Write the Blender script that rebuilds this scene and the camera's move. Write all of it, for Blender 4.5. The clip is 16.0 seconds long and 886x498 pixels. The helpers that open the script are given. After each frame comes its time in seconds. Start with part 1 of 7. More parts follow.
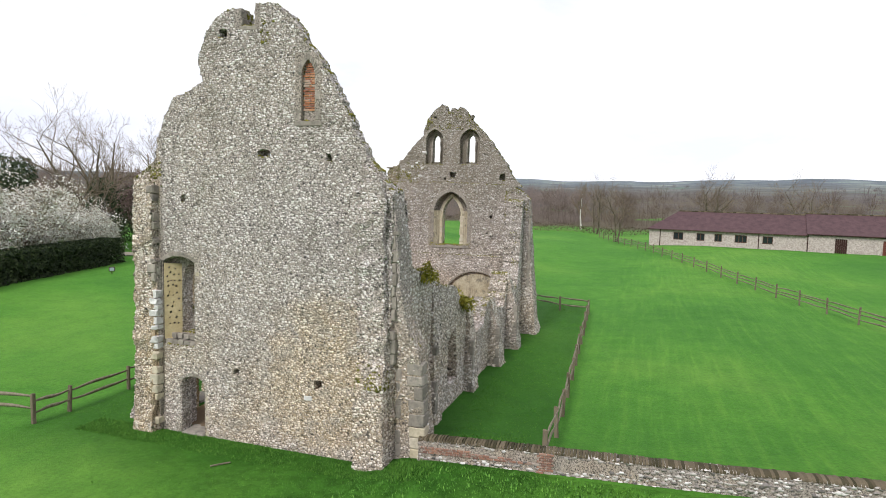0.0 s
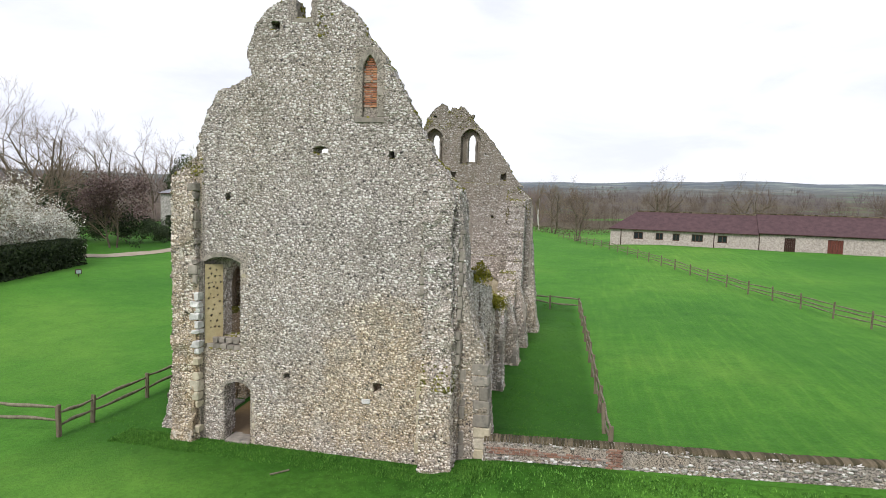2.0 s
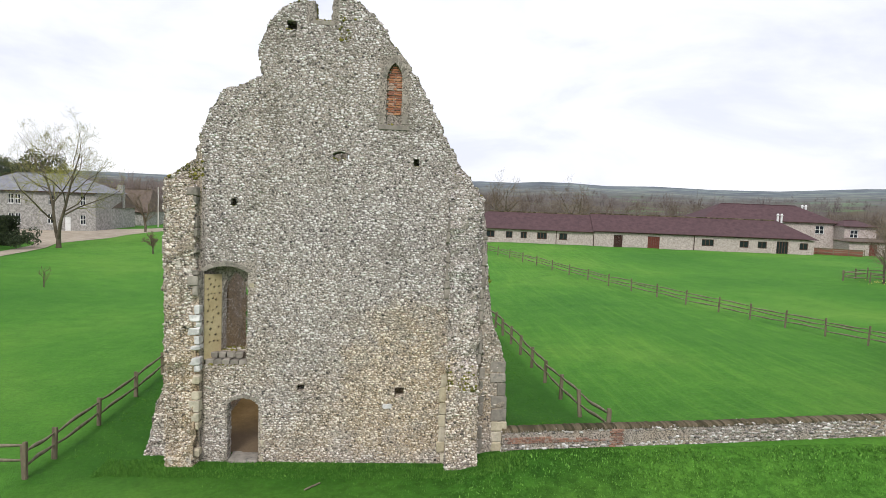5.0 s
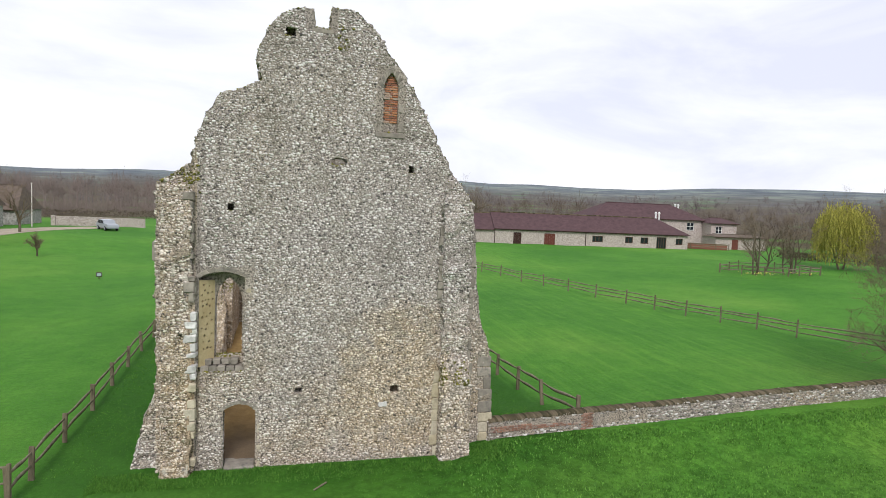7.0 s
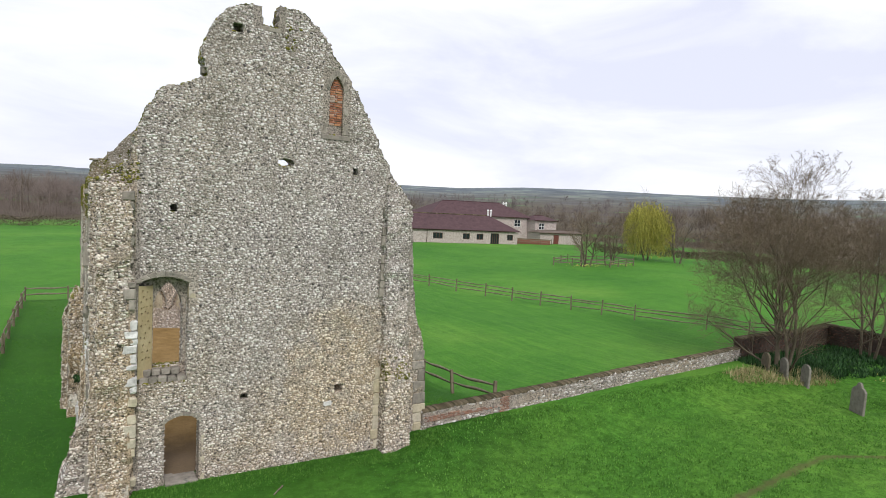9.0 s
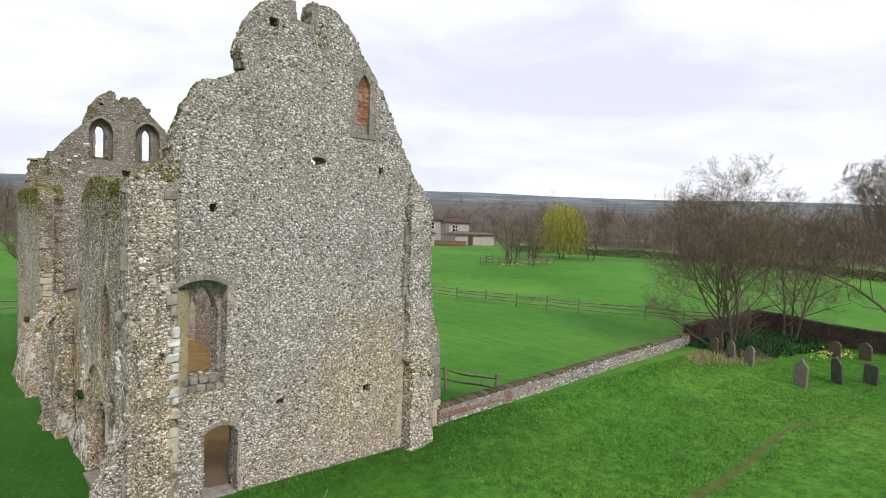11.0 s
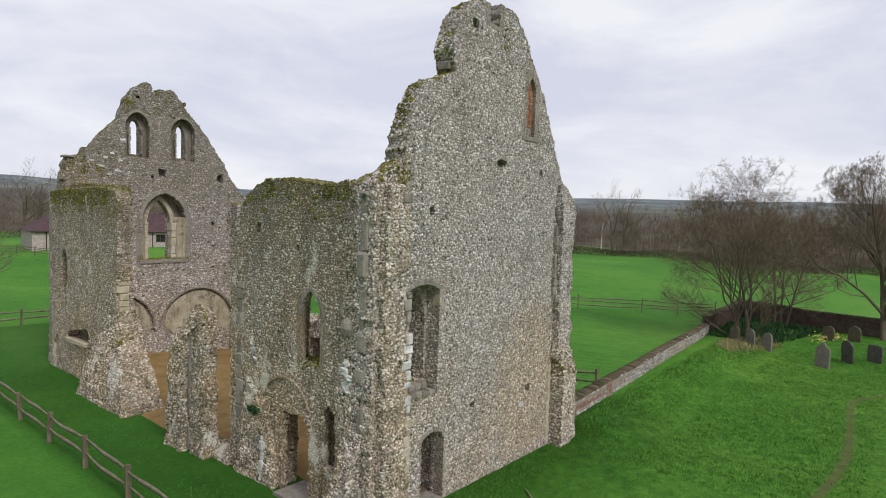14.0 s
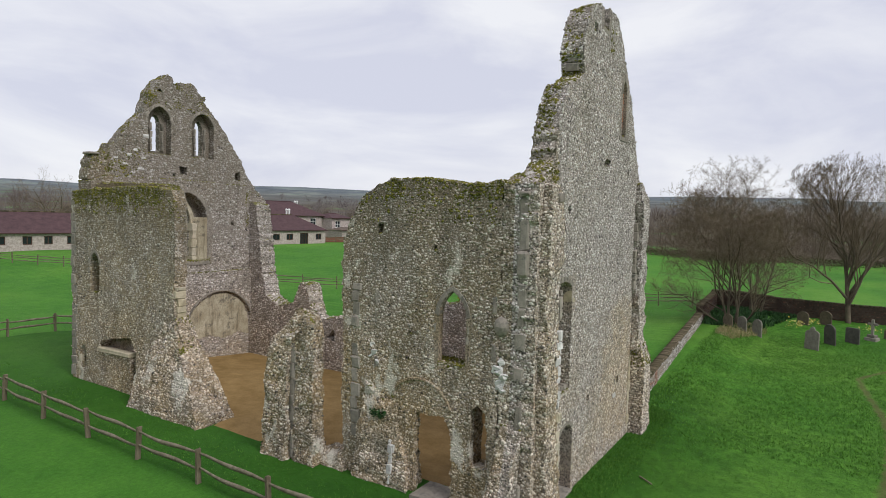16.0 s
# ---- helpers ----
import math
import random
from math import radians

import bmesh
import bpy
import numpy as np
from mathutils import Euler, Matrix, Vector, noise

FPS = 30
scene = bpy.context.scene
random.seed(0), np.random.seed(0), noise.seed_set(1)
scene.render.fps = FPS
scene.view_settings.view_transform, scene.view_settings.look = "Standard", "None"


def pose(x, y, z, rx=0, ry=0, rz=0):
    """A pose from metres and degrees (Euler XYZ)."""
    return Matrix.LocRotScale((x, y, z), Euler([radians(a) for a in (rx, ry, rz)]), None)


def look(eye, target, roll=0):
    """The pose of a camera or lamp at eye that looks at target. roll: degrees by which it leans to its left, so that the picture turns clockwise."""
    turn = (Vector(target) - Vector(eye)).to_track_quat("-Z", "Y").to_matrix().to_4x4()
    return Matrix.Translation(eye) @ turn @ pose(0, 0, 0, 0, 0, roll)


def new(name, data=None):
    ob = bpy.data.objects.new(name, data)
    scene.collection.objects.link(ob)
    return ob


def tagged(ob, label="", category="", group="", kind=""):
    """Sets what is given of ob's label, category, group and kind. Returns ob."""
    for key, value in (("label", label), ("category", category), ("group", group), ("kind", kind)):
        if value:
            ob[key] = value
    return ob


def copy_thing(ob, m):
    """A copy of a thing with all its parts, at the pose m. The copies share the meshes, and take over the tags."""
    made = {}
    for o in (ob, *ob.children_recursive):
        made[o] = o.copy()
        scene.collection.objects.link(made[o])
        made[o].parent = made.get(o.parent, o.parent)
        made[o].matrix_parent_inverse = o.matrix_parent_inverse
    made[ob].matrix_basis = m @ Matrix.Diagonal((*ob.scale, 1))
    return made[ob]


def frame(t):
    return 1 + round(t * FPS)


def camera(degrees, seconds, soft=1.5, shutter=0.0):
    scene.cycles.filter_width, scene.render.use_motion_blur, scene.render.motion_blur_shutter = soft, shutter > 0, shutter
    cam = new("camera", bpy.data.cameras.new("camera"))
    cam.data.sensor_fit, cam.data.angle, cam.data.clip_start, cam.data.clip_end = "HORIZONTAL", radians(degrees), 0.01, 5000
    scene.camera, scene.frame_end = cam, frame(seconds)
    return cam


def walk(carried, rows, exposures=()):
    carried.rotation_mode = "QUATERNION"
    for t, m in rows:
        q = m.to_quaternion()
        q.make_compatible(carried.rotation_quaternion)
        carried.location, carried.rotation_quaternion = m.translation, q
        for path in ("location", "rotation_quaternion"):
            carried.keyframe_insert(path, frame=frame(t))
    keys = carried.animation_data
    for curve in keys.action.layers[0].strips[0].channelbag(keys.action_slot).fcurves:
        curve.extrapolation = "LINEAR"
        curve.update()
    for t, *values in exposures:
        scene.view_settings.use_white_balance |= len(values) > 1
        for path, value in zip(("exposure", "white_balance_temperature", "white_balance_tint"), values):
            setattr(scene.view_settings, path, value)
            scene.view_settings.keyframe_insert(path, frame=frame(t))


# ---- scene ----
cam = camera(71.4, 16.0, soft=0.4)
PATH = [
    (0, (16.732, -16.968, 8.506), (16.117, -15.073, 8.331), 1.5),
    (0.5, (15.931, -17.13, 8.442), (15.324, -15.232, 8.267), 1.5),
    (1, (15.054, -17.315, 8.387), (14.453, -15.415, 8.215), 1.4),
    (1.5, (14.162, -17.533, 8.356), (13.6, -15.621, 8.186), 1.5),
    (2, (13.145, -17.816, 8.355), (12.709, -15.871, 8.186), 1.7),
    (2.5, (12.154, -18.037, 8.362), (11.853, -16.066, 8.197), 1.9),
    (3, (11.083, -18.249, 8.383), (10.913, -16.263, 8.222), 2.0),
    (3.5, (10.111, -18.378, 8.382), (9.999, -16.388, 8.223), 2.0),
    (4, (9.06, -18.567, 8.378), (9.03, -16.574, 8.22), 2.0),
    (6.5, (4.498, -19.423, 8.565), (4.895, -17.469, 8.409), 2.4),
    (7, (3.591, -19.441, 8.575), (4.094, -17.511, 8.422), 2.4),
    (7.5, (2.68, -19.403, 8.595), (3.287, -17.503, 8.444), 2.5),
    (8, (1.658, -19.365, 8.59), (2.413, -17.519, 8.444), 2.6),
    (8.5, (0.618, -19.166, 8.616), (1.522, -17.388, 8.472), 2.8),
    (11, (-4.084, -16.692, 8.214), (-2.779, -15.181, 8.102), 2.2),
    (11.5, (-4.99, -15.877, 8.18), (-3.67, -14.378, 8.066), 2.1),
    (12, (-6.007, -14.916, 8.135), (-4.68, -13.425, 8.021), 2.0),
    (12.5, (-7.012, -13.913, 8.107), (-5.675, -12.431, 7.993), 1.9),
    (13, (-8.146, -12.822, 8.087), (-6.746, -11.398, 7.975), 1.9),
    (13.5, (-9.193, -11.81, 8.062), (-7.731, -10.449, 7.951), 1.8),
    (14, (-10.285, -10.702, 8.027), (-8.748, -9.427, 7.92), 1.9),
    (14.5, (-11.257, -9.654, 8.014), (-9.653, -8.464, 7.907), 1.8),
    (15, (-12.246, -8.47, 7.987), (-10.594, -7.349, 7.879), 1.7),
    (15.5, (-13.086, -7.285, 7.954), (-11.411, -6.197, 7.845), 1.6),
    (16, (-13.862, -6.064, 7.944), (-12.173, -5.0, 7.832), 1.4),
]
EXPOSURES = [(0.0, 0.57), (2.0, 0.48), (4.0, 0.45), (8.0, 0.36), (11.0, 0.37), (12.5, 0.31), (14.0, 0.06), (16.0, 0.04)]
walk(cam, [(t, look(eye, target, roll)) for t, eye, target, roll in PATH], EXPOSURES)

# ---- world and light: a bright overcast spring day ----
world = bpy.data.worlds.new("overcast_sky")
scene.world = world
world.use_nodes = True
wn, wl = world.node_tree.nodes, world.node_tree.links
wn.clear()
w_out = wn.new("ShaderNodeOutputWorld")
w_bg = wn.new("ShaderNodeBackground")
w_sky = wn.new("ShaderNodeTexSky")
w_sky.sky_type, w_sky.sun_disc = "NISHITA", False
w_sky.sun_elevation, w_sky.sun_rotation = radians(43), radians(192)
w_dim = wn.new("ShaderNodeMix")
w_dim.data_type, w_dim.blend_type = "RGBA", "MULTIPLY"
w_dim.inputs[0].default_value = 1.0
w_dim.inputs[7].default_value = (0.1, 0.1, 0.1, 1)
w_tc = wn.new("ShaderNodeTexCoord")
w_map = wn.new("ShaderNodeMapping")
w_map.inputs["Scale"].default_value = (1.0, 1.0, 3.2)
w_noise = wn.new("ShaderNodeTexNoise")
w_noise.inputs["Scale"].default_value = 2.6
w_noise.inputs["Detail"].default_value = 7.0
w_noise.inputs["Roughness"].default_value = 0.55
w_noise.inputs["Distortion"].default_value = 0.4
w_ramp = wn.new("ShaderNodeValToRGB")
w_ramp.color_ramp.elements[0].position, w_ramp.color_ramp.elements[0].color = 0.36, (0.74, 0.76, 0.89, 1)
w_ramp.color_ramp.elements[1].position, w_ramp.color_ramp.elements[1].color = 0.62, (0.98, 0.99, 1.04, 1)
w_mix = wn.new("ShaderNodeMix")
w_mix.data_type = "RGBA"
w_mix.inputs[0].default_value = 0.93
wl.new(w_tc.outputs["Generated"], w_map.inputs["Vector"])
wl.new(w_map.outputs[0], w_noise.inputs["Vector"])
wl.new(w_noise.outputs["Fac"], w_ramp.inputs[0])
wl.new(w_sky.outputs[0], w_dim.inputs[6])
wl.new(w_dim.outputs[2], w_mix.inputs[6])
wl.new(w_ramp.outputs[0], w_mix.inputs[7])
wl.new(w_mix.outputs[2], w_bg.inputs["Color"])
w_bg.inputs["Strength"].default_value = 0.9
wl.new(w_bg.outputs[0], w_out.inputs["Surface"])

sun = new("sun", bpy.data.lights.new("sun", "SUN"))
sun.data.energy, sun.data.angle, sun.data.color = 1.7, radians(18), (1.0, 0.98, 0.95)
sun.matrix_world = look((-6, -28, 27), (0, 0, 0))

# ---- materials ----


class Mat:
    """A small builder for node materials."""

    def __init__(self, name, rough=0.9, spec=0.25):
        self.m = bpy.data.materials.new(name)
        self.m.use_nodes = True
        self.n, self.l = self.m.node_tree.nodes, self.m.node_tree.links
        self.b = self.n["Principled BSDF"]
        self.b.inputs["Roughness"].default_value = rough
        self.b.inputs["Specular IOR Level"].default_value = spec
        self.g = self.n.new("ShaderNodeNewGeometry")

    def noise(self, scale, detail=5.0, rough=0.6, stretch=None):
        t = self.n.new("ShaderNodeTexNoise")
        t.inputs["Scale"].default_value, t.inputs["Detail"].default_value, t.inputs["Roughness"].default_value = scale, detail, rough
        src = self.g.outputs["Position"]
        if stretch:
            mp = self.n.new("ShaderNodeMapping")
            mp.inputs["Scale"].default_value = stretch[:3]
            if len(stretch) > 3:
                mp.inputs["Rotation"].default_value = (0, 0, stretch[3])
            self.l.new(src, mp.inputs["Vector"])
            src = mp.outputs[0]
        self.l.new(src, t.inputs["Vector"])
        return t.outputs["Fac"]

    def voronoi(self, scale, feature="F1", stretch=None):
        t = self.n.new("ShaderNodeTexVoronoi")
        t.feature = feature
        t.inputs["Scale"].default_value = scale
        src = self.g.outputs["Position"]
        if stretch:
            mp = self.n.new("ShaderNodeMapping")
            mp.inputs["Scale"].default_value = stretch
            self.l.new(src, mp.inputs["Vector"])
            src = mp.outputs[0]
        self.l.new(src, t.inputs["Vector"])
        return t

    def ramp(self, fac, *stops, mode="LINEAR"):
        r = self.n.new("ShaderNodeValToRGB")
        r.color_ramp.interpolation = mode
        e = r.color_ramp.elements
        while len(e) < len(stops):
            e.new(0.5)
        for k, (p, c) in zip(e, stops):
            k.position = p
            k.color = (c, c, c, 1) if isinstance(c, (int, float)) else (*c, 1)
        self.l.new(fac, r.inputs[0])
        return r.outputs[0]

    def mix(self, fac, a, b, blend="MIX"):
        x = self.n.new("ShaderNodeMix")
        x.data_type, x.blend_type = "RGBA", blend
        for i, v in ((0, fac), (6, a), (7, b)):
            if isinstance(v, (int, float)):
                x.inputs[i].default_value = v if i == 0 else (v, v, v, 1)
            elif isinstance(v, tuple):
                x.inputs[i].default_value = (*v, 1)
            else:
                self.l.new(v, x.inputs[i])
        return x.outputs[2]

    def math(self, op, a, b=0.0, clamp=False):
        x = self.n.new("ShaderNodeMath")
        x.operation, x.use_clamp = op, clamp
        for i, v in ((0, a), (1, b)):
            if isinstance(v, (int, float)):
                x.inputs[i].default_value = v
            else:
                self.l.new(v, x.inputs[i])
        return x.outputs[0]

    def sep(self, what="Position"):
        x = self.n.new("ShaderNodeSeparateXYZ")
        self.l.new(self.g.outputs[what], x.inputs[0])
        return x.outputs

    def island(self):
        return self.g.outputs["Random Per Island"]

    def obrand(self):
        return self.n.new("ShaderNodeObjectInfo").outputs["Random"]

    def done(self, color, bump=None, strength=0.4, dist=0.02, rough=None):
        if isinstance(color, tuple):
            self.b.inputs["Base Color"].default_value = (*color, 1)
        else:
            self.l.new(color, self.b.inputs["Base Color"])
        if rough is not None:
            self.l.new(rough, self.b.inputs["Roughness"])
        if bump is not None:
            bp = self.n.new("ShaderNodeBump")
            bp.inputs["Strength"].default_value, bp.inputs["Distance"].default_value = strength, dist
            self.l.new(bump, bp.inputs["Height"])
            self.l.new(bp.outputs[0], self.b.inputs["Normal"])
        return self.m


def mossed(m, col, amount, z_lo=3.0):
    """Moss and lichen on ledges high on the masonry."""
    up = m.ramp(m.sep("Normal")[2], (0.82, 0.0), (0.96, 1.0))
    patch = m.ramp(m.noise(0.9, 6, 0.7), (0.42, 0.0), (0.58, 1.0))
    high = m.ramp(m.math("DIVIDE", m.math("SUBTRACT", m.sep()[2], z_lo), 1.5), (0.0, 0.0), (1.0, 1.0))
    fac = m.math("MULTIPLY", m.math("MULTIPLY", up, patch), high)
    green = m.ramp(m.noise(7, 4), (0.35, (0.055, 0.065, 0.012)), (0.65, (0.19, 0.17, 0.03)))
    return m.mix(m.math("MULTIPLY", fac, amount), col, green)


def ochre(m, col, amount):
    """Warmer, yellower stone and mortar in patches low on the walls, widest on the gable's east half."""
    tan = m.ramp(m.noise(0.35, 4, 0.6), (0.34, 0.0), (0.64, 0.75))
    x, y, z = m.sep()
    low = m.ramp(m.math("DIVIDE", z, 6.0), (0.45, 1.0), (1.0, 0.0))
    dx, dz = m.math("DIVIDE", m.math("SUBTRACT", x, 7.1), 2.4), m.math("DIVIDE", m.math("SUBTRACT", z, 2.6), 2.9)
    d = m.math("ADD", m.math("MULTIPLY", dx, dx), m.math("MULTIPLY", dz, dz))
    d = m.math("ADD", d, m.math("MULTIPLY", m.math("SUBTRACT", m.noise(0.9, 5, 0.65), 0.5), 2.6))
    spot = m.math("MULTIPLY", m.ramp(d, (0.35, 1.0), (1.25, 0.0)), m.math("LESS_THAN", y, 1.5))
    fac = m.math("MAXIMUM", m.math("MULTIPLY", tan, low), spot)
    return m.mix(m.math("MULTIPLY", fac, amount), col, (1.17, 1.01, 0.72), "MULTIPLY")


def lichened(m, col, amount, pale=0.0):
    """Lichen clouds, dark rain streaks and scraps of limewash on the walls that face the weather."""
    x, y, z = m.sep()
    west = m.math("MULTIPLY", m.math("LESS_THAN", x, 1.3), m.math("GREATER_THAN", y, 0.6))
    cloud = m.ramp(m.noise(0.55, 6, 0.65), (0.3, 0.2), (0.62, 1.0))
    corner = m.math("MULTIPLY", m.math("LESS_THAN", x, 1.12), m.ramp(m.math("ADD", y, m.math("MULTIPLY", m.noise(0.8, 4, 0.6), 1.2)), (0.4, 1.0), (1.0, 0.0)))
    cream = m.ramp(m.noise(0.7, 5, 0.65), (0.34, 0.35), (0.6, 1.0))
    col = m.mix(m.math("MULTIPLY", m.math("MULTIPLY", corner, cream), amount), col, (1.07, 0.96, 0.75), "MULTIPLY")
    c = m.mix(m.math("MULTIPLY", m.math("MULTIPLY", west, cloud), amount), col, (1.0, 0.88, 0.62), "MULTIPLY")
    dark = m.ramp(m.noise(0.9, 7, 0.75, (1.0, 1.0, 0.35)), (0.5, 0.0), (0.64, 0.42))
    c = m.mix(m.math("MULTIPLY", west, dark), c, (0.085, 0.074, 0.045))
    # brown algae high on the side walls and over the far gable
    aged = m.ramp(m.math("ADD", m.math("DIVIDE", z, 14.0), m.math("MULTIPLY", m.noise(0.7, 5, 0.65), 0.5)), (0.55, 0.0), (0.95, 0.5))
    behind = m.math("MAXIMUM", west, m.math("GREATER_THAN", y, 14.0))
    c = m.mix(m.math("MULTIPLY", behind, aged), c, (0.13, 0.112, 0.075))
    run = m.ramp(m.noise(1.3, 5, 0.7, (2.2, 2.2, 0.22)), (0.55, 0.0), (0.68, 0.4))
    c = m.mix(m.math("MULTIPLY", m.math("LESS_THAN", x, 2.2), run), c, (0.075, 0.066, 0.045))
    if pale:
        scrap = m.ramp(m.noise(0.75, 6, 0.7, (1.0, 1.0, 0.6)), (0.59, 0.0), (0.64, pale))
        c = m.mix(m.math("MULTIPLY", m.math("LESS_THAN", x, 1.3), scrap), c, (0.70, 0.66, 0.58))
    return c


def mortar_material():
    m = Mat("lime_mortar", 0.95, 0.1)
    c = m.ramp(m.noise(0.22, 4, 0.55), (0.35, (0.41, 0.362, 0.335)), (0.65, (0.46, 0.395, 0.33)))
    c = ochre(m, c, 0.65)
    # smears of paler pointing over the darker, washed-out joints
    c = m.mix(m.ramp(m.noise(1.6, 6, 0.7), (0.48, 0.0), (0.66, 0.7)), c, (0.60, 0.54, 0.48))
    c = m.mix(1.0, c, m.ramp(m.noise(20, 6, 0.8), (0.40, 0.12), (0.52, 0.9), (0.62, 1.15)), "MULTIPLY")
    streak = m.ramp(m.noise(1.1, 5, 0.6, (2.5, 2.5, 0.25)), (0.5, 1.0), (0.72, 0.7))
    c = m.mix(0.8, c, streak, "MULTIPLY")
    lich = m.ramp(m.math("ADD", m.noise(0.8, 7, 0.7), m.math("MULTIPLY", m.ramp(m.math("DIVIDE", m.sep()[2], 14.0), (0.55, 0.0), (1.0, 1.0)), 0.07)), (0.52, 0.0), (0.68, 0.5))
    c = m.mix(lich, c, (0.125, 0.11, 0.08))
    c = lichened(m, c, 0.9, 0.75)
    c = mossed(m, c, 0.9)
    return m.done(c, m.noise(24, 6, 0.75), 0.8, 0.04)


def flint_material():
    m = Mat("field_flint", 0.6, 0.3)
    # dark broken cores with a pale rind that wraps part of each nodule
    own = m.island()
    other = m.math("FRACT", m.math("MULTIPLY", own, 37.7))
    core = m.ramp(own, (0.0, (0.06, 0.054, 0.053)), (0.3, (0.155, 0.138, 0.13)), (0.6, (0.34, 0.30, 0.28)), (1.0, (0.50, 0.445, 0.415)))
    rind = m.ramp(other, (0.0, (0.42, 0.372, 0.345)), (0.3, (0.57, 0.515, 0.482)), (0.7, (0.71, 0.66, 0.627)), (1.0, (0.86, 0.825, 0.80)))
    lean = m.math("ADD", m.noise(17, 3, 0.6), m.math("MULTIPLY", m.math("SUBTRACT", other, 0.5), 0.42))
    c = m.mix(m.ramp(lean, (0.40, 0.0), (0.46, 1.0)), core, rind)
    c = m.mix(0.5, c, m.ramp(m.noise(40, 4, 0.75), (0.38, 0.55), (0.6, 1.08)), "MULTIPLY")
    c = ochre(m, c, 0.5)
    lich = m.ramp(m.math("ADD", m.noise(0.8, 7, 0.7), m.math("MULTIPLY", m.ramp(m.math("DIVIDE", m.sep()[2], 14.0), (0.55, 0.0), (1.0, 1.0)), 0.07)), (0.5, 0.0), (0.7, 0.45))
    c = m.mix(lich, c, (0.22, 0.19, 0.14))
    c = lichened(m, c, 0.5, 0.65)
    c = mossed(m, c, 0.95)
    return m.done(c, m.noise(60, 3, 0.6), 0.3, 0.01)


def moss_material():
    m = Mat("cushion_moss", 0.95, 0.05)
    c = m.ramp(m.noise(3.0, 5, 0.7), (0.32, (0.085, 0.088, 0.026)), (0.5, (0.16, 0.155, 0.036)), (0.68, (0.31, 0.275, 0.055)))
    c = m.mix(0.6, c, m.ramp(m.island(), (0.0, 0.55), (1.0, 1.2)), "MULTIPLY")
    return m.done(c, m.noise(90, 4, 0.8), 0.7, 0.02)


def ashlar_material(name, a, b, wear):
    m = Mat(name, 0.92, 0.12)
    c = m.mix(m.obrand(), a, b)
    c = m.mix(0.8, c, m.ramp(m.noise(5, 7, 0.65), (0.3, 0.62), (0.62, 1.08)), "MULTIPLY")
    lich = m.ramp(m.noise(3.3, 6, 0.75), (0.55, 0.0), (0.66, 1.0))
    c = m.mix(m.math("MULTIPLY", lich, wear), c, (0.13, 0.13, 0.115))
    return m.done(c, m.noise(18, 6, 0.7), 0.5, 0.02)


def brick_material():
    m = Mat("red_brick", 0.92, 0.15)
    c = m.ramp(m.obrand(), (0.0, (0.27, 0.12, 0.085)), (0.5, (0.42, 0.18, 0.10)), (0.85, (0.52, 0.25, 0.13)), (1.0, (0.42, 0.37, 0.32)))
    c = m.mix(0.7, c, m.ramp(m.noise(22, 6, 0.7), (0.3, 0.5), (0.7, 1.15)), "MULTIPLY")
    return m.done(c, m.noise(60, 4), 0.4, 0.01)


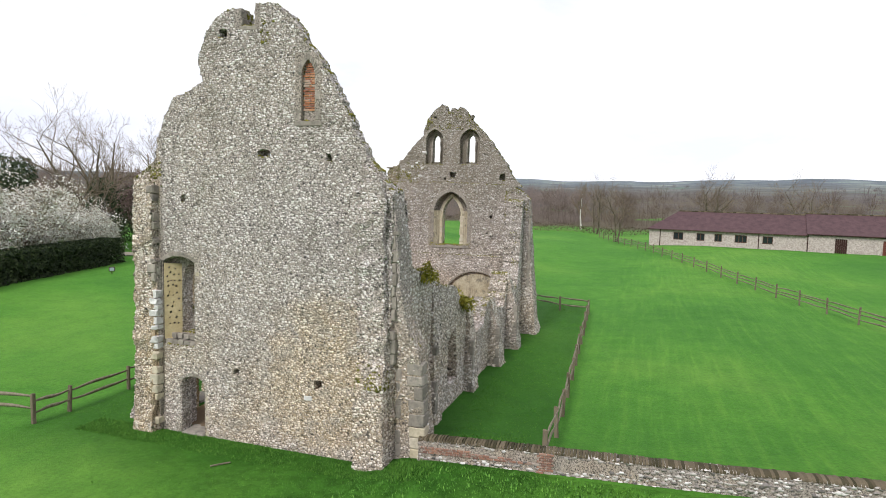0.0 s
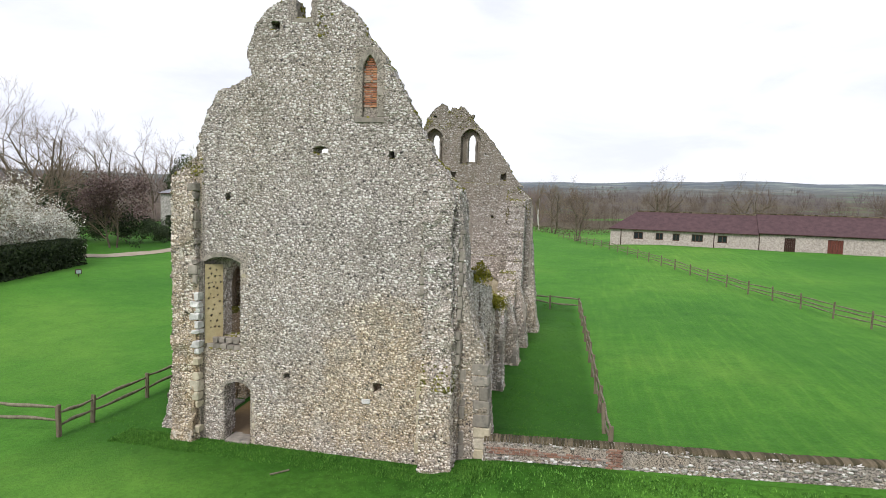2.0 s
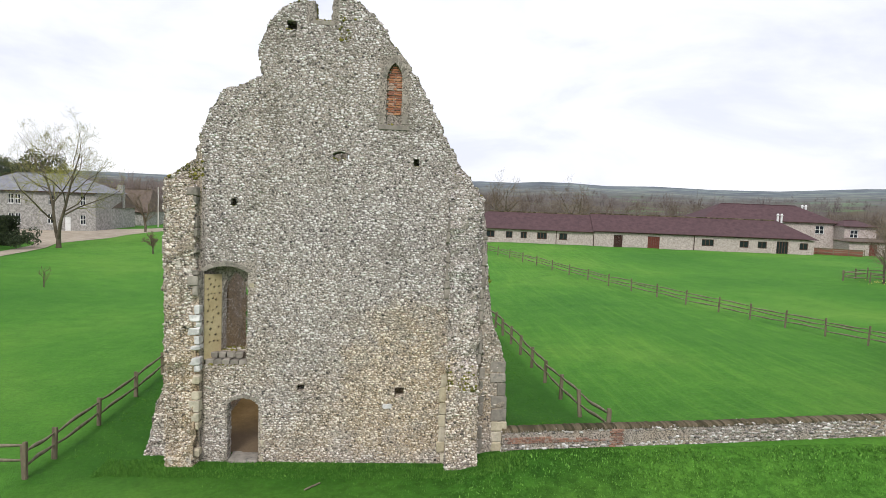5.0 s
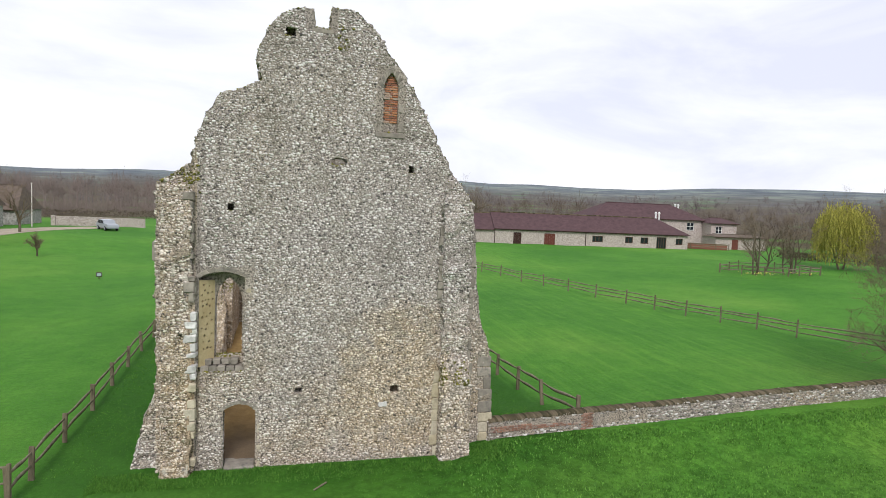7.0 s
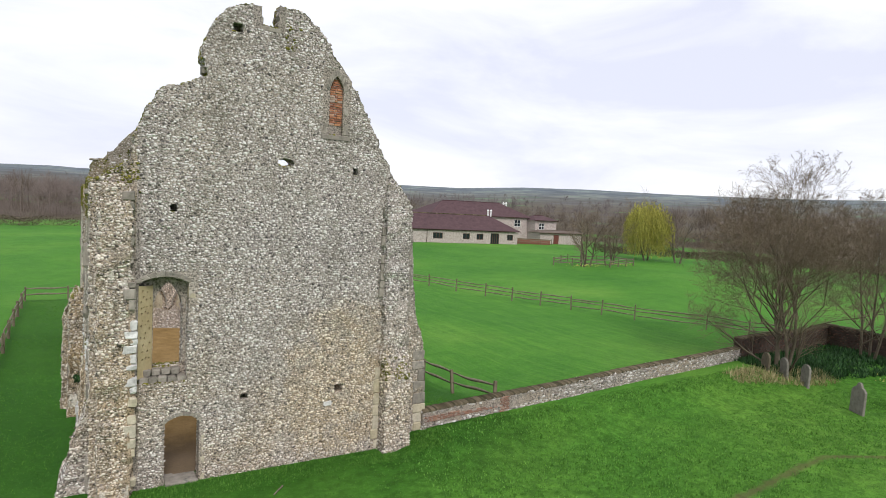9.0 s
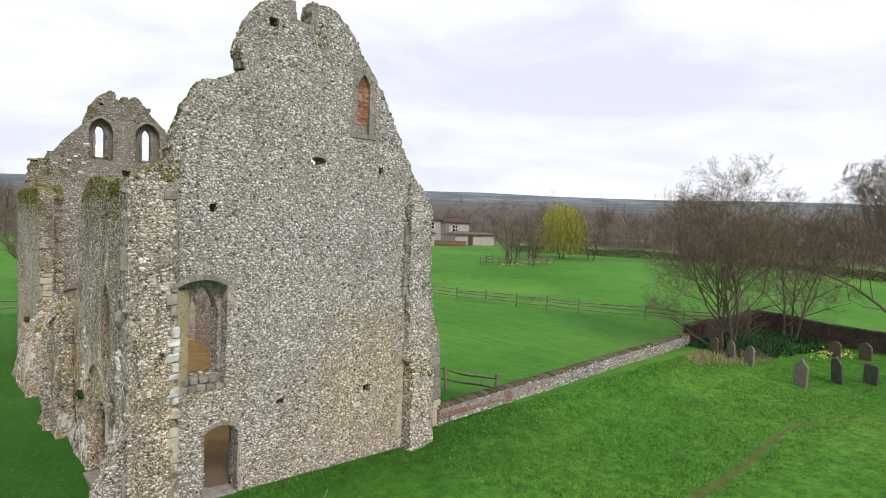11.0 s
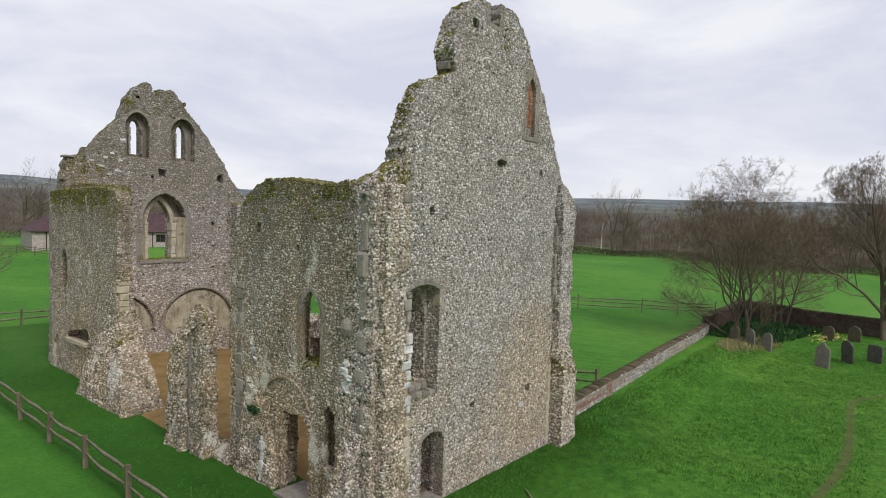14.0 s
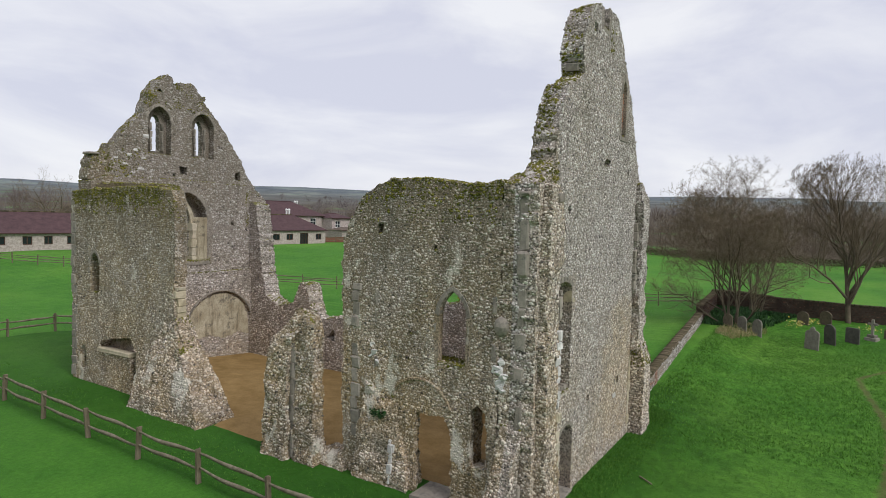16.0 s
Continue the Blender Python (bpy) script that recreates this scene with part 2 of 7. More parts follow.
def grass_material():
    m = Mat("meadow_grass", 0.85, 0.1)
    x, y, z = m.sep()
    c = m.ramp(m.noise(0.055, 5, 0.55), (0.33, (0.055, 0.180, 0.024)), (0.5, (0.078, 0.225, 0.029)), (0.68, (0.125, 0.275, 0.042)))
    c = m.mix(0.6, c, m.ramp(m.noise(0.8, 6, 0.7), (0.3, (0.6, 0.7, 0.6)), (0.7, (1.2, 1.12, 1.05))), "MULTIPLY")
    c = m.mix(0.6, c, m.ramp(m.noise(7, 6, 0.8), (0.3, 0.5), (0.7, 1.3)), "MULTIPLY")
    # mown stripes of the paddock, along its length
    stripe = m.ramp(m.noise(1.0, 4, 0.65, (2.6, 0.14, 0.14, 0.10)), (0.36, (0.86, 0.91, 0.86)), (0.52, (1.0, 1.0, 1.0)), (0.66, (1.34, 1.18, 1.2)))
    inside = m.math("MULTIPLY", m.math("GREATER_THAN", x, 14.0), m.math("GREATER_THAN", y, 2.0))
    inside = m.math("MULTIPLY", inside, m.math("LESS_THAN", x, 36.0))
    c = m.mix(m.math("MULTIPLY", inside, 0.7), c, stripe, "MULTIPLY")
    # longer, darker grass left unmown round the ruin, as far as its fences
    wob = m.math("MULTIPLY", m.math("SUBTRACT", m.noise(0.5, 4, 0.6), 0.5), 3.0)
    ex = m.math("SUBTRACT", x, m.math("MULTIPLY", y, -0.052))
    unmown = m.math("MULTIPLY", m.ramp(m.math("ADD", x, 4.2), (0.5, 0.0), (1.0, 1.0)), m.ramp(m.math("SUBTRACT", 15.0, ex), (0.3, 0.0), (0.8, 1.0)))
    south = m.ramp(m.math("DIVIDE", m.math("ADD", m.math("ADD", y, 5.0), wob), 4.0), (0.2, 0.0), (1.0, 1.0))
    north = m.math("LESS_THAN", y, 32.3)
    unmown = m.math("MULTIPLY", unmown, m.math("MULTIPLY", south, north))
    c = m.mix(m.math("MULTIPLY", unmown, 0.85), c, (0.48, 0.56, 0.5), "MULTIPLY")
    # rougher, clumpy grass in the churchyard
    yard = m.math("MULTIPLY", m.math("LESS_THAN", y, 0.2), m.math("LESS_THAN", x, 42.0))
    yard = m.math("MULTIPLY", yard, m.ramp(m.math("DIVIDE", m.math("ADD", x, wob), 12.0), (0.1, 0.0), (0.8, 1.0)))
    c = m.mix(yard, c, m.ramp(m.noise(2.4, 6, 0.75), (0.40, (0.58, 0.62, 0.52)), (0.60, (1.1, 1.08, 1.0))), "MULTIPLY")
    # a trodden path across the churchyard
    px = m.math("ADD", m.math("MULTIPLY", m.math("SINE", m.math("MULTIPLY", x, 0.33)), 0.35), -7.9)
    d = m.math("ABSOLUTE", m.math("SUBTRACT", y, m.math("SUBTRACT", px, m.math("MULTIPLY", m.math("MAXIMUM", m.math("SUBTRACT", x, 23.0), 0.0), 0.45))))
    d = m.math("ADD", d, m.math("MULTIPLY", m.math("SUBTRACT", m.noise(2.2, 4, 0.6), 0.5), 0.5))
    trod = m.math("MULTIPLY", m.ramp(d, (0.06, 1.0), (0.24, 0.0)), m.math("GREATER_THAN", x, 6.0))
    trod = m.math("MULTIPLY", trod, m.math("LESS_THAN", x, 36.0))
    c = m.mix(m.math("MULTIPLY", trod, 0.62), c, (0.11, 0.08, 0.042))
    # distant woods and fields
    gx, gy = m.math("SUBTRACT", x, 15.0), m.math("SUBTRACT", y, 20.0)
    r = m.math("SQRT", m.math("ADD", m.math("MULTIPLY", gx, gx), m.math("MULTIPLY", gy, gy)))
    wood = m.ramp(m.noise(0.006, 4, 0.5), (0.52, (0.10, 0.085, 0.075)), (0.6, (0.10, 0.17, 0.06)))
    c = m.mix(m.ramp(m.math("DIVIDE", r, 1000.0), (0.2, 0.0), (0.42, 1.0)), c, wood)
    litter = m.math("MULTIPLY", m.ramp(m.math("DIVIDE", r, 1000.0), (0.108, 0.0), (0.118, 1.0)), m.ramp(m.noise(0.014, 3, 0.5), (0.56, 1.0), (0.6, 0.0)))
    c = m.mix(litter, c, m.ramp(m.noise(0.6, 5, 0.7), (0.35, (0.06, 0.05, 0.032)), (0.65, (0.13, 0.105, 0.07))))
    # far hills go blue-grey with distance: aerial haze put into the colour
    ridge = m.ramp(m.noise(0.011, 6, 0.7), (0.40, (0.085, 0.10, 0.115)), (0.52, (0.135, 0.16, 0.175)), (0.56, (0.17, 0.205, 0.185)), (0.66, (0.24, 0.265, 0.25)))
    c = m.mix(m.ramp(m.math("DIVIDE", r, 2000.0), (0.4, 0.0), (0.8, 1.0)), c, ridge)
    return m.done(c, m.noise(14, 6, 0.8), 0.8, 0.06)


def plain(name, a, b, scale, rough=0.9, bump=0.4, spec=0.2, stretch=None, dist=0.02):
    m = Mat(name, rough, spec)
    f = m.noise(scale, 6, 0.65, stretch)
    c = m.ramp(f, (0.3, a), (0.7, b))
    c = m.mix(0.5, c, m.ramp(m.noise(scale * 7, 4, 0.7, stretch), (0.3, 0.7), (0.7, 1.15)), "MULTIPLY")
    return m.done(c, f, bump, dist)


MORTAR, FLINT, MOSS = mortar_material(), flint_material(), moss_material()
ASHLAR = ashlar_material("weathered_limestone", (0.235, 0.21, 0.178), (0.36, 0.322, 0.275), 0.9)
CREAM = ashlar_material("cream_limestone", (0.50, 0.43, 0.30), (0.56, 0.50, 0.40), 0.25)
CHALK = ashlar_material("white_chalk_stone", (0.56, 0.54, 0.52), (0.72, 0.70, 0.68), 0.5)
BRICK = brick_material()
GRASS = grass_material()


def plaster_material():
    m = Mat("cream_plaster", 0.95, 0.15)
    c = m.ramp(m.noise(1.4, 6, 0.65), (0.3, (0.34, 0.285, 0.19)), (0.7, (0.60, 0.54, 0.41)))
    run = m.ramp(m.noise(1.6, 6, 0.7, (3.0, 3.0, 0.35)), (0.5, 0.0), (0.64, 0.75))
    c = m.mix(run, c, (0.20, 0.165, 0.11))
    patch = m.ramp(m.noise(2.6, 6, 0.7), (0.56, 0.0), (0.63, 0.8))
    c = m.mix(patch, c, (0.16, 0.145, 0.115))
    c = m.mix(0.6, c, m.ramp(m.noise(18, 5, 0.8), (0.32, 0.55), (0.6, 1.08)), "MULTIPLY")
    return m.done(c, m.noise(9, 6, 0.7), 0.6, 0.04)


PLASTER = plaster_material()
YELLOWPLASTER = plain("pitted_yellow_plaster", (0.40, 0.31, 0.165), (0.54, 0.44, 0.27), 2.0, 0.95, 0.5)


def gravel_material():
    m = Mat("orange_gravel", 0.95, 0.15)
    f = m.noise(1.3, 6, 0.65)
    c = m.ramp(f, (0.3, (0.23, 0.145, 0.055)), (0.7, (0.37, 0.245, 0.105)))
    # gravel browner and darker behind the near gable, its shade put into the colour
    gable_shade = m.math("ADD", m.sep()[1], m.math("MULTIPLY", m.math("SUBTRACT", m.noise(1.1, 4, 0.6), 0.5), 2.5))
    c = m.mix(m.ramp(m.math("DIVIDE", gable_shade, 5.0), (0.3, 0.8), (0.75, 0.0)), c, (0.125, 0.095, 0.07))
    c = m.mix(0.5, c, m.ramp(m.noise(16, 5, 0.8), (0.3, 0.6), (0.7, 1.2)), "MULTIPLY")
    return m.done(c, m.noise(30, 4, 0.7), 0.5, 0.02)


GRAVEL = gravel_material()
OAK = plain("grey_oak", (0.10, 0.08, 0.052), (0.23, 0.192, 0.135), 6, 0.85, 0.5, 0.2, (1, 1, 0.2))
RAIL = plain("weathered_rail", (0.115, 0.098, 0.066), (0.27, 0.235, 0.17), 5, 0.85, 0.5)
TILE = plain("clay_roof_tile", (0.066, 0.040, 0.043), (0.108, 0.062, 0.066), 1.5, 0.85, 0.3)
BARNWALL = plain("pale_flint_wall", (0.28, 0.235, 0.215), (0.60, 0.515, 0.475), 4.0, 0.95, 0.5)
BROWNFRAME = plain("brown_window_timber", (0.06, 0.032, 0.024), (0.11, 0.06, 0.042), 5, 0.6, 0.2)
DARKWOOD = plain("dark_brown_timber", (0.035, 0.018, 0.014), (0.07, 0.035, 0.028), 5, 0.6, 0.2)

# ---- helpers for meshes ----


def fast_mesh(name, verts, tris, mat, smooth=False):
    me = bpy.data.meshes.new(name)
    verts, tris = np.asarray(verts, np.float32), np.asarray(tris, np.int32)
    me.vertices.add(len(verts))
    me.vertices.foreach_set("co", verts.ravel())
    me.loops.add(tris.size)
    me.loops.foreach_set("vertex_index", tris.ravel())
    me.polygons.add(len(tris))
    k = tris.shape[1]
    me.polygons.foreach_set("loop_start", np.arange(0, tris.size, k, dtype=np.int32))
    me.polygons.foreach_set("loop_total", np.full(len(tris), k, np.int32))
    if smooth:
        me.polygons.foreach_set("use_smooth", np.ones(len(tris), bool))
    me.update(calc_edges=True)
    me.materials.append(mat)
    return me


def bm_mesh(name, bm, mat):
    me = bpy.data.meshes.new(name)
    bm.to_mesh(me)
    bm.free()
    me.materials.append(mat)
    return me


def part(name, data, mat, parent, label=""):
    if isinstance(data, bmesh.types.BMesh):
        data = bm_mesh(name, data, mat)
    ob = new(name, data)
    ob.parent = parent
    if label:
        ob["label"] = label
    return ob


def box(bm, x0, x1, y0, y1, z0, z1, m=None):
    vs = [bm.verts.new((x, y, z)) for z in (z0, z1) for x, y in ((x0, y0), (x1, y0), (x1, y1), (x0, y1))]
    if m is not None:
        for v in vs:
            v.co = m @ v.co
    for f in ((3, 2, 1, 0), (4, 5, 6, 7), (0, 1, 5, 4), (1, 2, 6, 5), (2, 3, 7, 6), (3, 0, 4, 7)):
        bm.faces.new([vs[i] for i in f])
    return vs


def worn_box(x0, x1, y0, y1, z0, z1, cut=0.02, wob=0.012, rng=random):
    """A dressed block with chipped, slightly uneven edges."""
    bm = bmesh.new()
    box(bm, x0, x1, y0, y1, z0, z1)
    bmesh.ops.bevel(bm, geom=bm.edges[:], offset=cut, segments=1, affect="EDGES")
    for v in bm.verts:
        v.co += Vector((rng.uniform(-wob, wob), rng.uniform(-wob, wob), rng.uniform(-wob, wob)))
    return bm


def smoothstep(a, b, v):
    t = np.clip((np.asarray(v, float) - a) / (b - a), 0, 1)
    return t * t * (3 - 2 * t)


def ground_z(x, y):
    x, y = np.asarray(x, float), np.asarray(y, float)
    z = 0.1 + 0.02 * np.clip(y, 0, 25) * (1 - smoothstep(3, 9, x)) * smoothstep(-12, -4, x)
    # paddock, the bank along the garden wall, and the lower churchyard
    paddock, bank = 0.62 * smoothstep(12, 26, x), (0.38 + 0.026 * np.clip(x - 10.5, 0, 20)) * smoothstep(8.8, 10.8, x)
    yard = 0.12 * smoothstep(10, 20, x) + 0.5 * smoothstep(31, 39, x)
    z = z + yard + (bank - yard) * smoothstep(-3.2, 0.0, y) + (paddock - bank) * smoothstep(1.2, 5.5, y)
    north = smoothstep(35, 80, y) * smoothstep(-60, 10, x)
    z = z + 1.25 * np.maximum(north, smoothstep(36, 60, x) * smoothstep(5, 28, y))
    z = z + 0.75 * smoothstep(8, 30, -x) * smoothstep(2, 20, y) + smoothstep(35, 90, y) * 0.5 * (1 - smoothstep(-60, 10, x))
    r = np.hypot(x - 15, y - 20)
    a = np.arctan2(y - 20, x - 15)
    deg = np.degrees(a)
    ridge = np.interp(deg, (-60, 0, 14, 33, 41, 50, 55, 60, 66, 72, 76, 80, 92, 97, 102, 107, 113, 143, 180), (70, 75, 84, 78, 83, 88, 74, 66, 74, 80, 84, 75, 67, 60, 67, 58, 51, 46, 50))
    far = smoothstep(500, 2300, r) * (ridge + 2 * np.sin(a * 19) + 1.5 * np.sin(a * 43 + 1) + 2.2 * np.abs(np.sin(a * 190 + 3 * np.sin(a * 37))) * (0.5 + 0.5 * np.sin(a * 23)))
    z = z + 0.75 * smoothstep(57, 73, y) * smoothstep(-78, -60, x) * (1 - smoothstep(-20, -5, x))
    return z + 0.008 * np.clip(r - 150, 0, 400) + far + 0.04 * np.sin(x * 0.6 + 1.3 * np.sin(y * 0.37)) * np.sin(y * 0.5)


def gz(x, y):
    return float(ground_z(x, y))

# ---- ground ----


def graded(lo, hi, step, far):
    """Coordinates that are even between lo and hi and widen outwards."""
    inner = np.arange(lo, hi + step / 2, step)
    out, d = [], step
    v = hi
    while v < far:
        d *= 1.25
        v += d
        out.append(v)
    below = [lo - (o - hi) for o in out][::-1]
    return np.array(below + inner.tolist() + out)


def make_ground():
    xs, ys = graded(-30, 60, 1.0, 3600), graded(-30, 90, 1.0, 3600)
    X, Y = np.meshgrid(xs, ys)
    V = np.stack([X, Y, ground_z(X, Y)], -1).reshape(-1, 3)
    n = len(xs)
    i = (np.arange(len(ys) - 1)[:, None] * n + np.arange(n - 1)[None]).ravel()
    quads = np.stack([i, i + 1, i + n + 1, i + n], 1)
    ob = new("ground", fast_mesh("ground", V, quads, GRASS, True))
    return tagged(ob, "bright green spring meadow grass, mown in stripes inside the paddock", "grass", kind="structure")


make_ground()

# ---- masonry tools ----


def arc_points(u0, u1, zs, za, n=7):
    """The curve of an arch from (u0, zs) over the crown at height za to (u1, zs), pointed where it is tall."""
    w, h, mid = (u1 - u0) / 2, za - zs, (u0 + u1) / 2
    pts = []
    if h < w * 0.95:
        R = (w * w + h * h) / (2 * h)
        a = math.asin(min(1, w / R))
        for k in range(2 * n + 1):
            t = -a + 2 * a * k / (2 * n)
            pts.append((mid + R * math.sin(t), za - R + R * math.cos(t)))
    else:
        R = (h * h + w * w) / (2 * w)
        a = math.atan2(h, R - w)
        left = [(u0 + R - R * math.cos(a * k / n), zs + R * math.sin(a * k / n)) for k in range(n + 1)]
        pts = left + [(2 * mid - u, z) for u, z in left[-2::-1]]
    return pts


def arched(u0, u1, zb, zs, za, n=7):
    return [(u0, zb)] + arc_points(u0, u1, zs, za, n) + [(u1, zb)]


def rect(u0, u1, z0, z1, wob=0.03):
    r = random.uniform
    return [(u0 + r(-wob, wob), z0 + r(-wob, wob)), (u0 + r(-wob, wob), z1 + r(-wob, wob)), (u1 + r(-wob, wob), z1 + r(-wob, wob)), (u1 + r(-wob, wob), z0 + r(-wob, wob))]


def ragged(poly, amp=0.07, step=0.13, seed=0, smooth_below=-9):
    """An outline broken up like the edge of ruined rubble."""
    out = []
    for (a, b), (c, d) in zip(poly, poly[1:] + poly[:1]):
        n = max(1, int(math.hypot(c - a, d - b) / step))
        for k in range(n):
            u, z = a + (c - a) * k / n, b + (d - b) * k / n
            if z > smooth_below and k:
                u += amp * noise.noise((u * 4.1, z * 4.1, seed)) + amp * 0.7 * noise.noise((u * 11, z * 11, seed + 9))
                z += amp * noise.noise((u * 4.1, z * 4.1, seed + 5)) + amp * 0.7 * noise.noise((u * 11, z * 11, seed + 3))
            out.append((u, z))
    return out


def slab(bm, poly, holes, axis, a0, a1):
    """A wall's outline in (u, z) with openings, given a thickness from a0 to a1 along the axis."""
    from mathutils.geometry import tessellate_polygon
    loops = [poly] + holes
    flat = [p for lp in loops for p in lp]

    def at(p, a):
        return (p[0], a, p[1]) if axis == "y" else (a, p[0], p[1])

    tris = tessellate_polygon([[Vector((u, z, 0)) for u, z in lp] for lp in loops])
    f = [bm.verts.new(at(p, a0)) for p in flat]
    b = [bm.verts.new(at(p, a1)) for p in flat]
    for t in tris:
        if len(set(t)) == 3:
            for side in ([f[i] for i in t], [b[i] for i in t[::-1]]):
                try:
                    bm.faces.new(side)
                except ValueError:
                    pass
    s = 0
    for lp in loops:
        n = len(lp)
        for k in range(n):
            i, j = s + k, s + (k + 1) % n
            bm.faces.new((f[i], f[j], b[j], b[i]))
        s += n
    bmesh.ops.recalc_face_normals(bm, faces=bm.faces[:])


def mass(bm, sections, seed=0, amp=0.09, dz=0.22, du=0.25):
    """A rough rubble mass lofted through sections (z, x0, x1, y0, y1)."""
    zs = [s[0] for s in sections]
    n = max(2, int((zs[-1] - zs[0]) / dz))
    wide = max(max(s[2] - s[1], s[4] - s[3]) for s in sections)
    k = max(2, int(wide / du))
    rings = []
    for i in range(n + 1):
        z = zs[0] + (zs[-1] - zs[0]) * i / n
        x0, x1, y0, y1 = (float(np.interp(z, zs, [s[c] for s in sections])) for c in (1, 2, 3, 4))
        ring = []
        for (ax, ay), (bx, by) in (((x0, y0), (x1, y0)), ((x1, y0), (x1, y1)), ((x1, y1), (x0, y1)), ((x0, y1), (x0, y0))):
            for j in range(k):
                x, y = ax + (bx - ax) * j / k, ay + (by - ay) * j / k
                nx, ny = noise.noise((x * 2.3, y * 2.3 + seed, z * 2.3)), noise.noise((x * 2.3 + 7, y * 2.3, z * 2.3 + seed))
                mx, my = noise.noise((x * 6, y * 6 + seed, z * 6)), noise.noise((x * 6 + 7, y * 6, z * 6 + seed))
                lift = noise.noise((x * 3, y * 3, seed)) * 0.28 if i == n else 0
                ring.append(bm.verts.new((x + amp * (nx + 0.6 * mx), y + amp * (ny + 0.6 * my), z + lift)))
        rings.append(ring)
    c = len(rings[0])
    for r0, r1 in zip(rings, rings[1:]):
        for j in range(c):
            bm.faces.new((r0[j], r0[(j + 1) % c], r1[(j + 1) % c], r1[j]))
    top = rings[-1]
    mid = bm.verts.new(sum((v.co for v in top), Vector()) / c + Vector((0, 0, 0.12)))
    for j in range(c):
        bm.faces.new((top[j], top[(j + 1) % c], mid))
    bm.faces.new(rings[0][::-1])
    bmesh.ops.recalc_face_normals(bm, faces=bm.faces[:])


SPARSE = ((1, 0.9), (1, 0.64), (1, 21.6), (0, 0.95), (0, 1.05))  # faces where the mortar covers most flints


def sample(bm, spacing, rng, clear=(), skip=(), zmin=0.0):
    """Points with normals, one to a cell, over a mesh's faces; none inside the clear boxes or on the skipped planes."""
    bm2 = bm.copy()
    bmesh.ops.triangulate(bm2, faces=bm2.faces[:])
    tri = np.array([[v.co[:] for v in f.verts] for f in bm2.faces])
    nrm = np.array([f.normal[:] for f in bm2.faces])
    bm2.free()
    area = np.linalg.norm(np.cross(tri[:, 1] - tri[:, 0], tri[:, 2] - tri[:, 0]), axis=1) / 2
    n = int(area.sum() / spacing**2 * 4.5)
    pick = rng.choice(len(tri), n, p=area / area.sum())
    a, b = rng.random((2, n, 1))
    over = (a + b) > 1
    a, b = np.where(over, 1 - a, a), np.where(over, 1 - b, b)
    t = tri[pick]
    P = t[:, 0] + a * (t[:, 1] - t[:, 0]) + b * (t[:, 2] - t[:, 0])
    N = nrm[pick]
    keep = P[:, 2] > zmin
    for ax, val in skip:
        keep &= ~((np.abs(P[:, ax] - val) < 0.01) & (np.abs(N[:, ax]) > 0.9))
    for x0, x1, y0, y1, z0, z1 in clear:
        keep &= ~((P[:, 0] > x0) & (P[:, 0] < x1) & (P[:, 1] > y0) & (P[:, 1] < y1) & (P[:, 2] > z0) & (P[:, 2] < z1))
    hidden = np.zeros(len(P), bool)
    for ax, val in SPARSE:
        hidden |= (np.abs(P[:, ax] - val) < 0.01) & (np.abs(N[:, ax]) > 0.9)
    keep &= ~hidden | (rng.random(len(P)) < 0.06)
    P, N = P[keep], N[keep]
    row = np.floor(P[:, 2] / (spacing * 0.92))
    at = np.stack([P[:, 0] / spacing + 0.37 * row, P[:, 1] / spacing + 0.37 * row, P[:, 2] / (spacing * 0.92)], 1)
    cell = np.floor(at).astype(np.int64)
    off = ((at - cell - 0.5) * np.sqrt(np.maximum(0.02, 1 - N**2))) ** 2
    order = np.argsort(off.sum(1) + 0.22 * rng.random(len(P)))
    P, N, cell = P[order], N[order], cell[order]
    _, first = np.unique(cell[:, 0] * 73856093 ^ cell[:, 1] * 19349663 ^ cell[:, 2] * 83492791, return_index=True)
    return P[first], N[first]


def stones(P, N, rng, lo, hi, proud=0.5, tall=0.8):
    """Knapped and rounded flints bedded in the mortar, as one set of vertices and triangles."""
    n = len(P)
    up = np.tile([0.0, 0.0, 1.0], (n, 1))
    flat = np.abs(N[:, 2]) > 0.8
    up[flat] = [0.0, 1.0, 0.0]
    T = np.cross(up, N)
    T /= np.linalg.norm(T, axis=1, keepdims=True)
    B = np.cross(N, T)
    size = lo + (hi - lo) * rng.random(n) ** 1.7
    sx = size * rng.uniform(0.95, 1.35, n)
    sy = size * rng.uniform(0.68, 1.0, n) * tall / 0.8
    sz = size * rng.uniform(0.5, 1.0, n) * proud
    spin = rng.uniform(-0.5, 0.5, n)
    k5 = np.arange(5)
    ang = k5 * math.pi * 2 / 5
    verts = np.zeros((n, 10, 3))
    for r, (rad, h) in enumerate(((1.0, -0.4), (0.74, 0.7))):
        for k in range(5):
            q = ang[k] + spin + (0.3 if r else 0) + rng.normal(0, 0.17, n)
            rr = rad * rng.uniform(0.6, 1.3, n)
            hh = h + (rng.normal(0, 0.26, n) if r else 0)
            verts[:, r * 5 + k] = P + T * (np.cos(q) * rr * sx)[:, None] + B * (np.sin(q) * rr * sy)[:, None] + N * (hh * sz)[:, None]
    f = [(5, 6, 7), (5, 7, 8), (5, 8, 9)]
    for k in range(5):
        j = (k + 1) % 5
        f += [(k, j, 5 + j), (k, 5 + j, 5 + k)]
    f = np.array(f)
    tris = (f[None] + 10 * np.arange(n)[:, None, None]).reshape(-1, 3)
    return verts.reshape(-1, 3), tris


RNG = np.random.default_rng(7)
ruin = tagged(new("ruined_building"), "roofless ruined flint building with two tall gables on grass", "ruin")


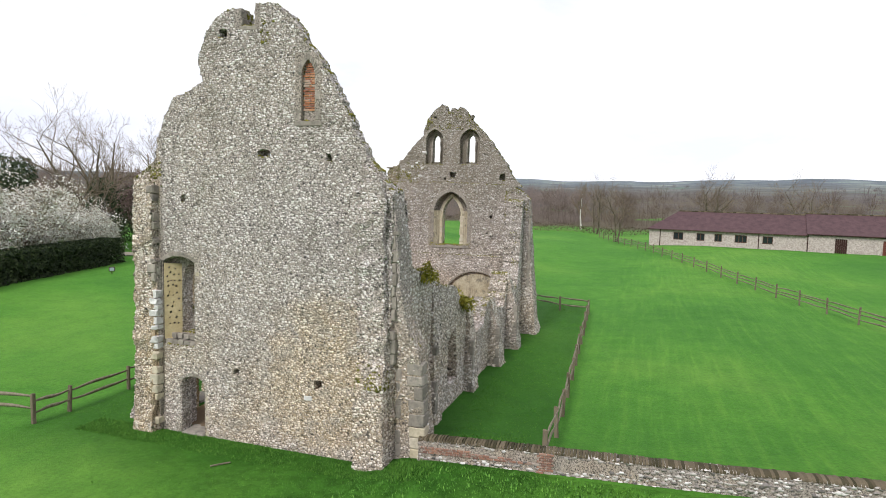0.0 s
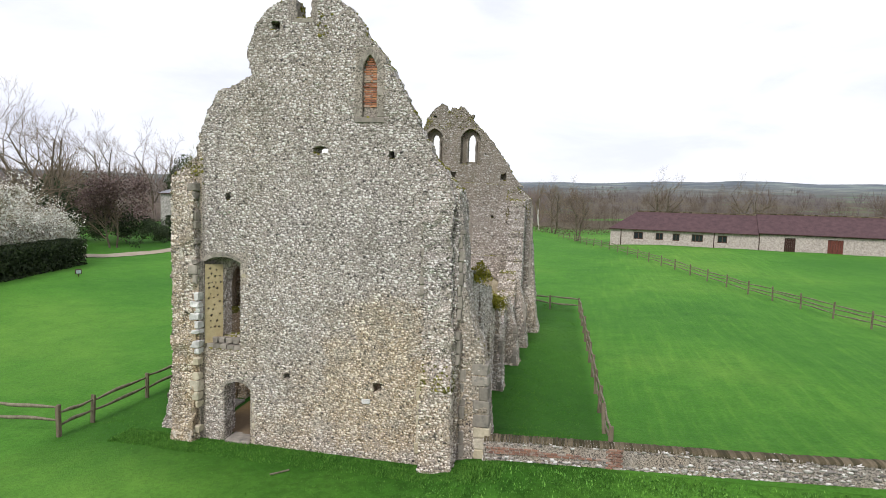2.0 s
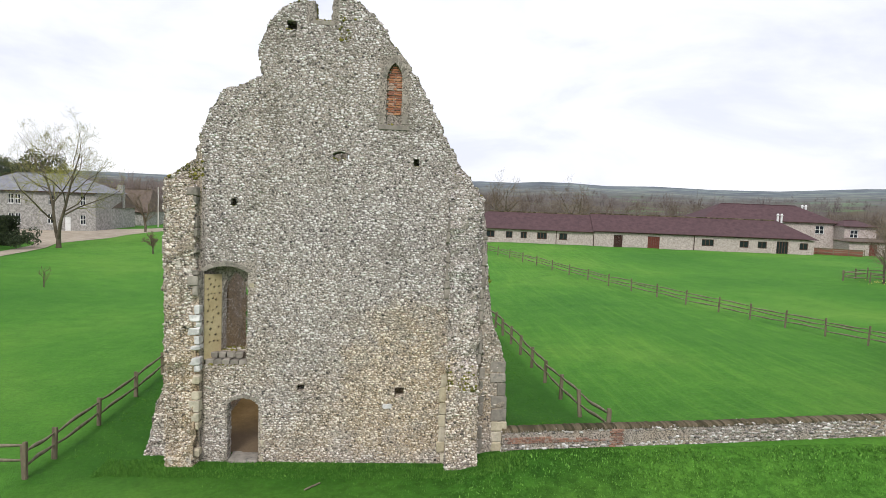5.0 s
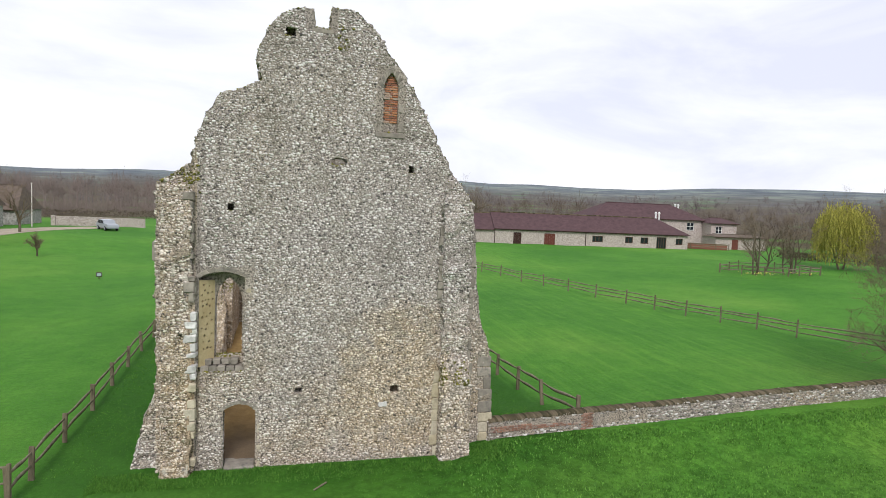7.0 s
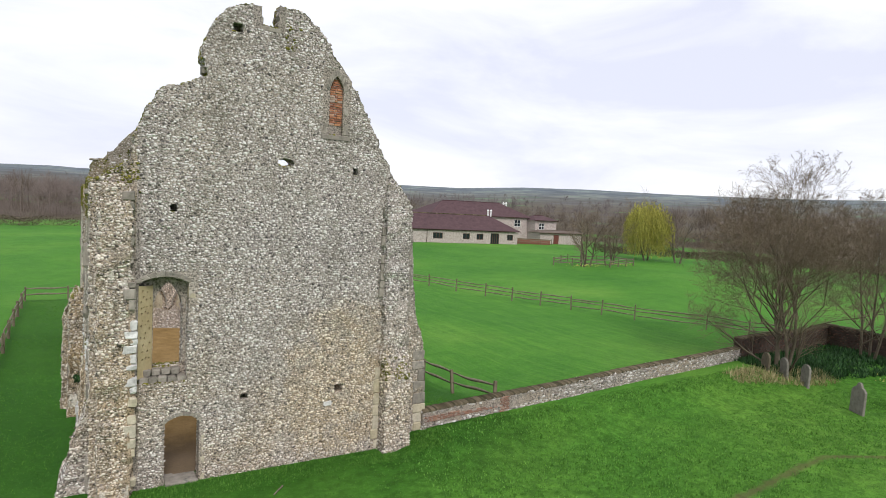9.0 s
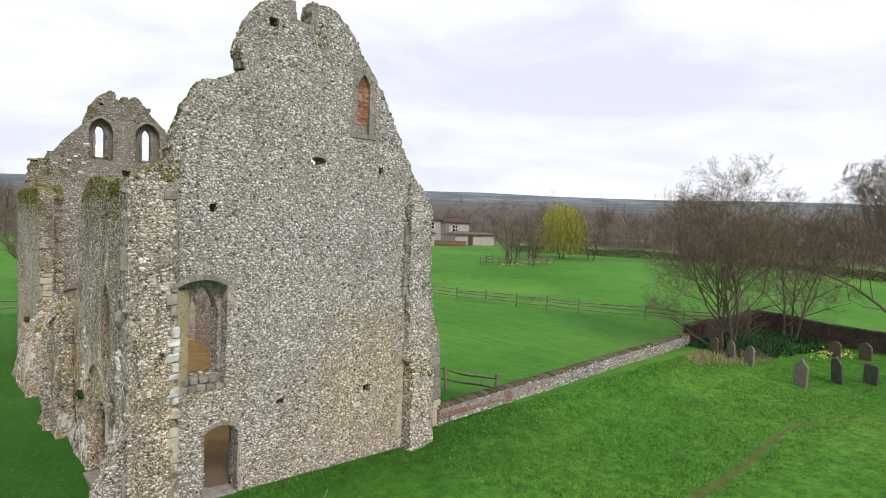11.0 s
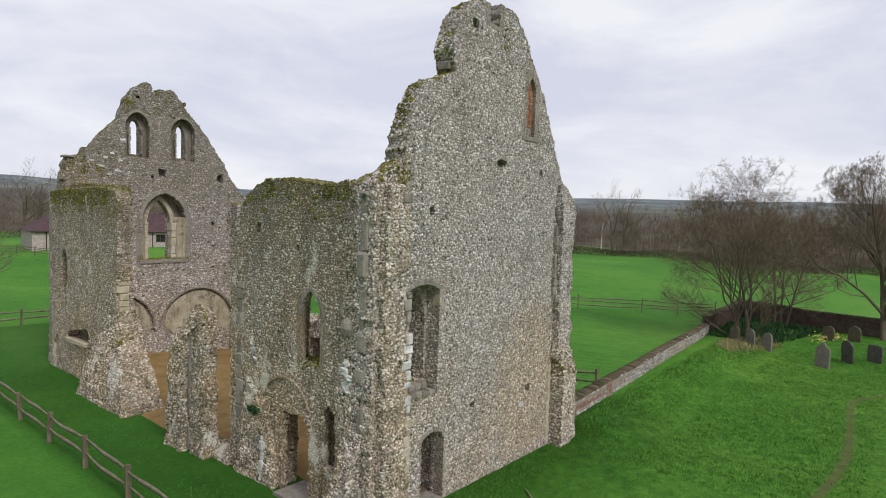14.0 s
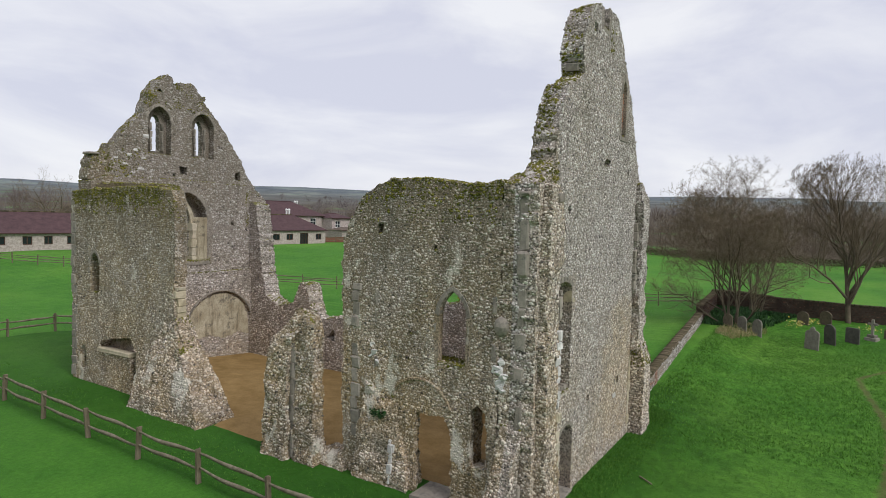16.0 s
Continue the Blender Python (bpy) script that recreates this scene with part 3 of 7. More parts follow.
def masonry(name, bm, label, spacing=0.079, lo=0.027, hi=0.06, clear=(), skip=(), proud=0.3, zmin=0.0, moss=()):
    """A wall of the ruin: a mortar core with its facing of flints, and cushions of moss on its ledges and in the boxes named."""
    P, N = sample(bm, spacing, RNG, clear, skip, zmin)
    Pm, Nm = sample(bm, 0.06, RNG, (), skip, 2.6)
    chance = np.clip((Nm[:, 2] - 0.45) * 1.6, 0, 0.8)
    for x0, x1, y0, y1, z0, z1, much in moss:
        inside = (Pm[:, 0] > x0) & (Pm[:, 0] < x1) & (Pm[:, 1] > y0) & (Pm[:, 1] < y1) & (Pm[:, 2] > z0) & (Pm[:, 2] < z1)
        chance = np.maximum(chance, inside * much)
    some = chance > 0.02
    Pm, Nm, chance = Pm[some], Nm[some], chance[some]
    patch = np.array([noise.noise((a * 1.7, b * 1.7, c * 1.7)) + 0.5 * noise.noise((a * 5, b * 5, c * 5)) for a, b, c in Pm])
    grown = 0.7 * patch + 1.0 * RNG.random(len(Pm)) > 1.08 - 0.85 * chance
    Pm, Nm = Pm[grown], Nm[grown]
    wall = part(name, bm, MORTAR, ruin, label)
    v, t = stones(P, N, RNG, lo, hi, proud)
    facing = part("flint_facing", fast_mesh("flint_facing", v, t, FLINT), FLINT, wall, "grey and white flints bedded in mortar")
    facing["kind"] = "stuff"
    if len(Pm):
        v, t = stones(Pm, Nm, RNG, 0.022, 0.05, 1.1, 1.0)
        growth = part("moss", fast_mesh("moss", v, t, MOSS, True), MOSS, wall, "yellow-green moss on the wall's ledges")
        growth["kind"] = "stuff"
    return wall


def quoins(wall, x0, x1, y0, y1, z0, z1, mat, h=0.27, out=(), name="quoin", stagger=0.1, gaps=0.0):
    """Dressed blocks one above another; out: the sides on which alternate blocks run further."""
    z = z0
    k = 0
    while z < z1 - 0.08:
        hh = min(h * random.uniform(0.75, 1.3), z1 - z)
        e = stagger * (k % 2) * random.uniform(0.6, 1.2)
        if random.random() >= gaps:
            i0, i1 = random.uniform(0, 0.05), random.uniform(0, 0.05)
            bm = worn_box(x0 + i0 - (e if "x-" in out else 0), x1 + (e if "x+" in out else 0), y0 + i1 - (e if "y-" in out else 0), y1 + (e if "y+" in out else 0), z + 0.006, z + hh - 0.006, 0.03, 0.022)
            part(name, bm, mat, wall)
        z += hh
        k += 1


def voussoirs(wall, axis, a0, a1, pts, depth, mat, name="voussoir", every=1):
    """Wedge-shaped stones along an arch's curve."""
    pts = pts[::every] if every > 1 else pts
    cu, cz = sum(p[0] for p in pts) / len(pts), min(p[1] for p in pts)
    for p, q in zip(pts, pts[1:]):
        bm = bmesh.new()
        quad = []
        for u, z in (p, q):
            d = Vector((u - cu, z - cz + 0.15)).normalized() * depth
            quad.append(((u, z), (u + d.x, z + d.y)))
        (a, b), (d, c) = quad
        loop = [a, b, c, d]
        m0 = Vector((sum(v[0] for v in loop) / 4, sum(v[1] for v in loop) / 4))
        loop = [tuple(m0 + (Vector(v) - m0) * 0.95) for v in loop]
        lo = [bm.verts.new((u, a0, z) if axis == "y" else (a0, u, z)) for u, z in loop]
        hi = [bm.verts.new((u, a1, z) if axis == "y" else (a1, u, z)) for u, z in loop]
        bm.faces.new(lo[::-1])
        bm.faces.new(hi)
        for k in range(4):
            bm.faces.new((lo[k], lo[(k + 1) % 4], hi[(k + 1) % 4], hi[k]))
        bmesh.ops.recalc_face_normals(bm, faces=bm.faces[:])
        bmesh.ops.bevel(bm, geom=bm.edges[:], offset=0.012, segments=1, affect="EDGES")
        part(name, bm, mat, wall)


# ---- the near gable ----
GY = -0.04
outline = [(0.05, -0.4), (0.0, 8.75), (0.5, 9.1), (0.94, 9.4), (1.1, 10.2), (1.33, 10.87), (1.72, 11.46), (2.29, 11.66), (2.9, 11.96),
           (2.73, 12.48), (2.79, 12.88), (3.04, 13.5), (3.42, 13.95), (3.9, 14.14), (4.36, 14.18), (4.39, 13.64), (4.86, 13.64), (4.9, 14.3),
           (5.5, 14.26), (6.12, 13.9), (6.68, 13.03), (6.97, 12.74), (7.26, 12.38), (7.85, 11.35), (8.46, 10.2), (8.88, 9.43), (9.6, 8.58), (9.7, -0.4)]
edge = ragged(outline, 0.09, seed=1, smooth_below=0.5)
win_out = arched(1.2, 2.51, 3.15, 6.02, 6.2)
win_in = arched(1.62, 2.42, 3.5, 5.2, 6.0)
door = arched(1.93, 2.88, -0.3, 1.92, 2.12)
niche = arched(6.54, 7.0, 10.66, 12.0, 12.5)
eye_hole = [(4.97, 9.6), (4.97, 9.72), (5.13, 9.8), (5.34, 9.79), (5.48, 9.69), (5.45, 9.57), (5.3, 9.57), (5.13, 9.5)]
putlogs = [rect(3.54, 3.83, 13.3, 13.58), rect(1.95, 2.17, 8.04, 8.26), rect(7.39, 7.59, 9.41, 9.66), rect(7.06, 7.35, 2.25, 2.53), rect(4.04, 4.26, 2.37, 2.59)]
bm = bmesh.new()
slab(bm, edge, [win_out, door, niche, eye_hole] + putlogs, "y", GY, 0.42)
hi_edge = [p for p in edge if p[1] > 8.9]
me_tmp = bpy.data.meshes.new("tmp")
bm2 = bmesh.new()
slab(bm2, [(u - 0.13 * max(0.0, min(1.0, (u - 5.0) / 1.5)), z - 0.05) for u, z in hi_edge], [eye_hole], "y", 0.42, 0.64)
bm2.to_mesh(me_tmp)
bm2.free()
bm.from_mesh(me_tmp)
bpy.data.meshes.remove(me_tmp)
bm2 = bmesh.new()
low_edge = ragged([(0.05, -0.4), (0.0, 8.75), (0.5, 9.0), (2.5, 9.05), (5.0, 9.1), (8.8, 9.1), (9.6, 8.6), (9.7, -0.4)], 0.06, seed=2, smooth_below=0.5)
slab(bm2, low_edge, [win_in, arched(1.75, 3.0, -0.3, 1.75, 2.3)], "y", 0.42, 0.9)
me_tmp = bpy.data.meshes.new("tmp")
bm2.to_mesh(me_tmp)
bm2.free()
bm.from_mesh(me_tmp)
bpy.data.meshes.remove(me_tmp)
clear = [(4.1, 5.1, -0.3, 0.8, 13.5, 14.4), (6.3, 7.25, -0.3, 0.35, 10.5, 12.72), (1.0, 1.25, -1, 0.2, 0, 9), (2.46, 2.75, -1, 0.3, 5.3, 6.4), (1.1, 2.6, -1, 0.1, 6.1, 6.35), (1.2, 1.75, 0.02, 0.42, 3.3, 6.1),
         (2.82, 3.0, -1, 0.3, 0, 1.75), (8.5, 8.72, -0.2, 0.1, 0.2, 3.4)]
gable = masonry("gable_wall", bm, "tall ragged gable wall of weathered grey flint with a blocked brick window", clear=clear, skip=[(1, 0.42)],
                moss=[(0.3, 3.0, 0.12, 0.6, 9.0, 12.1, 0.62), (2.5, 3.3, 0.05, 0.6, 12.0, 13.4, 0.5), (3, 7, 0.3, 0.6, 12.5, 14.6, 0.4), (5.1, 5.6, -0.1, 0.1, 13.0, 13.8, 0.15), (0.0, 1.2, -0.1, 0.5, 8.2, 9.4, 0.5)])
# blocked window with its brick infill
voussoirs(gable, "y", GY - 0.015, 0.2, arc_points(6.54, 7.0, 12.0, 12.5), 0.2, ASHLAR)
quoins(gable, 6.34, 6.54, GY - 0.015, 0.2, 10.66, 12.0, ASHLAR, 0.3, ("x-",), "jamb_stone", 0.06)
quoins(gable, 7.0, 7.2, GY - 0.015, 0.2, 10.66, 12.0, ASHLAR, 0.3, ("x+",), "jamb_stone", 0.06)
part("window_sill", worn_box(6.3, 7.26, GY - 0.02, 0.2, 10.5, 10.66), ASHLAR, gable)
bm = bmesh.new()
slab(bm, arched(6.51, 7.03, 10.6, 12.0, 12.54), [], "y", 0.09, 0.42)
infill = part("window_infill", bm, MORTAR, gable, "old red brick infill of a blocked window")
brick_mesh = bm_mesh("brick", worn_box(-0.105, 0.105, 0, 0.09, -0.03, 0.03, 0.008, 0.004), BRICK)
row = 0
z = 11.0
while z < 12.42:
    half = 0.23 if z < 12.0 else max(0.05, 0.23 * (1 - ((z - 12.0) / 0.5) ** 1.8))
    x = 6.77 - half + (0.06 if row % 2 else 0.0)
    while x + 0.1 < 6.77 + half + 0.12:
        if x > 6.77 - half - 0.02 and x < 6.77 + half:
            b = part("brick", brick_mesh, BRICK, infill)
            b.location = (min(x + 0.1, 6.77 + half - 0.06), 0.066 + random.uniform(-0.014, 0.014), z)
            b.rotation_euler = (0, random.uniform(-0.06, 0.06), 0)
        x += 0.225
    z += 0.073
    row += 1
# dressed stone left in the notch and in the broken window of the upper edge
quoins(gable, 4.18, 4.39, GY - 0.012, 0.25, 13.64, 14.12, ASHLAR, 0.24, ("x-",), "jamb_stone", 0.03)
quoins(gable, 4.87, 5.05, GY - 0.012, 0.25, 13.64, 14.24, ASHLAR, 0.26, ("x+",), "jamb_stone", 0.03)
part("window_sill", worn_box(4.3, 4.95, GY - 0.012, 0.3, 13.5, 13.62), ASHLAR, gable)
quoins(gable, 2.74, 3.0, 0.1, 0.5, 12.02, 12.75, ASHLAR, 0.26, ("x+",), "jamb_stone", 0.04)
# the open window low in the gable
voussoirs(gable, "y", GY - 0.012, 0.25, arc_points(1.2, 2.51, 6.02, 6.2, 4), 0.17, ASHLAR)
quoins(gable, 2.51, 2.71, GY - 0.012, 0.25, 5.55, 5.97, CREAM, 0.3, ("x+",), "jamb_stone")
quoins(gable, 2.51, 2.65, GY + 0.012, 0.25, 3.1, 4.6, ASHLAR, 0.28, ("x+",), "jamb_stone", 0.08, 0.35)
bm = bmesh.new()
pits = []
for k in range(160):
    u, z, r = random.uniform(0.08, 0.5), random.uniform(3.75, 5.75), random.uniform(0.028, 0.055)
    if all(abs(u - q[0][0]) > 0.1 or abs(z - q[0][1]) > 0.15 for q in pits):
        pits.append([(u, z), (u + r * 0.9, z + r), (u + r * 0.2, z + 2 * r), (u - r, z + r)])
slab(bm, [(0.0, 3.3), (0.0, 5.94), (0.57, 5.9), (0.57, 3.3)], pits, "x", 0.0, 0.05)
for v in bm.verts:
    a, u = v.co.x, v.co.y
    v.co.x, v.co.y = 1.21 + 0.70 * u + 0.71 * (a - 0.05), 0.0 + 0.71 * u - 0.70 * (a - 0.05)
part("jamb_plaster", bm, YELLOWPLASTER, gable, "pitted yellow plaster on the splayed window jamb")
for k in range(9):
    row = k // 5
    x = 1.24 + 0.25 * (k % 5) + (0.1 if row else 0.0)
    part("sill_stone", worn_box(x, x + 0.235, 0.0 + 0.16 * row, 0.42, 3.12 + 0.19 * row, 3.3 + 0.19 * row + 0.02 * random.random(), 0.03, 0.02), ASHLAR, gable)
# doorway
voussoirs(gable, "y", GY - 0.012, 0.3, arc_points(1.93, 2.88, 1.92, 2.12, 6), 0.13, ASHLAR)
quoins(gable, 2.88, 3.05, GY - 0.015, 0.35, 0.05, 1.92, CREAM, 0.32, ("x+",), "jamb_stone", 0.12)
part("threshold_slab", worn_box(1.95, 2.86, -0.12, 0.6, 0.02, 0.17, 0.03, 0.02), ASHLAR, gable, "worn grey stone slab in a doorway")
part("bonding_stone", worn_box(6.7, 6.97, GY - 0.03, 0.1, 1.84, 2.04, 0.04, 0.02), CHALK, gable)
# scar of the wall that once ran on from the west corner
bm = bmesh.new()
mass(bm, [(-0.3, 0.26, 1.06, -0.5, 0.0), (1.0, 0.2, 1.04, -0.36, 0.0), (3.0, 0.2, 1.04, -0.3, 0.0), (5.9, 0.2, 1.02, -0.28, 0.0), (6.6, 0.18, 1.0, -0.3, 0.0), (8.0, 0.2, 1.02, -0.3, 0.0), (8.7, 0.28, 0.9, -0.24, 0.0)], 3, 0.1)
scar = masonry("wall_scar", bm, "broken end of a demolished wall, rough projecting flints", 0.076, 0.024, 0.06, clear=[(0.92, 1.4, -0.9, 0.1, 0.3, 6.2)], skip=[(1, 0.0)], proud=0.48)
part("mortar_core", worn_box(0.95, 1.15, -0.2, -0.01, 0.15, 6.1, 0.05, 0.03), MORTAR, scar)
quoins(scar, 0.92, 1.17, -0.37, 0.0, 0.35, 2.9, CREAM, 0.3, ("x-",), "quoin", 0.14, 0.4)
quoins(scar, 0.96, 1.17, -0.335, 0.0, 3.0, 5.1, CHALK, 0.22, ("x-",), "quoin", 0.16, 0.2)
quoins(scar, 0.9, 1.12, -0.34, 0.0, 5.3, 6.1, ASHLAR, 0.3, ("x-",), "quoin", 0.12, 0.2)
quoins(scar, 0.86, 1.06, -0.34, 0.0, 6.6, 8.6, ASHLAR, 0.24, ("x-",), "quoin", 0.12, 0.45)
bm = bmesh.new()
mass(bm, [(-0.3, -0.82, 0.3, 0.38, 1.1), (0.5, -0.62, 0.3, 0.36, 1.0), (1.6, -0.34, 0.3, 0.3, 0.9), (2.6, -0.08, 0.3, 0.22, 0.8)], 13, 0.1)
masonry("wall_footing", bm, "spreading rubble footing at the corner", 0.076, 0.024, 0.06, proud=0.55)
# scar and buttress at the east corner
bm = bmesh.new()
mass(bm, [(3.2, 8.66, 9.6, -0.32, 0.0), (6.0, 8.7, 9.5, -0.3, 0.0), (8.0, 8.6, 9.45, -0.34, 0.0), (8.7, 8.6, 9.4, -0.25, 0.0), (9.15, 8.7, 9.1, -0.2, 0.0)], 5, 0.1)
scar = masonry("wall_scar", bm, "broken end of a demolished wall, rough projecting flints", 0.076, 0.024, 0.06, skip=[(1, 0.0)], proud=0.45)
quoins(scar, 8.5, 8.72, -0.2, 0.0, 5.4, 8.5, ASHLAR, 0.3, ("x+",), "quoin", 0.1, 0.3)
bm = bmesh.new()
mass(bm, [(-0.3, 8.62, 9.75, -0.62, 0.0), (0.3, 8.7, 9.68, -0.58, 0.0), (2.6, 8.72, 9.6, -0.55, 0.0), (3.35, 8.75, 9.6, -0.4, 0.0)], 8, 0.05)
foot = masonry("buttress", bm, "stepped flint buttress with stone edges", 0.09, 0.027, 0.068, skip=[(1, 0.0)], moss=[(8.7, 9.7, -0.8, 0.0, 2.5, 3.6, 0.55)], proud=0.6, clear=[(9.3, 10, -0.8, 0.1, 0, 0.01)])
quoins(foot, 8.46, 8.7, -0.1, 0.0, 0.1, 3.3, CREAM, 0.38, ("x-",), "quoin", 0.04, 0.2)
bm = bmesh.new()
mass(bm, [(-0.3, 9.5, 10.78, 0.26, 1.2), (0.4, 9.5, 10.74, 0.27, 1.15), (3.0, 9.5, 10.55, 0.24, 1.05), (3.9, 9.5, 10.4, 0.2, 1.0), (4.6, 9.5, 10.08, 0.1, 0.9), (6.0, 9.5, 9.88, 0.05, 0.8), (7.6, 9.45, 9.76, 0.02, 0.8), (8.5, 9.3, 9.62, 0.05, 0.8)], 9, 0.05)
side = masonry("buttress", bm, "side buttress of flint with pale ashlar corners", 0.125, 0.026, 0.064, proud=0.5, clear=[(10.3, 11.0, -0.3, 0.6, 0, 3.2), (9.4, 9.8, -0.3, 0.35, 3.3, 8)])
quoins(side, 9.72, 9.9, 0.2, 0.4, 0.05, 3.3, ASHLAR, 0.36, ("x+",), "quoin", 0.05, 0.3)
quoins(side, 9.58, 9.76, -0.04, 0.3, 3.3, 7.4, ASHLAR, 0.36, ("x+",), "quoin", 0.05, 0.1)
z = 0.05
while z < 3.0:
    h = random.uniform(0.28, 0.45)
    w = 10.76 - 0.06 * z
    part("quoin", worn_box(w - random.choice((0.28, 0.5)), w + 0.012, 0.225, 0.7, z + 0.006, z + h - 0.006, 0.03, 0.02), CREAM if z < 1.4 else ASHLAR, side)
    z += h

# ---- the west wall beside the near gable ----
outline = [(0.92, -0.4), (0.92, 8.8), (1.42, 8.75), (2.42, 8.8), (3.4, 8.88), (4.25, 8.9), (4.9, 8.75), (5.45, 8.4), (5.95, 7.6), (6.15, 7.0), (6.2, 6.3), (6.1, 4.5), (6.15, 2.5), (6.05, 1.0), (6.3, -0.4)]
edge = ragged(outline, 0.1, seed=4, smooth_below=-0.2)
lancet = arched(1.9, 2.74, 3.98, 5.22, 5.92)
lancet_in = arched(1.6, 3.55, 3.9, 5.2, 6.4)
w_door = ragged([(2.28, -0.3), (2.24, 1.2), (2.3, 2.1), (2.5, 2.5), (3.42, 2.48), (3.5, 1.6), (3.46, -0.3)], 0.07, 0.15, 6)
w_slot = ragged([(1.2, 1.38), (1.2, 2.2), (1.26, 2.85), (1.5, 3.0), (1.72, 2.8), (1.68, 1.35)], 0.05, 0.15, 7)
hollow = ragged([(4.4, 2.05), (4.38, 2.4), (4.6, 2.6), (4.9, 2.45), (4.95, 2.2), (4.7, 1.95)], 0.06, 0.12, 8)
w_holes = [rect(4.68, 4.9, 7.38, 7.62, 0.05), rect(3.62, 3.74, 4.62, 4.74), rect(3.7, 3.84, 3.88, 3.98), rect(2.86, 2.98, 7.0, 7.1)]
bm = bmesh.new()
slab(bm, edge, [lancet, w_door, w_slot, hollow] + w_holes, "x", 0.0, 0.2)
bm2 = bmesh.new()
slab(bm2, edge, [lancet_in, ragged([(2.0, -0.3), (2.0, 2.5), (4.0, 2.75), (4.0, -0.3)], 0.05, 0.15, 9), ragged([(1.0, 1.2), (1.0, 3.0), (1.84, 3.05), (1.86, 1.2)], 0.04, 0.15, 19)], "x", 0.2, 0.95)
me_tmp = bpy.data.meshes.new("tmp")
bm2.to_mesh(me_tmp)
bm2.free()
bm.from_mesh(me_tmp)
bpy.data.meshes.remove(me_tmp)
west = masonry("side_wall", bm, "side wall of rough flint with a pointed lancet, broken door and mossy top", 0.08, 0.024, 0.058, clear=[(-0.3, 0.4, 1.72, 1.95, 3.9, 5.6), (-0.3, 0.4, 2.7, 2.9, 3.9, 5.6)], skip=[(0, 0.2)], proud=0.36, moss=[(-0.2, 1.1, 0.9, 6.3, 8.35, 9.2, 0.72), (-0.2, 0.1, 1.0, 5.6, 7.7, 8.5, 0.3), (-0.2, 0.2, 1.9, 2.8, 3.8, 4.0, 0.1)])
voussoirs(west, "x", -0.02, 0.19, arc_points(1.9, 2.74, 5.22, 5.92, 4), 0.15, ASHLAR)
quoins(west, -0.02, 0.19, 1.77, 1.9, 3.98, 5.2, ASHLAR, 0.3, ("y-",), "jamb_stone", 0.08)
quoins(west, -0.02, 0.19, 2.74, 2.87, 3.98, 5.2, ASHLAR, 0.3, ("y+",), "jamb_stone", 0.08, 0.25)
quoins(west, -0.05, 0.2, 0.22, 0.44, 0.1, 3.4, ASHLAR, 0.85, ("y+",), "pilaster_stone", 0.05, 0.15)
quoins(west, -0.05, 0.2, 0.2, 0.46, 3.4, 5.2, ASHLAR, 0.42, ("y+",), "pilaster_stone", 0.05, 0.5)
quoins(west, -0.05, 0.2, 0.2, 0.44, 7.1, 8.45, ASHLAR, 0.7, ("y+",), "pilaster_stone", 0.03)
part("pilaster_cap", worn_box(-0.12, 0.2, 0.16, 0.46, 8.45, 8.56, 0.03, 0.03), ASHLAR, west, "flat weathered capstone of a pilaster")
part("weathering_stone", worn_box(-0.12, 0.2, 0.15, 0.46, 6.45, 7.08, 0.06, 0.03), ASHLAR, west, "large worn block where a pilaster widens")
quoins(west, -0.05, 0.2, 0.2, 0.42, 5.2, 6.45, ASHLAR, 0.6, ("y+",), "pilaster_stone", 0.03)
quoins(west, -0.06, 0.2, 5.5, 5.76, 1.3, 5.9, ASHLAR, 0.36, ("y-",), "pilaster_stone", 0.1, 0.25)
quoins(west, -0.26, 0.1, 4.08, 4.22, 0.3, 1.6, CHALK, 0.3, ("y-",), "jamb_stone", 0.08, 0.2)
voussoirs(west, "x", -0.06, 0.1, arc_points(2.35, 4.3, 2.7, 3.38, 12), 0.075, MORTAR, "relieving_arch_stone")
quoins(west, -0.03, 0.2, 0.98, 1.14, 3.9, 6.8, ASHLAR, 0.4, (), "bonding_stone", 0.04, 0.2)
quoins(west, -0.03, 0.2, 4.76, 4.92, 3.5, 7.3, ASHLAR, 0.45, (), "bonding_stone", 0.04, 0.35)
bm = bmesh.new()
bmesh.ops.create_icosphere(bm, subdivisions=2, radius=0.24, matrix=Matrix.Translation((0.04, 0.88, 5.15)) @ Matrix.Diagonal((0.7, 0.9, 1.1, 1)))
for v in bm.verts:
    v.co += Vector((0.03, 0.03, 0.03)) * noise.noise(v.co * 5)
part("boulder", bm, ASHLAR, west, "rounded boulder built into the wall")
for yy, zz, size in ((4.98, 4.15, 0.2), (4.9, 3.92, 0.24), (5.08, 3.78, 0.18), (4.82, 3.7, 0.2), (0.86, 4.25, 0.2), (0.95, 4.02, 0.3), (0.8, 3.86, 0.24), (0.9, 3.66, 0.3), (0.78, 3.5, 0.2)):
    part("chalk_block", worn_box(-0.04, 0.2, yy - size / 2, yy + size / 2, zz - size * 0.45, zz + size * 0.45, 0.06, 0.05), CHALK, west)
bm = bmesh.new()
mass(bm, [(-0.3, -0.25, 0.6, 3.6, 5.6), (0.8, -0.2, 0.6, 3.62, 5.5), (1.9, -0.12, 0.6, 4.0, 5.4), (2.9, -0.03, 0.4, 4.2, 5.2)], 21, 0.1)
masonry("wall_footing", bm, "spreading rubble footing of a side wall", 0.076, 0.024, 0.06, proud=0.46)
bm = bmesh.new()
mass(bm, [(-0.3, -0.3, 1.0, 5.9, 7.2), (0.35, -0.2, 0.9, 5.9, 7.1), (0.6, 0.0, 0.8, 6.0, 7.0)], 22, 0.1)
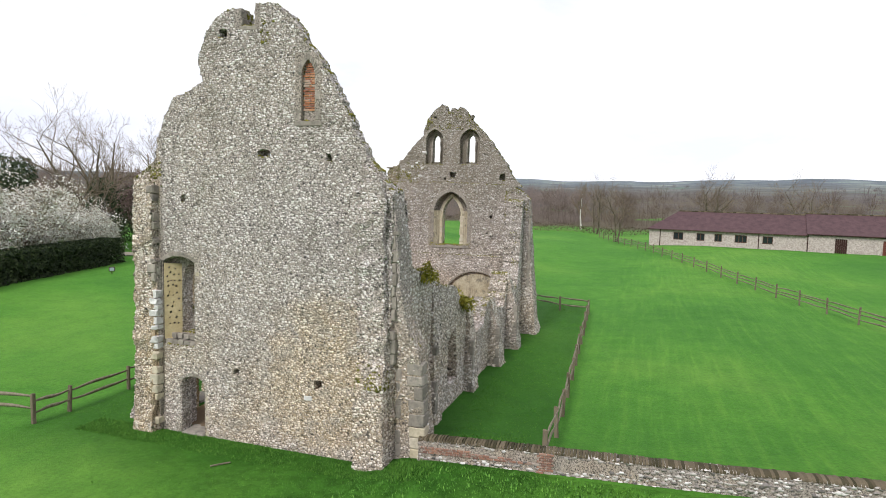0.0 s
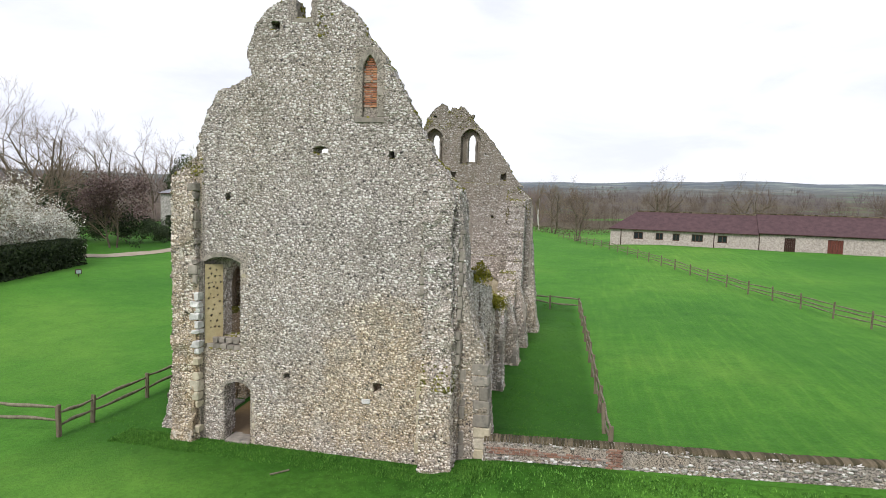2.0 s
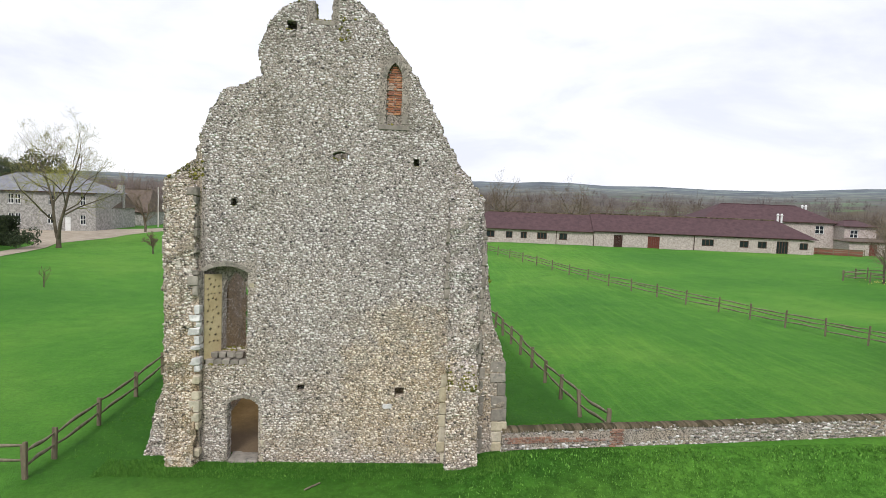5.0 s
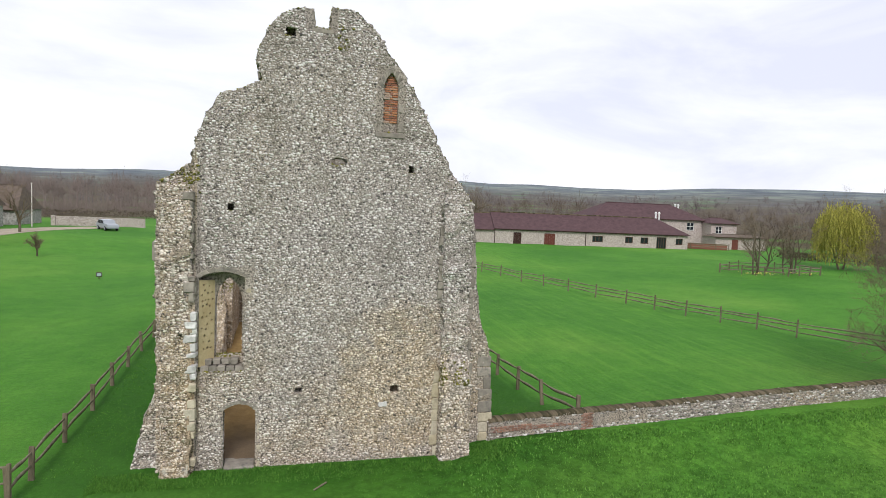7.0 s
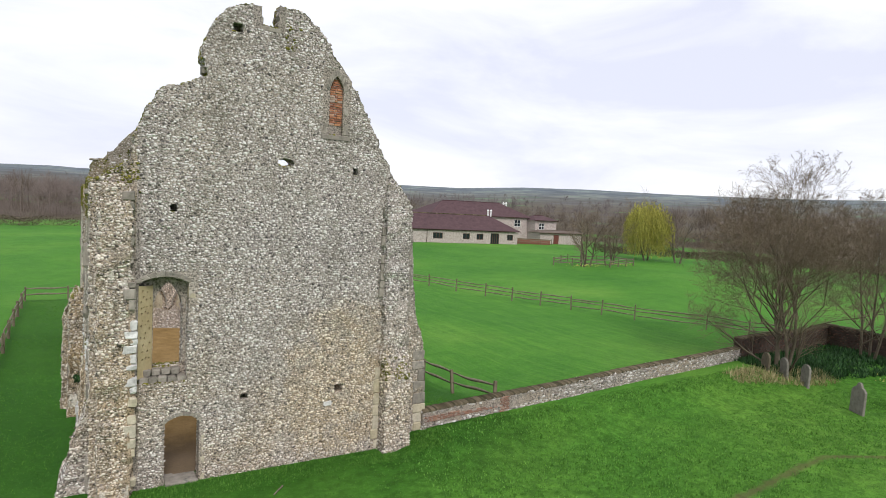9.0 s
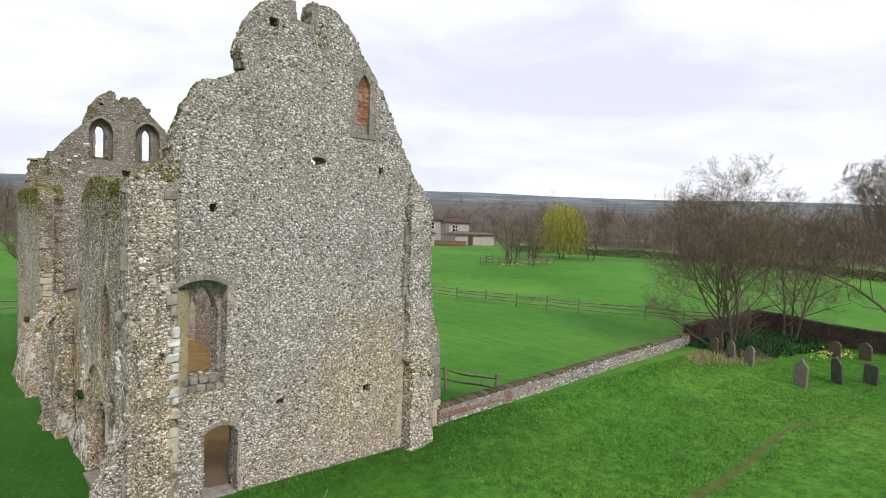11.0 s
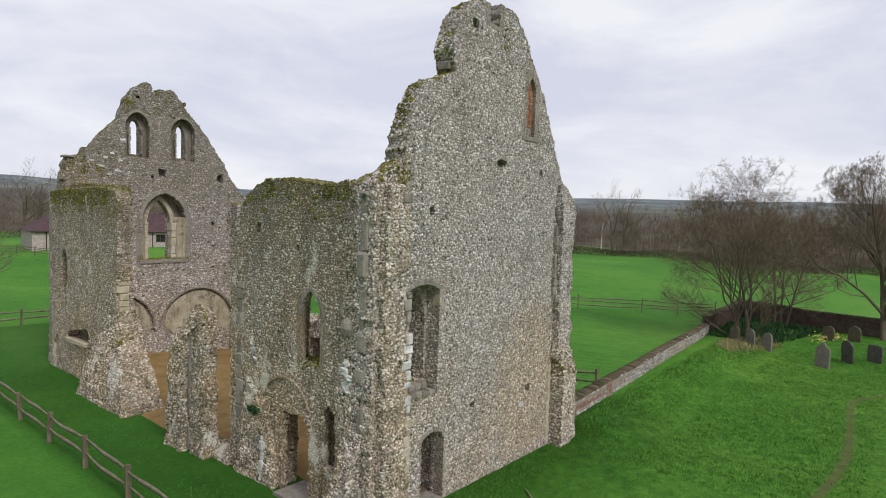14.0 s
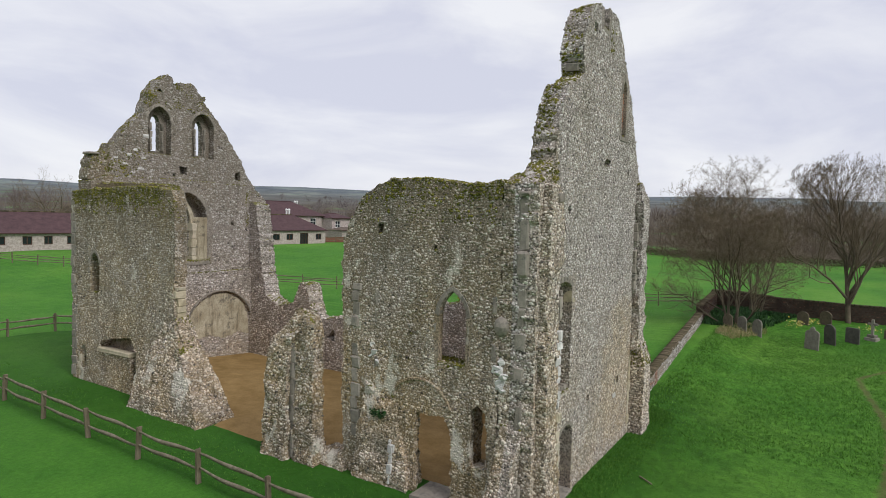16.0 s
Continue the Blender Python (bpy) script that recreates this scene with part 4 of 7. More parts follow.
masonry("low_wall", bm, "low broken footing between two wall stubs", 0.076, 0.024, 0.06, proud=0.46)
bm = bmesh.new()
slab(bm, ragged([(2.4, 0.0), (2.4, 0.28), (3.35, 0.28), (3.35, 0.0)], 0.03), [], "x", -0.35, 0.7)
part("threshold_slab", bm, ASHLAR, ruin, "worn grey stone slab in a doorway")

# ---- the free-standing stub of the west wall ----
bm = bmesh.new()
mass(bm, [(-0.3, -0.75, 0.3, 7.8, 9.05), (0.5, -0.68, 0.25, 7.85, 8.86), (2.0, -0.62, 0.2, 7.85, 8.74), (3.6, -0.6, 0.2, 7.85, 8.66), (4.05, -0.55, 0.2, 7.7, 8.5), (4.5, -0.35, 0.15, 7.6, 8.1)], 31, 0.11)
bm2 = bmesh.new()
mass(bm2, [(-0.3, -0.55, 0.1, 6.75, 7.7), (0.5, -0.48, 0.05, 6.85, 7.7), (2.0, -0.45, 0.0, 6.9, 7.7), (4.0, -0.45, 0.0, 6.9, 7.7), (4.5, -0.42, 0.0, 6.9, 8.0), (4.8, -0.3, 0.0, 7.1, 7.8)], 32, 0.11)
me_tmp = bpy.data.meshes.new("tmp")
bm2.to_mesh(me_tmp)
bm2.free()
bm.from_mesh(me_tmp)
bpy.data.meshes.remove(me_tmp)
stub = masonry("wall_stub", bm, "free-standing broken pier of flint rubble with an ashlar edge", 0.09, 0.027, 0.068, proud=0.55)
quoins(stub, -0.5, -0.3, 7.64, 7.84, 0.3, 3.9, ASHLAR, 0.4, (), "jamb_stone", 0.05)

# ---- the far gable ----
FY = 20.6
outline = [(0.35, -0.4), (0.35, 9.2), (0.45, 9.9), (0.6, 10.15), (1.2, 10.38), (2.05, 11.35), (2.83, 12.2), (3.1, 12.9), (3.28, 13.4), (3.68, 13.92), (4.0, 14.1), (4.12, 14.22), (4.36, 14.14), (4.42, 13.78), (4.75, 13.78), (4.8, 13.98), (5.0, 13.98), (5.05, 13.84),
           (5.34, 14.06), (5.68, 13.84), (6.02, 13.4), (6.28, 13.04), (6.9, 12.46), (7.54, 11.7), (8.22, 10.76), (8.92, 9.58), (9.6, 8.95), (9.95, 8.6), (9.95, 6.5), (10.1, 3.8), (10.3, -0.4)]
edge = ragged(outline, 0.09, seed=11, smooth_below=0.3)
big_in = arched(3.85, 6.1, 5.35, 7.35, 8.72)
big_out = arched(4.3, 5.5, 5.3, 7.2, 8.35)
rec_l, rec_r = arched(3.1, 4.3, 10.45, 11.9, 12.68), arched(5.4, 6.7, 10.45, 11.9, 12.66)
slit_l, slit_r = arched(3.48, 3.95, 10.6, 11.95, 12.35), arched(5.84, 6.3, 10.6, 11.95, 12.35)
far_putlogs = [rect(4.75, 5.15, 9.6, 10.0, 0.05), rect(8.0, 8.35, 9.5, 9.9, 0.06), rect(4.35, 4.55, 9.45, 9.6), rect(7.55, 7.72, 7.1, 7.28), rect(7.6, 7.72, 5.9, 6.05), rect(7.62, 7.75, 4.75, 4.88), rect(3.6, 3.8, 13.35, 13.5), rect(6.05, 6.18, 13.3, 13.5), rect(1.55, 1.7, 7.0, 7.12), rect(1.5, 1.64, 5.9, 6.02)]
bm = bmesh.new()
lower = ragged([(0.35, -0.4), (0.35, 9.0), (1.0, 9.28), (5.0, 9.3), (8.8, 9.2), (9.5, 8.8), (9.85, 8.45), (9.95, 6.5), (10.1, 3.8), (10.3, -0.4)], 0.05, seed=12, smooth_below=0.3)
upper = [p for p in edge if p[1] > 9.05]
slab(bm, lower, [big_in] + [h for h in far_putlogs if h[0][1] < 9], "y", FY, 21.2)
me_tmp = bpy.data.meshes.new("tmp")
for args in ((upper, [rec_l, rec_r] + [h for h in far_putlogs if h[0][1] > 9.2], "y", FY + 0.3, 21.3), (lower, [big_out], "y", 21.2, 21.6), (upper, [slit_l, slit_r], "y", 21.3, 21.6)):
    bm2 = bmesh.new()
    slab(bm2, *args)
    bm2.to_mesh(me_tmp)
    bm2.free()
    bm.from_mesh(me_tmp)
# thick upper skin over the scars of two vault bays
skin = [(1.0, 3.2), (1.0, 4.75), (9.4, 4.75), (9.4, 0.2)] + [(8.95, 0.2), (8.9, 1.6)] + arc_points(4.75, 8.85, 1.9, 3.72, 6)[::-1] + [(4.5, 1.7)] + arc_points(0.95, 4.4, 1.9, 3.6, 6)[::-1][:8]
bm2 = bmesh.new()
slab(bm2, skin, [], "y", FY - 0.16, FY)
bm2.to_mesh(me_tmp)
bm2.free()
bm.from_mesh(me_tmp)
bpy.data.meshes.remove(me_tmp)
far = masonry("gable_wall", bm, "far flint gable with two lancets, a large pointed window and vault scars", 0.108, 0.033, 0.08,
              clear=[(4.9, 8.7, FY - 0.05, FY + 0.05, 1.62, 3.7), (1.0, 4.3, FY - 0.05, FY + 0.05, 1.95, 3.6), (3.5, 6.4, FY - 0.1, 21.25, 5.2, 7.6)], skip=[(1, 21.2), (1, 21.3)], moss=[(3.6, 6.3, 20.4, 21.6, 5.2, 5.5, 0.8), (0.2, 3, 20.5, 21, 9.2, 10.6, 0.25), (3, 7, 20.7, 21.6, 12.6, 14.3, 0.3), (8.5, 10, 20.4, 21, 7, 9, 0.3)])
bm = bmesh.new()
slab(bm, ragged([(4.95, 1.9)] + arc_points(4.95, 8.7, 2.0, 3.62) + [(8.7, 1.2), (8.0, 1.45), (7.1, 1.2), (6.2, 1.5), (5.5, 1.4)], 0.12, 0.15, 3), [], "y", FY - 0.03, FY + 0.02)
part("vault_plaster", bm, PLASTER, far, "cream plaster left inside an old vault bay")
bm = bmesh.new()
slab(bm, ragged([(1.15, 1.9)] + arc_points(1.15, 4.25, 2.0, 3.5) + [(4.25, 1.7), (3.4, 1.9), (2.4, 1.6)], 0.12, 0.15, 5), [], "y", FY - 0.03, FY + 0.02)
part("vault_plaster", bm, PLASTER, far, "cream plaster left inside an old vault bay")
voussoirs(far, "y", FY - 0.2, FY - 0.02, arc_points(4.75, 8.85, 1.9, 3.72, 7), 0.1, ASHLAR, "vault_rib")
voussoirs(far, "y", FY - 0.2, FY - 0.02, arc_points(0.95, 4.4, 1.9, 3.6, 7), 0.1, ASHLAR, "vault_rib")
for pts, d in ((arc_points(3.85, 6.1, 7.35, 8.72), 0.2), (arc_points(3.1, 4.3, 11.9, 12.68), 0.14), (arc_points(5.4, 6.7, 11.9, 12.66), 0.14)):
    y0 = FY - 0.03 if pts[0][1] < 9 else FY + 0.27
    voussoirs(far, "y", y0, y0 + 0.28, pts, d, ASHLAR)
voussoirs(far, "y", 21.1, 21.35, arc_points(4.3, 5.5, 7.2, 8.35), 0.25, CREAM)
for x0, x1, z0, z1, mt in ((3.62, 3.85, 5.3, 7.35, ASHLAR), (6.1, 6.33, 5.3, 7.35, ASHLAR)):
    quoins(far, x0, x1, FY - 0.03, FY + 0.3, z0, z1, mt, 0.34, (), "jamb_stone")
quoins(far, 4.08, 4.32, 20.95, 21.45, 5.3, 7.2, CREAM, 0.34, (), "jamb_stone")
quoins(far, 5.48, 5.85, 20.95, 21.45, 5.3, 7.2, CREAM, 0.34, (), "jamb_stone")
for x0, x1 in ((3.36, 3.48), (3.95, 4.07), (5.72, 5.84), (6.3, 6.42)):
    quoins(far, x0, x1, 21.12, 21.35, 10.6, 11.95, ASHLAR, 0.3, (), "jamb_stone")
for xa, xb in ((3.87, 4.32), (6.08, 5.48)):
    bm = bmesh.new()
    lo = [bm.verts.new((x, y, 5.32)) for x, y in ((xa, FY + 0.02), (xb, 21.22), (xb - 0.05 * (1 if xb < xa else -1) * -1, 21.22), (xa + (0.05 if xa > 5 else -0.05), FY + 0.02))]
    hi = [bm.verts.new((v.co.x, v.co.y, 7.5)) for v in lo]
    bm.faces.new(lo)
    bm.faces.new(hi[::-1])
    for k in range(4):
        bm.faces.new((lo[k], lo[(k + 1) % 4], hi[(k + 1) % 4], hi[k]))
    bmesh.ops.recalc_face_normals(bm, faces=bm.faces[:])
    part("splay_plaster", bm, PLASTER, far, "cream plaster on the splayed window jamb")
part("window_sill", worn_box(3.7, 6.25, FY - 0.06, 21.4, 5.12, 5.3, 0.03, 0.02), ASHLAR, far, "mossy stone window sill")
part("coping_stone", worn_box(0.4, 0.85, 20.8, 21.4, 10.16, 10.26, 0.03), ASHLAR, far)
quoins(far, 8.85, 9.12, FY - 0.14, FY, 4.6, 8.6, ASHLAR, 0.45, (), "pilaster_stone", 0.06, 0.1)
for xx, zz, s in ((2.2, 10.3, 0.14), (2.5, 10.55, 0.12), (2.0, 9.9, 0.13), (2.75, 9.7, 0.14), (1.6, 10.1, 0.12), (2.9, 10.2, 0.11), (2.4, 9.5, 0.1), (3.0, 11.2, 0.16)):
    part("chalk_block", worn_box(xx - s, xx + s, FY + 0.27, FY + 0.4, zz - s * 0.6, zz + s * 0.6, 0.04, 0.03), CHALK, far)

# ---- the west wall beside the far gable ----
outline = [(13.85, -0.4), (13.85, 3.0), (14.4, 4.0), (14.5, 4.9), (14.35, 5.5), (14.4, 8.2), (14.6, 8.6), (16.0, 8.72), (18.5, 8.7), (21.6, 8.55), (21.6, -0.4)]
inner = ragged([(14.4, -0.4), (14.4, 3.0), (15.2, 4.0), (15.35, 8.4), (15.6, 8.8), (18.5, 8.9), (20.6, 8.9), (20.6, -0.4)], 0.09, seed=15, smooth_below=-0.2)
edge = ragged(outline, 0.09, seed=14, smooth_below=-0.2)
f_win = arched(19.45, 20.15, 4.35, 5.5, 6.0)
f_niche = arched(20.5, 20.95, 1.0, 1.7, 2.05)
bench = ragged([(16.9, 0.7), (16.85, 2.2), (17.2, 2.75), (18.3, 2.6), (19.4, 2.35), (19.5, 2.1), (18.0, 2.0), (17.25, 1.9), (17.3, 0.7)], 0.06, 0.2, 15)
bm = bmesh.new()
slab(bm, edge, [f_win, f_niche, bench, rect(15.9, 16.05, 6.9, 7.05), rect(18.3, 18.42, 4.9, 5.02)], "x", 0.05, 0.55)
bm2 = bmesh.new()
slab(bm2, inner, [], "x", 0.55, 1.05)
me_tmp = bpy.data.meshes.new("tmp")
bm2.to_mesh(me_tmp)
bm2.free()
bm.from_mesh(me_tmp)
bpy.data.meshes.remove(me_tmp)
west2 = masonry("side_wall", bm, "side wall of small flints with a mossy sloping top", 0.09, 0.026, 0.064, skip=[(0, 0.55)], proud=0.36, moss=[(-0.2, 1.2, 14.9, 21.4, 8.0, 9.1, 0.95), (-0.2, 0.2, 14.2, 21.5, 7.6, 8.2, 0.3)])
quoins(west2, 0.0, 0.25, 21.3, 21.65, 0.6, 8.2, ASHLAR, 0.4, ("y-",), "quoin", 0.1, 0.1)
quoins(west2, 0.02, 0.3, 19.32, 19.45, 4.35, 5.5, ASHLAR, 0.35, (), "jamb_stone")
quoins(west2, 0.02, 0.3, 20.15, 20.28, 4.35, 5.5, ASHLAR, 0.35, (), "jamb_stone")
voussoirs(west2, "x", 0.02, 0.3, arc_points(19.45, 20.15, 5.5, 6.0, 4), 0.14, ASHLAR)
quoins(west2, 0.0, 0.3, 20.95, 21.1, 0.7, 1.75, CREAM, 0.3, (), "jamb_stone")
part("hearth_lintel", worn_box(-0.06, 0.3, 17.2, 19.5, 1.95, 2.12, 0.03, 0.02), CREAM, west2)
bm = bmesh.new()
mass(bm, [(-0.3, -0.8, 0.85, 11.85, 16.3), (0.5, -0.7, 0.8, 12.05, 16.1), (1.6, -0.5, 0.8, 12.8, 16.0), (2.5, -0.25, 0.8, 13.6, 15.6), (3.2, -0.05, 0.7, 14.15, 15.2), (3.6, 0.03, 0.6, 14.4, 14.95)], 41, 0.09)
flare = masonry("wall_footing", bm, "spreading broken foot of a flint wall", 0.1, 0.03, 0.076, proud=0.5)
quoins(flare, 0.12, 0.5, 14.3, 14.7, 3.2, 5.0, CREAM, 0.25, ("x-",), "springer_stone", 0.06)
bm = worn_box(0.2, 1.1, 11.85, 12.1, 0.1, 0.3, 0.02, 0.02)
part("timber_baulk", bm, DARKWOOD, ruin, "rotten dark timber baulk lying on gravel")

# ---- the east wall, broken low along its length ----
outline = [(0.92, -0.4), (0.92, 8.3), (1.2, 7.0), (1.7, 6.0), (2.5, 5.9), (3.4, 5.85), (4.3, 5.3), (5.2, 5.0), (6.4, 4.9), (7.3, 4.2), (8.3, 3.9), (8.9, 2.7), (10.0, 2.3), (11.2, 2.4), (11.7, 3.2), (12.4, 3.5), (13.0, 2.6), (14.1, 2.85), (15.0, 2.6), (15.8, 2.5), (16.3, 4.2), (16.7, 4.3), (17.2, 3.2), (18.4, 3.0), (19.2, 3.4), (19.6, 4.8), (19.85, 6.8), (20.1, 8.2), (20.6, 8.4), (20.6, -0.4)]
edge = ragged(outline, 0.12, seed=17, smooth_below=-0.2)
holes = [ragged([(14.3, 1.5), (14.4, 2.2), (14.9, 1.7)], 0.03, 0.2), ragged([(5.6, 1.0), (5.6, 2.8), (6.6, 3.2), (7.0, 1.0)], 0.05, 0.2), ragged([(12.6, 0.4), (12.6, 1.9), (13.4, 1.9), (13.4, 0.4)], 0.05, 0.2)]
bm = bmesh.new()
slab(bm, edge, holes, "x", 8.75, 9.7)
east = masonry("side_wall", bm, "broken flint side wall, ragged and low, with moss tufts", 0.108, 0.033, 0.08, proud=0.5)
for yy, top, w, d, seed in ((3.9, 5.2, 0.45, 0.35, 51), (8.5, 3.9, 0.5, 0.5, 52), (12.8, 3.4, 0.5, 0.75, 53), (16.7, 4.2, 0.5, 0.85, 54)):
    bm = bmesh.new()
    mass(bm, [(-0.3, 9.5, 9.7 + d, yy - w, yy + w), (0.8, 9.5, 9.66 + d * 0.8, yy - w, yy + w), (top * 0.6, 9.5, 9.66 + d * 0.6, yy - w * 0.9, yy + w * 0.9), (top, 9.5, 9.75, yy - w * 0.7, yy + w * 0.7)], seed, 0.08)
    b = masonry("buttress", bm, "eroded flint buttress of the side wall", 0.108, 0.033, 0.08, proud=0.5)
    quoins(b, 9.6 + d * 0.55, 9.72 + d * 0.75, yy - w - 0.03, yy - w + 0.25, 0.2, top * 0.6, ASHLAR, 0.4, (), "quoin", 0.1, 0.3)
bm = bmesh.new()
mass(bm, [(-0.3, 9.7, 10.85, 20.3, 21.9), (1.0, 9.7, 10.6, 20.4, 21.8), (4.0, 9.7, 10.3, 20.55, 21.7), (6.5, 9.6, 10.1, 20.65, 21.6), (8.4, 9.5, 9.95, 20.7, 21.5)], 61, 0.05)
b = masonry("buttress", bm, "tall flint corner buttress with pale stone edges", 0.108, 0.033, 0.08, proud=0.46)
quoins(b, 10.0, 10.18, 20.45, 20.65, 3.0, 8.0, ASHLAR, 0.5, (), "quoin", 0.06, 0.1)

# ---- gravel floor inside the ruin ----
xs, ys = np.linspace(-0.4, 9.2, 33), np.linspace(0.5, 20.7, 61)
X, Y = np.meshgrid(xs, ys)
west_edge = np.where((Y > 9.3) & (Y < 12.2), -0.35, 0.6)
Xc = np.maximum(X, west_edge + 0.12 * np.sin(Y * 5) + 0.08 * np.sin(Y * 11))
Z = ground_z(Xc, Y) + 0.05 + 0.012 * np.sin(Xc * 3.1) * np.sin(Y * 2.3)
Z = Z - 0.1 * (1 - smoothstep(0.0, 0.5, X - west_edge))
i = (np.arange(len(ys) - 1)[:, None] * len(xs) + np.arange(len(xs) - 1)[None]).ravel()
tagged(new("gravel_floor", fast_mesh("gravel_floor", np.stack([Xc, Y, Z], -1).reshape(-1, 3), np.stack([i, i + 1, i + len(xs) + 1, i + len(xs)], 1), GRAVEL, True)), "orange-brown gravel floor inside the ruin", "gravel", kind="structure")

# ---- garden wall of flint and brick with a coping of flints on edge ----


def garden_wall(p, q, height, name, label, flinty, spacing=0.13, mats=None, thick=0.4):
    a, b = Vector(p), Vector(q)
    L = (b - a).length
    d = (b - a) / L
    nrm = Vector((-d.y, d.x))
    n = int(L / 0.6)
    bm = bmesh.new()
    rows = []
    for k in range(n + 1):
        c = a + d * (L * k / n)
        g = gz(c.x, c.y)
        h = height + 0.05 * noise.noise((k * 0.4, 3, 1))
        ring = []
        for s, z in ((-0.5, -0.3), (-0.5, h), (0.5, h), (0.5, -0.3)):
            w = thick * s
            ring.append(bm.verts.new((c.x + nrm.x * w, c.y + nrm.y * w, g + z)))
        rows.append(ring)
    for r0, r1 in zip(rows, rows[1:]):
        for j in range(3):
            bm.faces.new((r0[j], r0[j + 1], r1[j + 1], r1[j]))
    bm.faces.new(rows[0][::-1])
    bm.faces.new(rows[-1])
    bmesh.ops.recalc_face_normals(bm, faces=bm.faces[:])
    P, N = sample(bm, spacing, RNG, zmin=0.05)
    low = np.array([gz(x, y) for x, y in P[:, :2]])
    if flinty:
        band = (P[:, 0] < 17) & (P[:, 2] - low > 0.2 + 0.1 * np.sin(P[:, 0] * 2)) & (P[:, 2] - low < 0.5)
        keep = ~band
        P, N = P[keep], N[keep]
    top = new(name)
    tagged(top, label, "wall", kind="structure")
    core = part("wall_core", bm, mats[0], top)
    v, t = stones(P, N, RNG, 0.05, 0.10, 0.5, 0.62)
    f = part("flint_facing" if flinty else "brick_facing", fast_mesh("facing", v, t, mats[1]), mats[1], top)
    f["kind"] = "stuff"
    # coping: flints and bricks set on edge
    k = int(L / 0.085)
    vs, ts = [], []
    rr = np.random.default_rng(5)
    for j in range(k):
        c = a + d * (L * (j + 0.5) / k)
        g = gz(c.x, c.y) + height
        w, hh, th = thick * 0.5 + rr.uniform(0.0, 0.045), rr.uniform(0.05, 0.085), 0.036 * rr.uniform(0.8, 1.1)
        base = len(vs)
        for s, z in ((-1, -0.03), (-1, hh * 0.55), (-0.45, hh), (0.45, hh), (1, hh * 0.55), (1, -0.03)):
            for e in (-1, 1):
                q3 = (c.x + nrm.x * w * s + d.x * th * e, c.y + nrm.y * w * s + d.y * th * e, g + z)
                vs.append(q3)
        for m in range(5):
            i0 = base + 2 * m
            ts += [(i0, i0 + 1, i0 + 3), (i0, i0 + 3, i0 + 2)]
        for e in (0, 1):
            ids = [base + 2 * m + e for m in range(6)]
            ts += [(ids[0], ids[m], ids[m + 1]) for m in range(1, 5)]
    cp = part("coping", fast_mesh("coping", vs, ts, mats[2]), mats[2], top, "weathered coping of stones set on edge")
    cp["kind"] = "stuff"
    return top, core


def island_material(name, stops, rough=0.9):
    m = Mat(name, rough, 0.2)
    c = m.ramp(m.island(), *stops)
    c = m.mix(0.6, c, m.ramp(m.noise(20, 5, 0.7), (0.3, 0.5), (0.7, 1.15)), "MULTIPLY")
    return m.done(c, m.noise(30, 4), 0.4, 0.02)


WALLFLINT = island_material("wall_flint", ((0.0, (0.14, 0.13, 0.12)), (0.35, (0.38, 0.34, 0.31)), (0.7, (0.58, 0.54, 0.50)), (1.0, (0.78, 0.75, 0.72))))
COPING = island_material("mossy_coping", ((0.0, (0.055, 0.05, 0.026)), (0.5, (0.12, 0.098, 0.06)), (1.0, (0.21, 0.17, 0.115))))
# brick and mortar much darker than the near wall's flint
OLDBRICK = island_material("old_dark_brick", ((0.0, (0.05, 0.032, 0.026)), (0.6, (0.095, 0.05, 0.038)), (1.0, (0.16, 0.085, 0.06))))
DARKMORTAR = plain("dark_mortar", (0.05, 0.038, 0.03), (0.10, 0.075, 0.06), 2, 0.95, 0.4)

near_wall, near_core = garden_wall((10.55, 0.30), (31.0, 1.35), 0.62, "garden_wall_1", "low flint and brick garden wall with a rough coping", True, mats=(MORTAR, WALLFLINT, COPING))
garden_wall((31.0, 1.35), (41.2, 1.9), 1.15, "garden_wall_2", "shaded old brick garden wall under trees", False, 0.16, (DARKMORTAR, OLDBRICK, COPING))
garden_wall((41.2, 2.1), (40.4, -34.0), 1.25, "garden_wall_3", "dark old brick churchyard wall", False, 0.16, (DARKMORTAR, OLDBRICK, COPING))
# brick bands in the near wall
wb_mat = Mat("worn_wall_brick", 0.92, 0.12)
wb_col = wb_mat.ramp(wb_mat.obrand(), (0.0, (0.17, 0.10, 0.08)), (0.5, (0.29, 0.155, 0.11)), (0.8, (0.36, 0.21, 0.15)), (1.0, (0.36, 0.32, 0.28)))
wb_col = wb_mat.mix(wb_mat.ramp(wb_mat.noise(9, 5, 0.7), (0.5, 0.0), (0.62, 0.7)), wb_col, (0.38, 0.34, 0.29))
WALLBRICK = wb_mat.done(wb_col, wb_mat.noise(40, 4), 0.4, 0.01)
gb = bm_mesh("brick", worn_box(-0.1, 0.1, -0.02, 0.05, -0.031, 0.031, 0.008, 0.005), WALLBRICK)
ang = math.atan2(1.05, 20.45)
for r in range(3):
    for j in range(17 - 5 * r):
        x = 10.75 + 0.225 * j + 0.11 * (r % 2)
        y = 0.30 + (x - 10.55) * math.tan(ang) - 0.2
        b = part("brick", gb, WALLBRICK, near_wall)
        b.location, b.rotation_euler = (x, y - 0.012, gz(x, y) + 0.24 + 0.07 * r), (0, 0, ang)
for r in range(8):
    for j in range(2):
        x = 14.25 + 0.22 * j + 0.06 * (r % 2)
        y = 0.30 + (x - 10.55) * math.tan(ang) - 0.2
        b = part("brick", gb, WALLBRICK, near_wall)
        b.location, b.rotation_euler = (x, y - 0.02, gz(x, y) + 0.02 + 0.078 * r), (0, 0, ang)

# ---- cleft post and rail fences ----


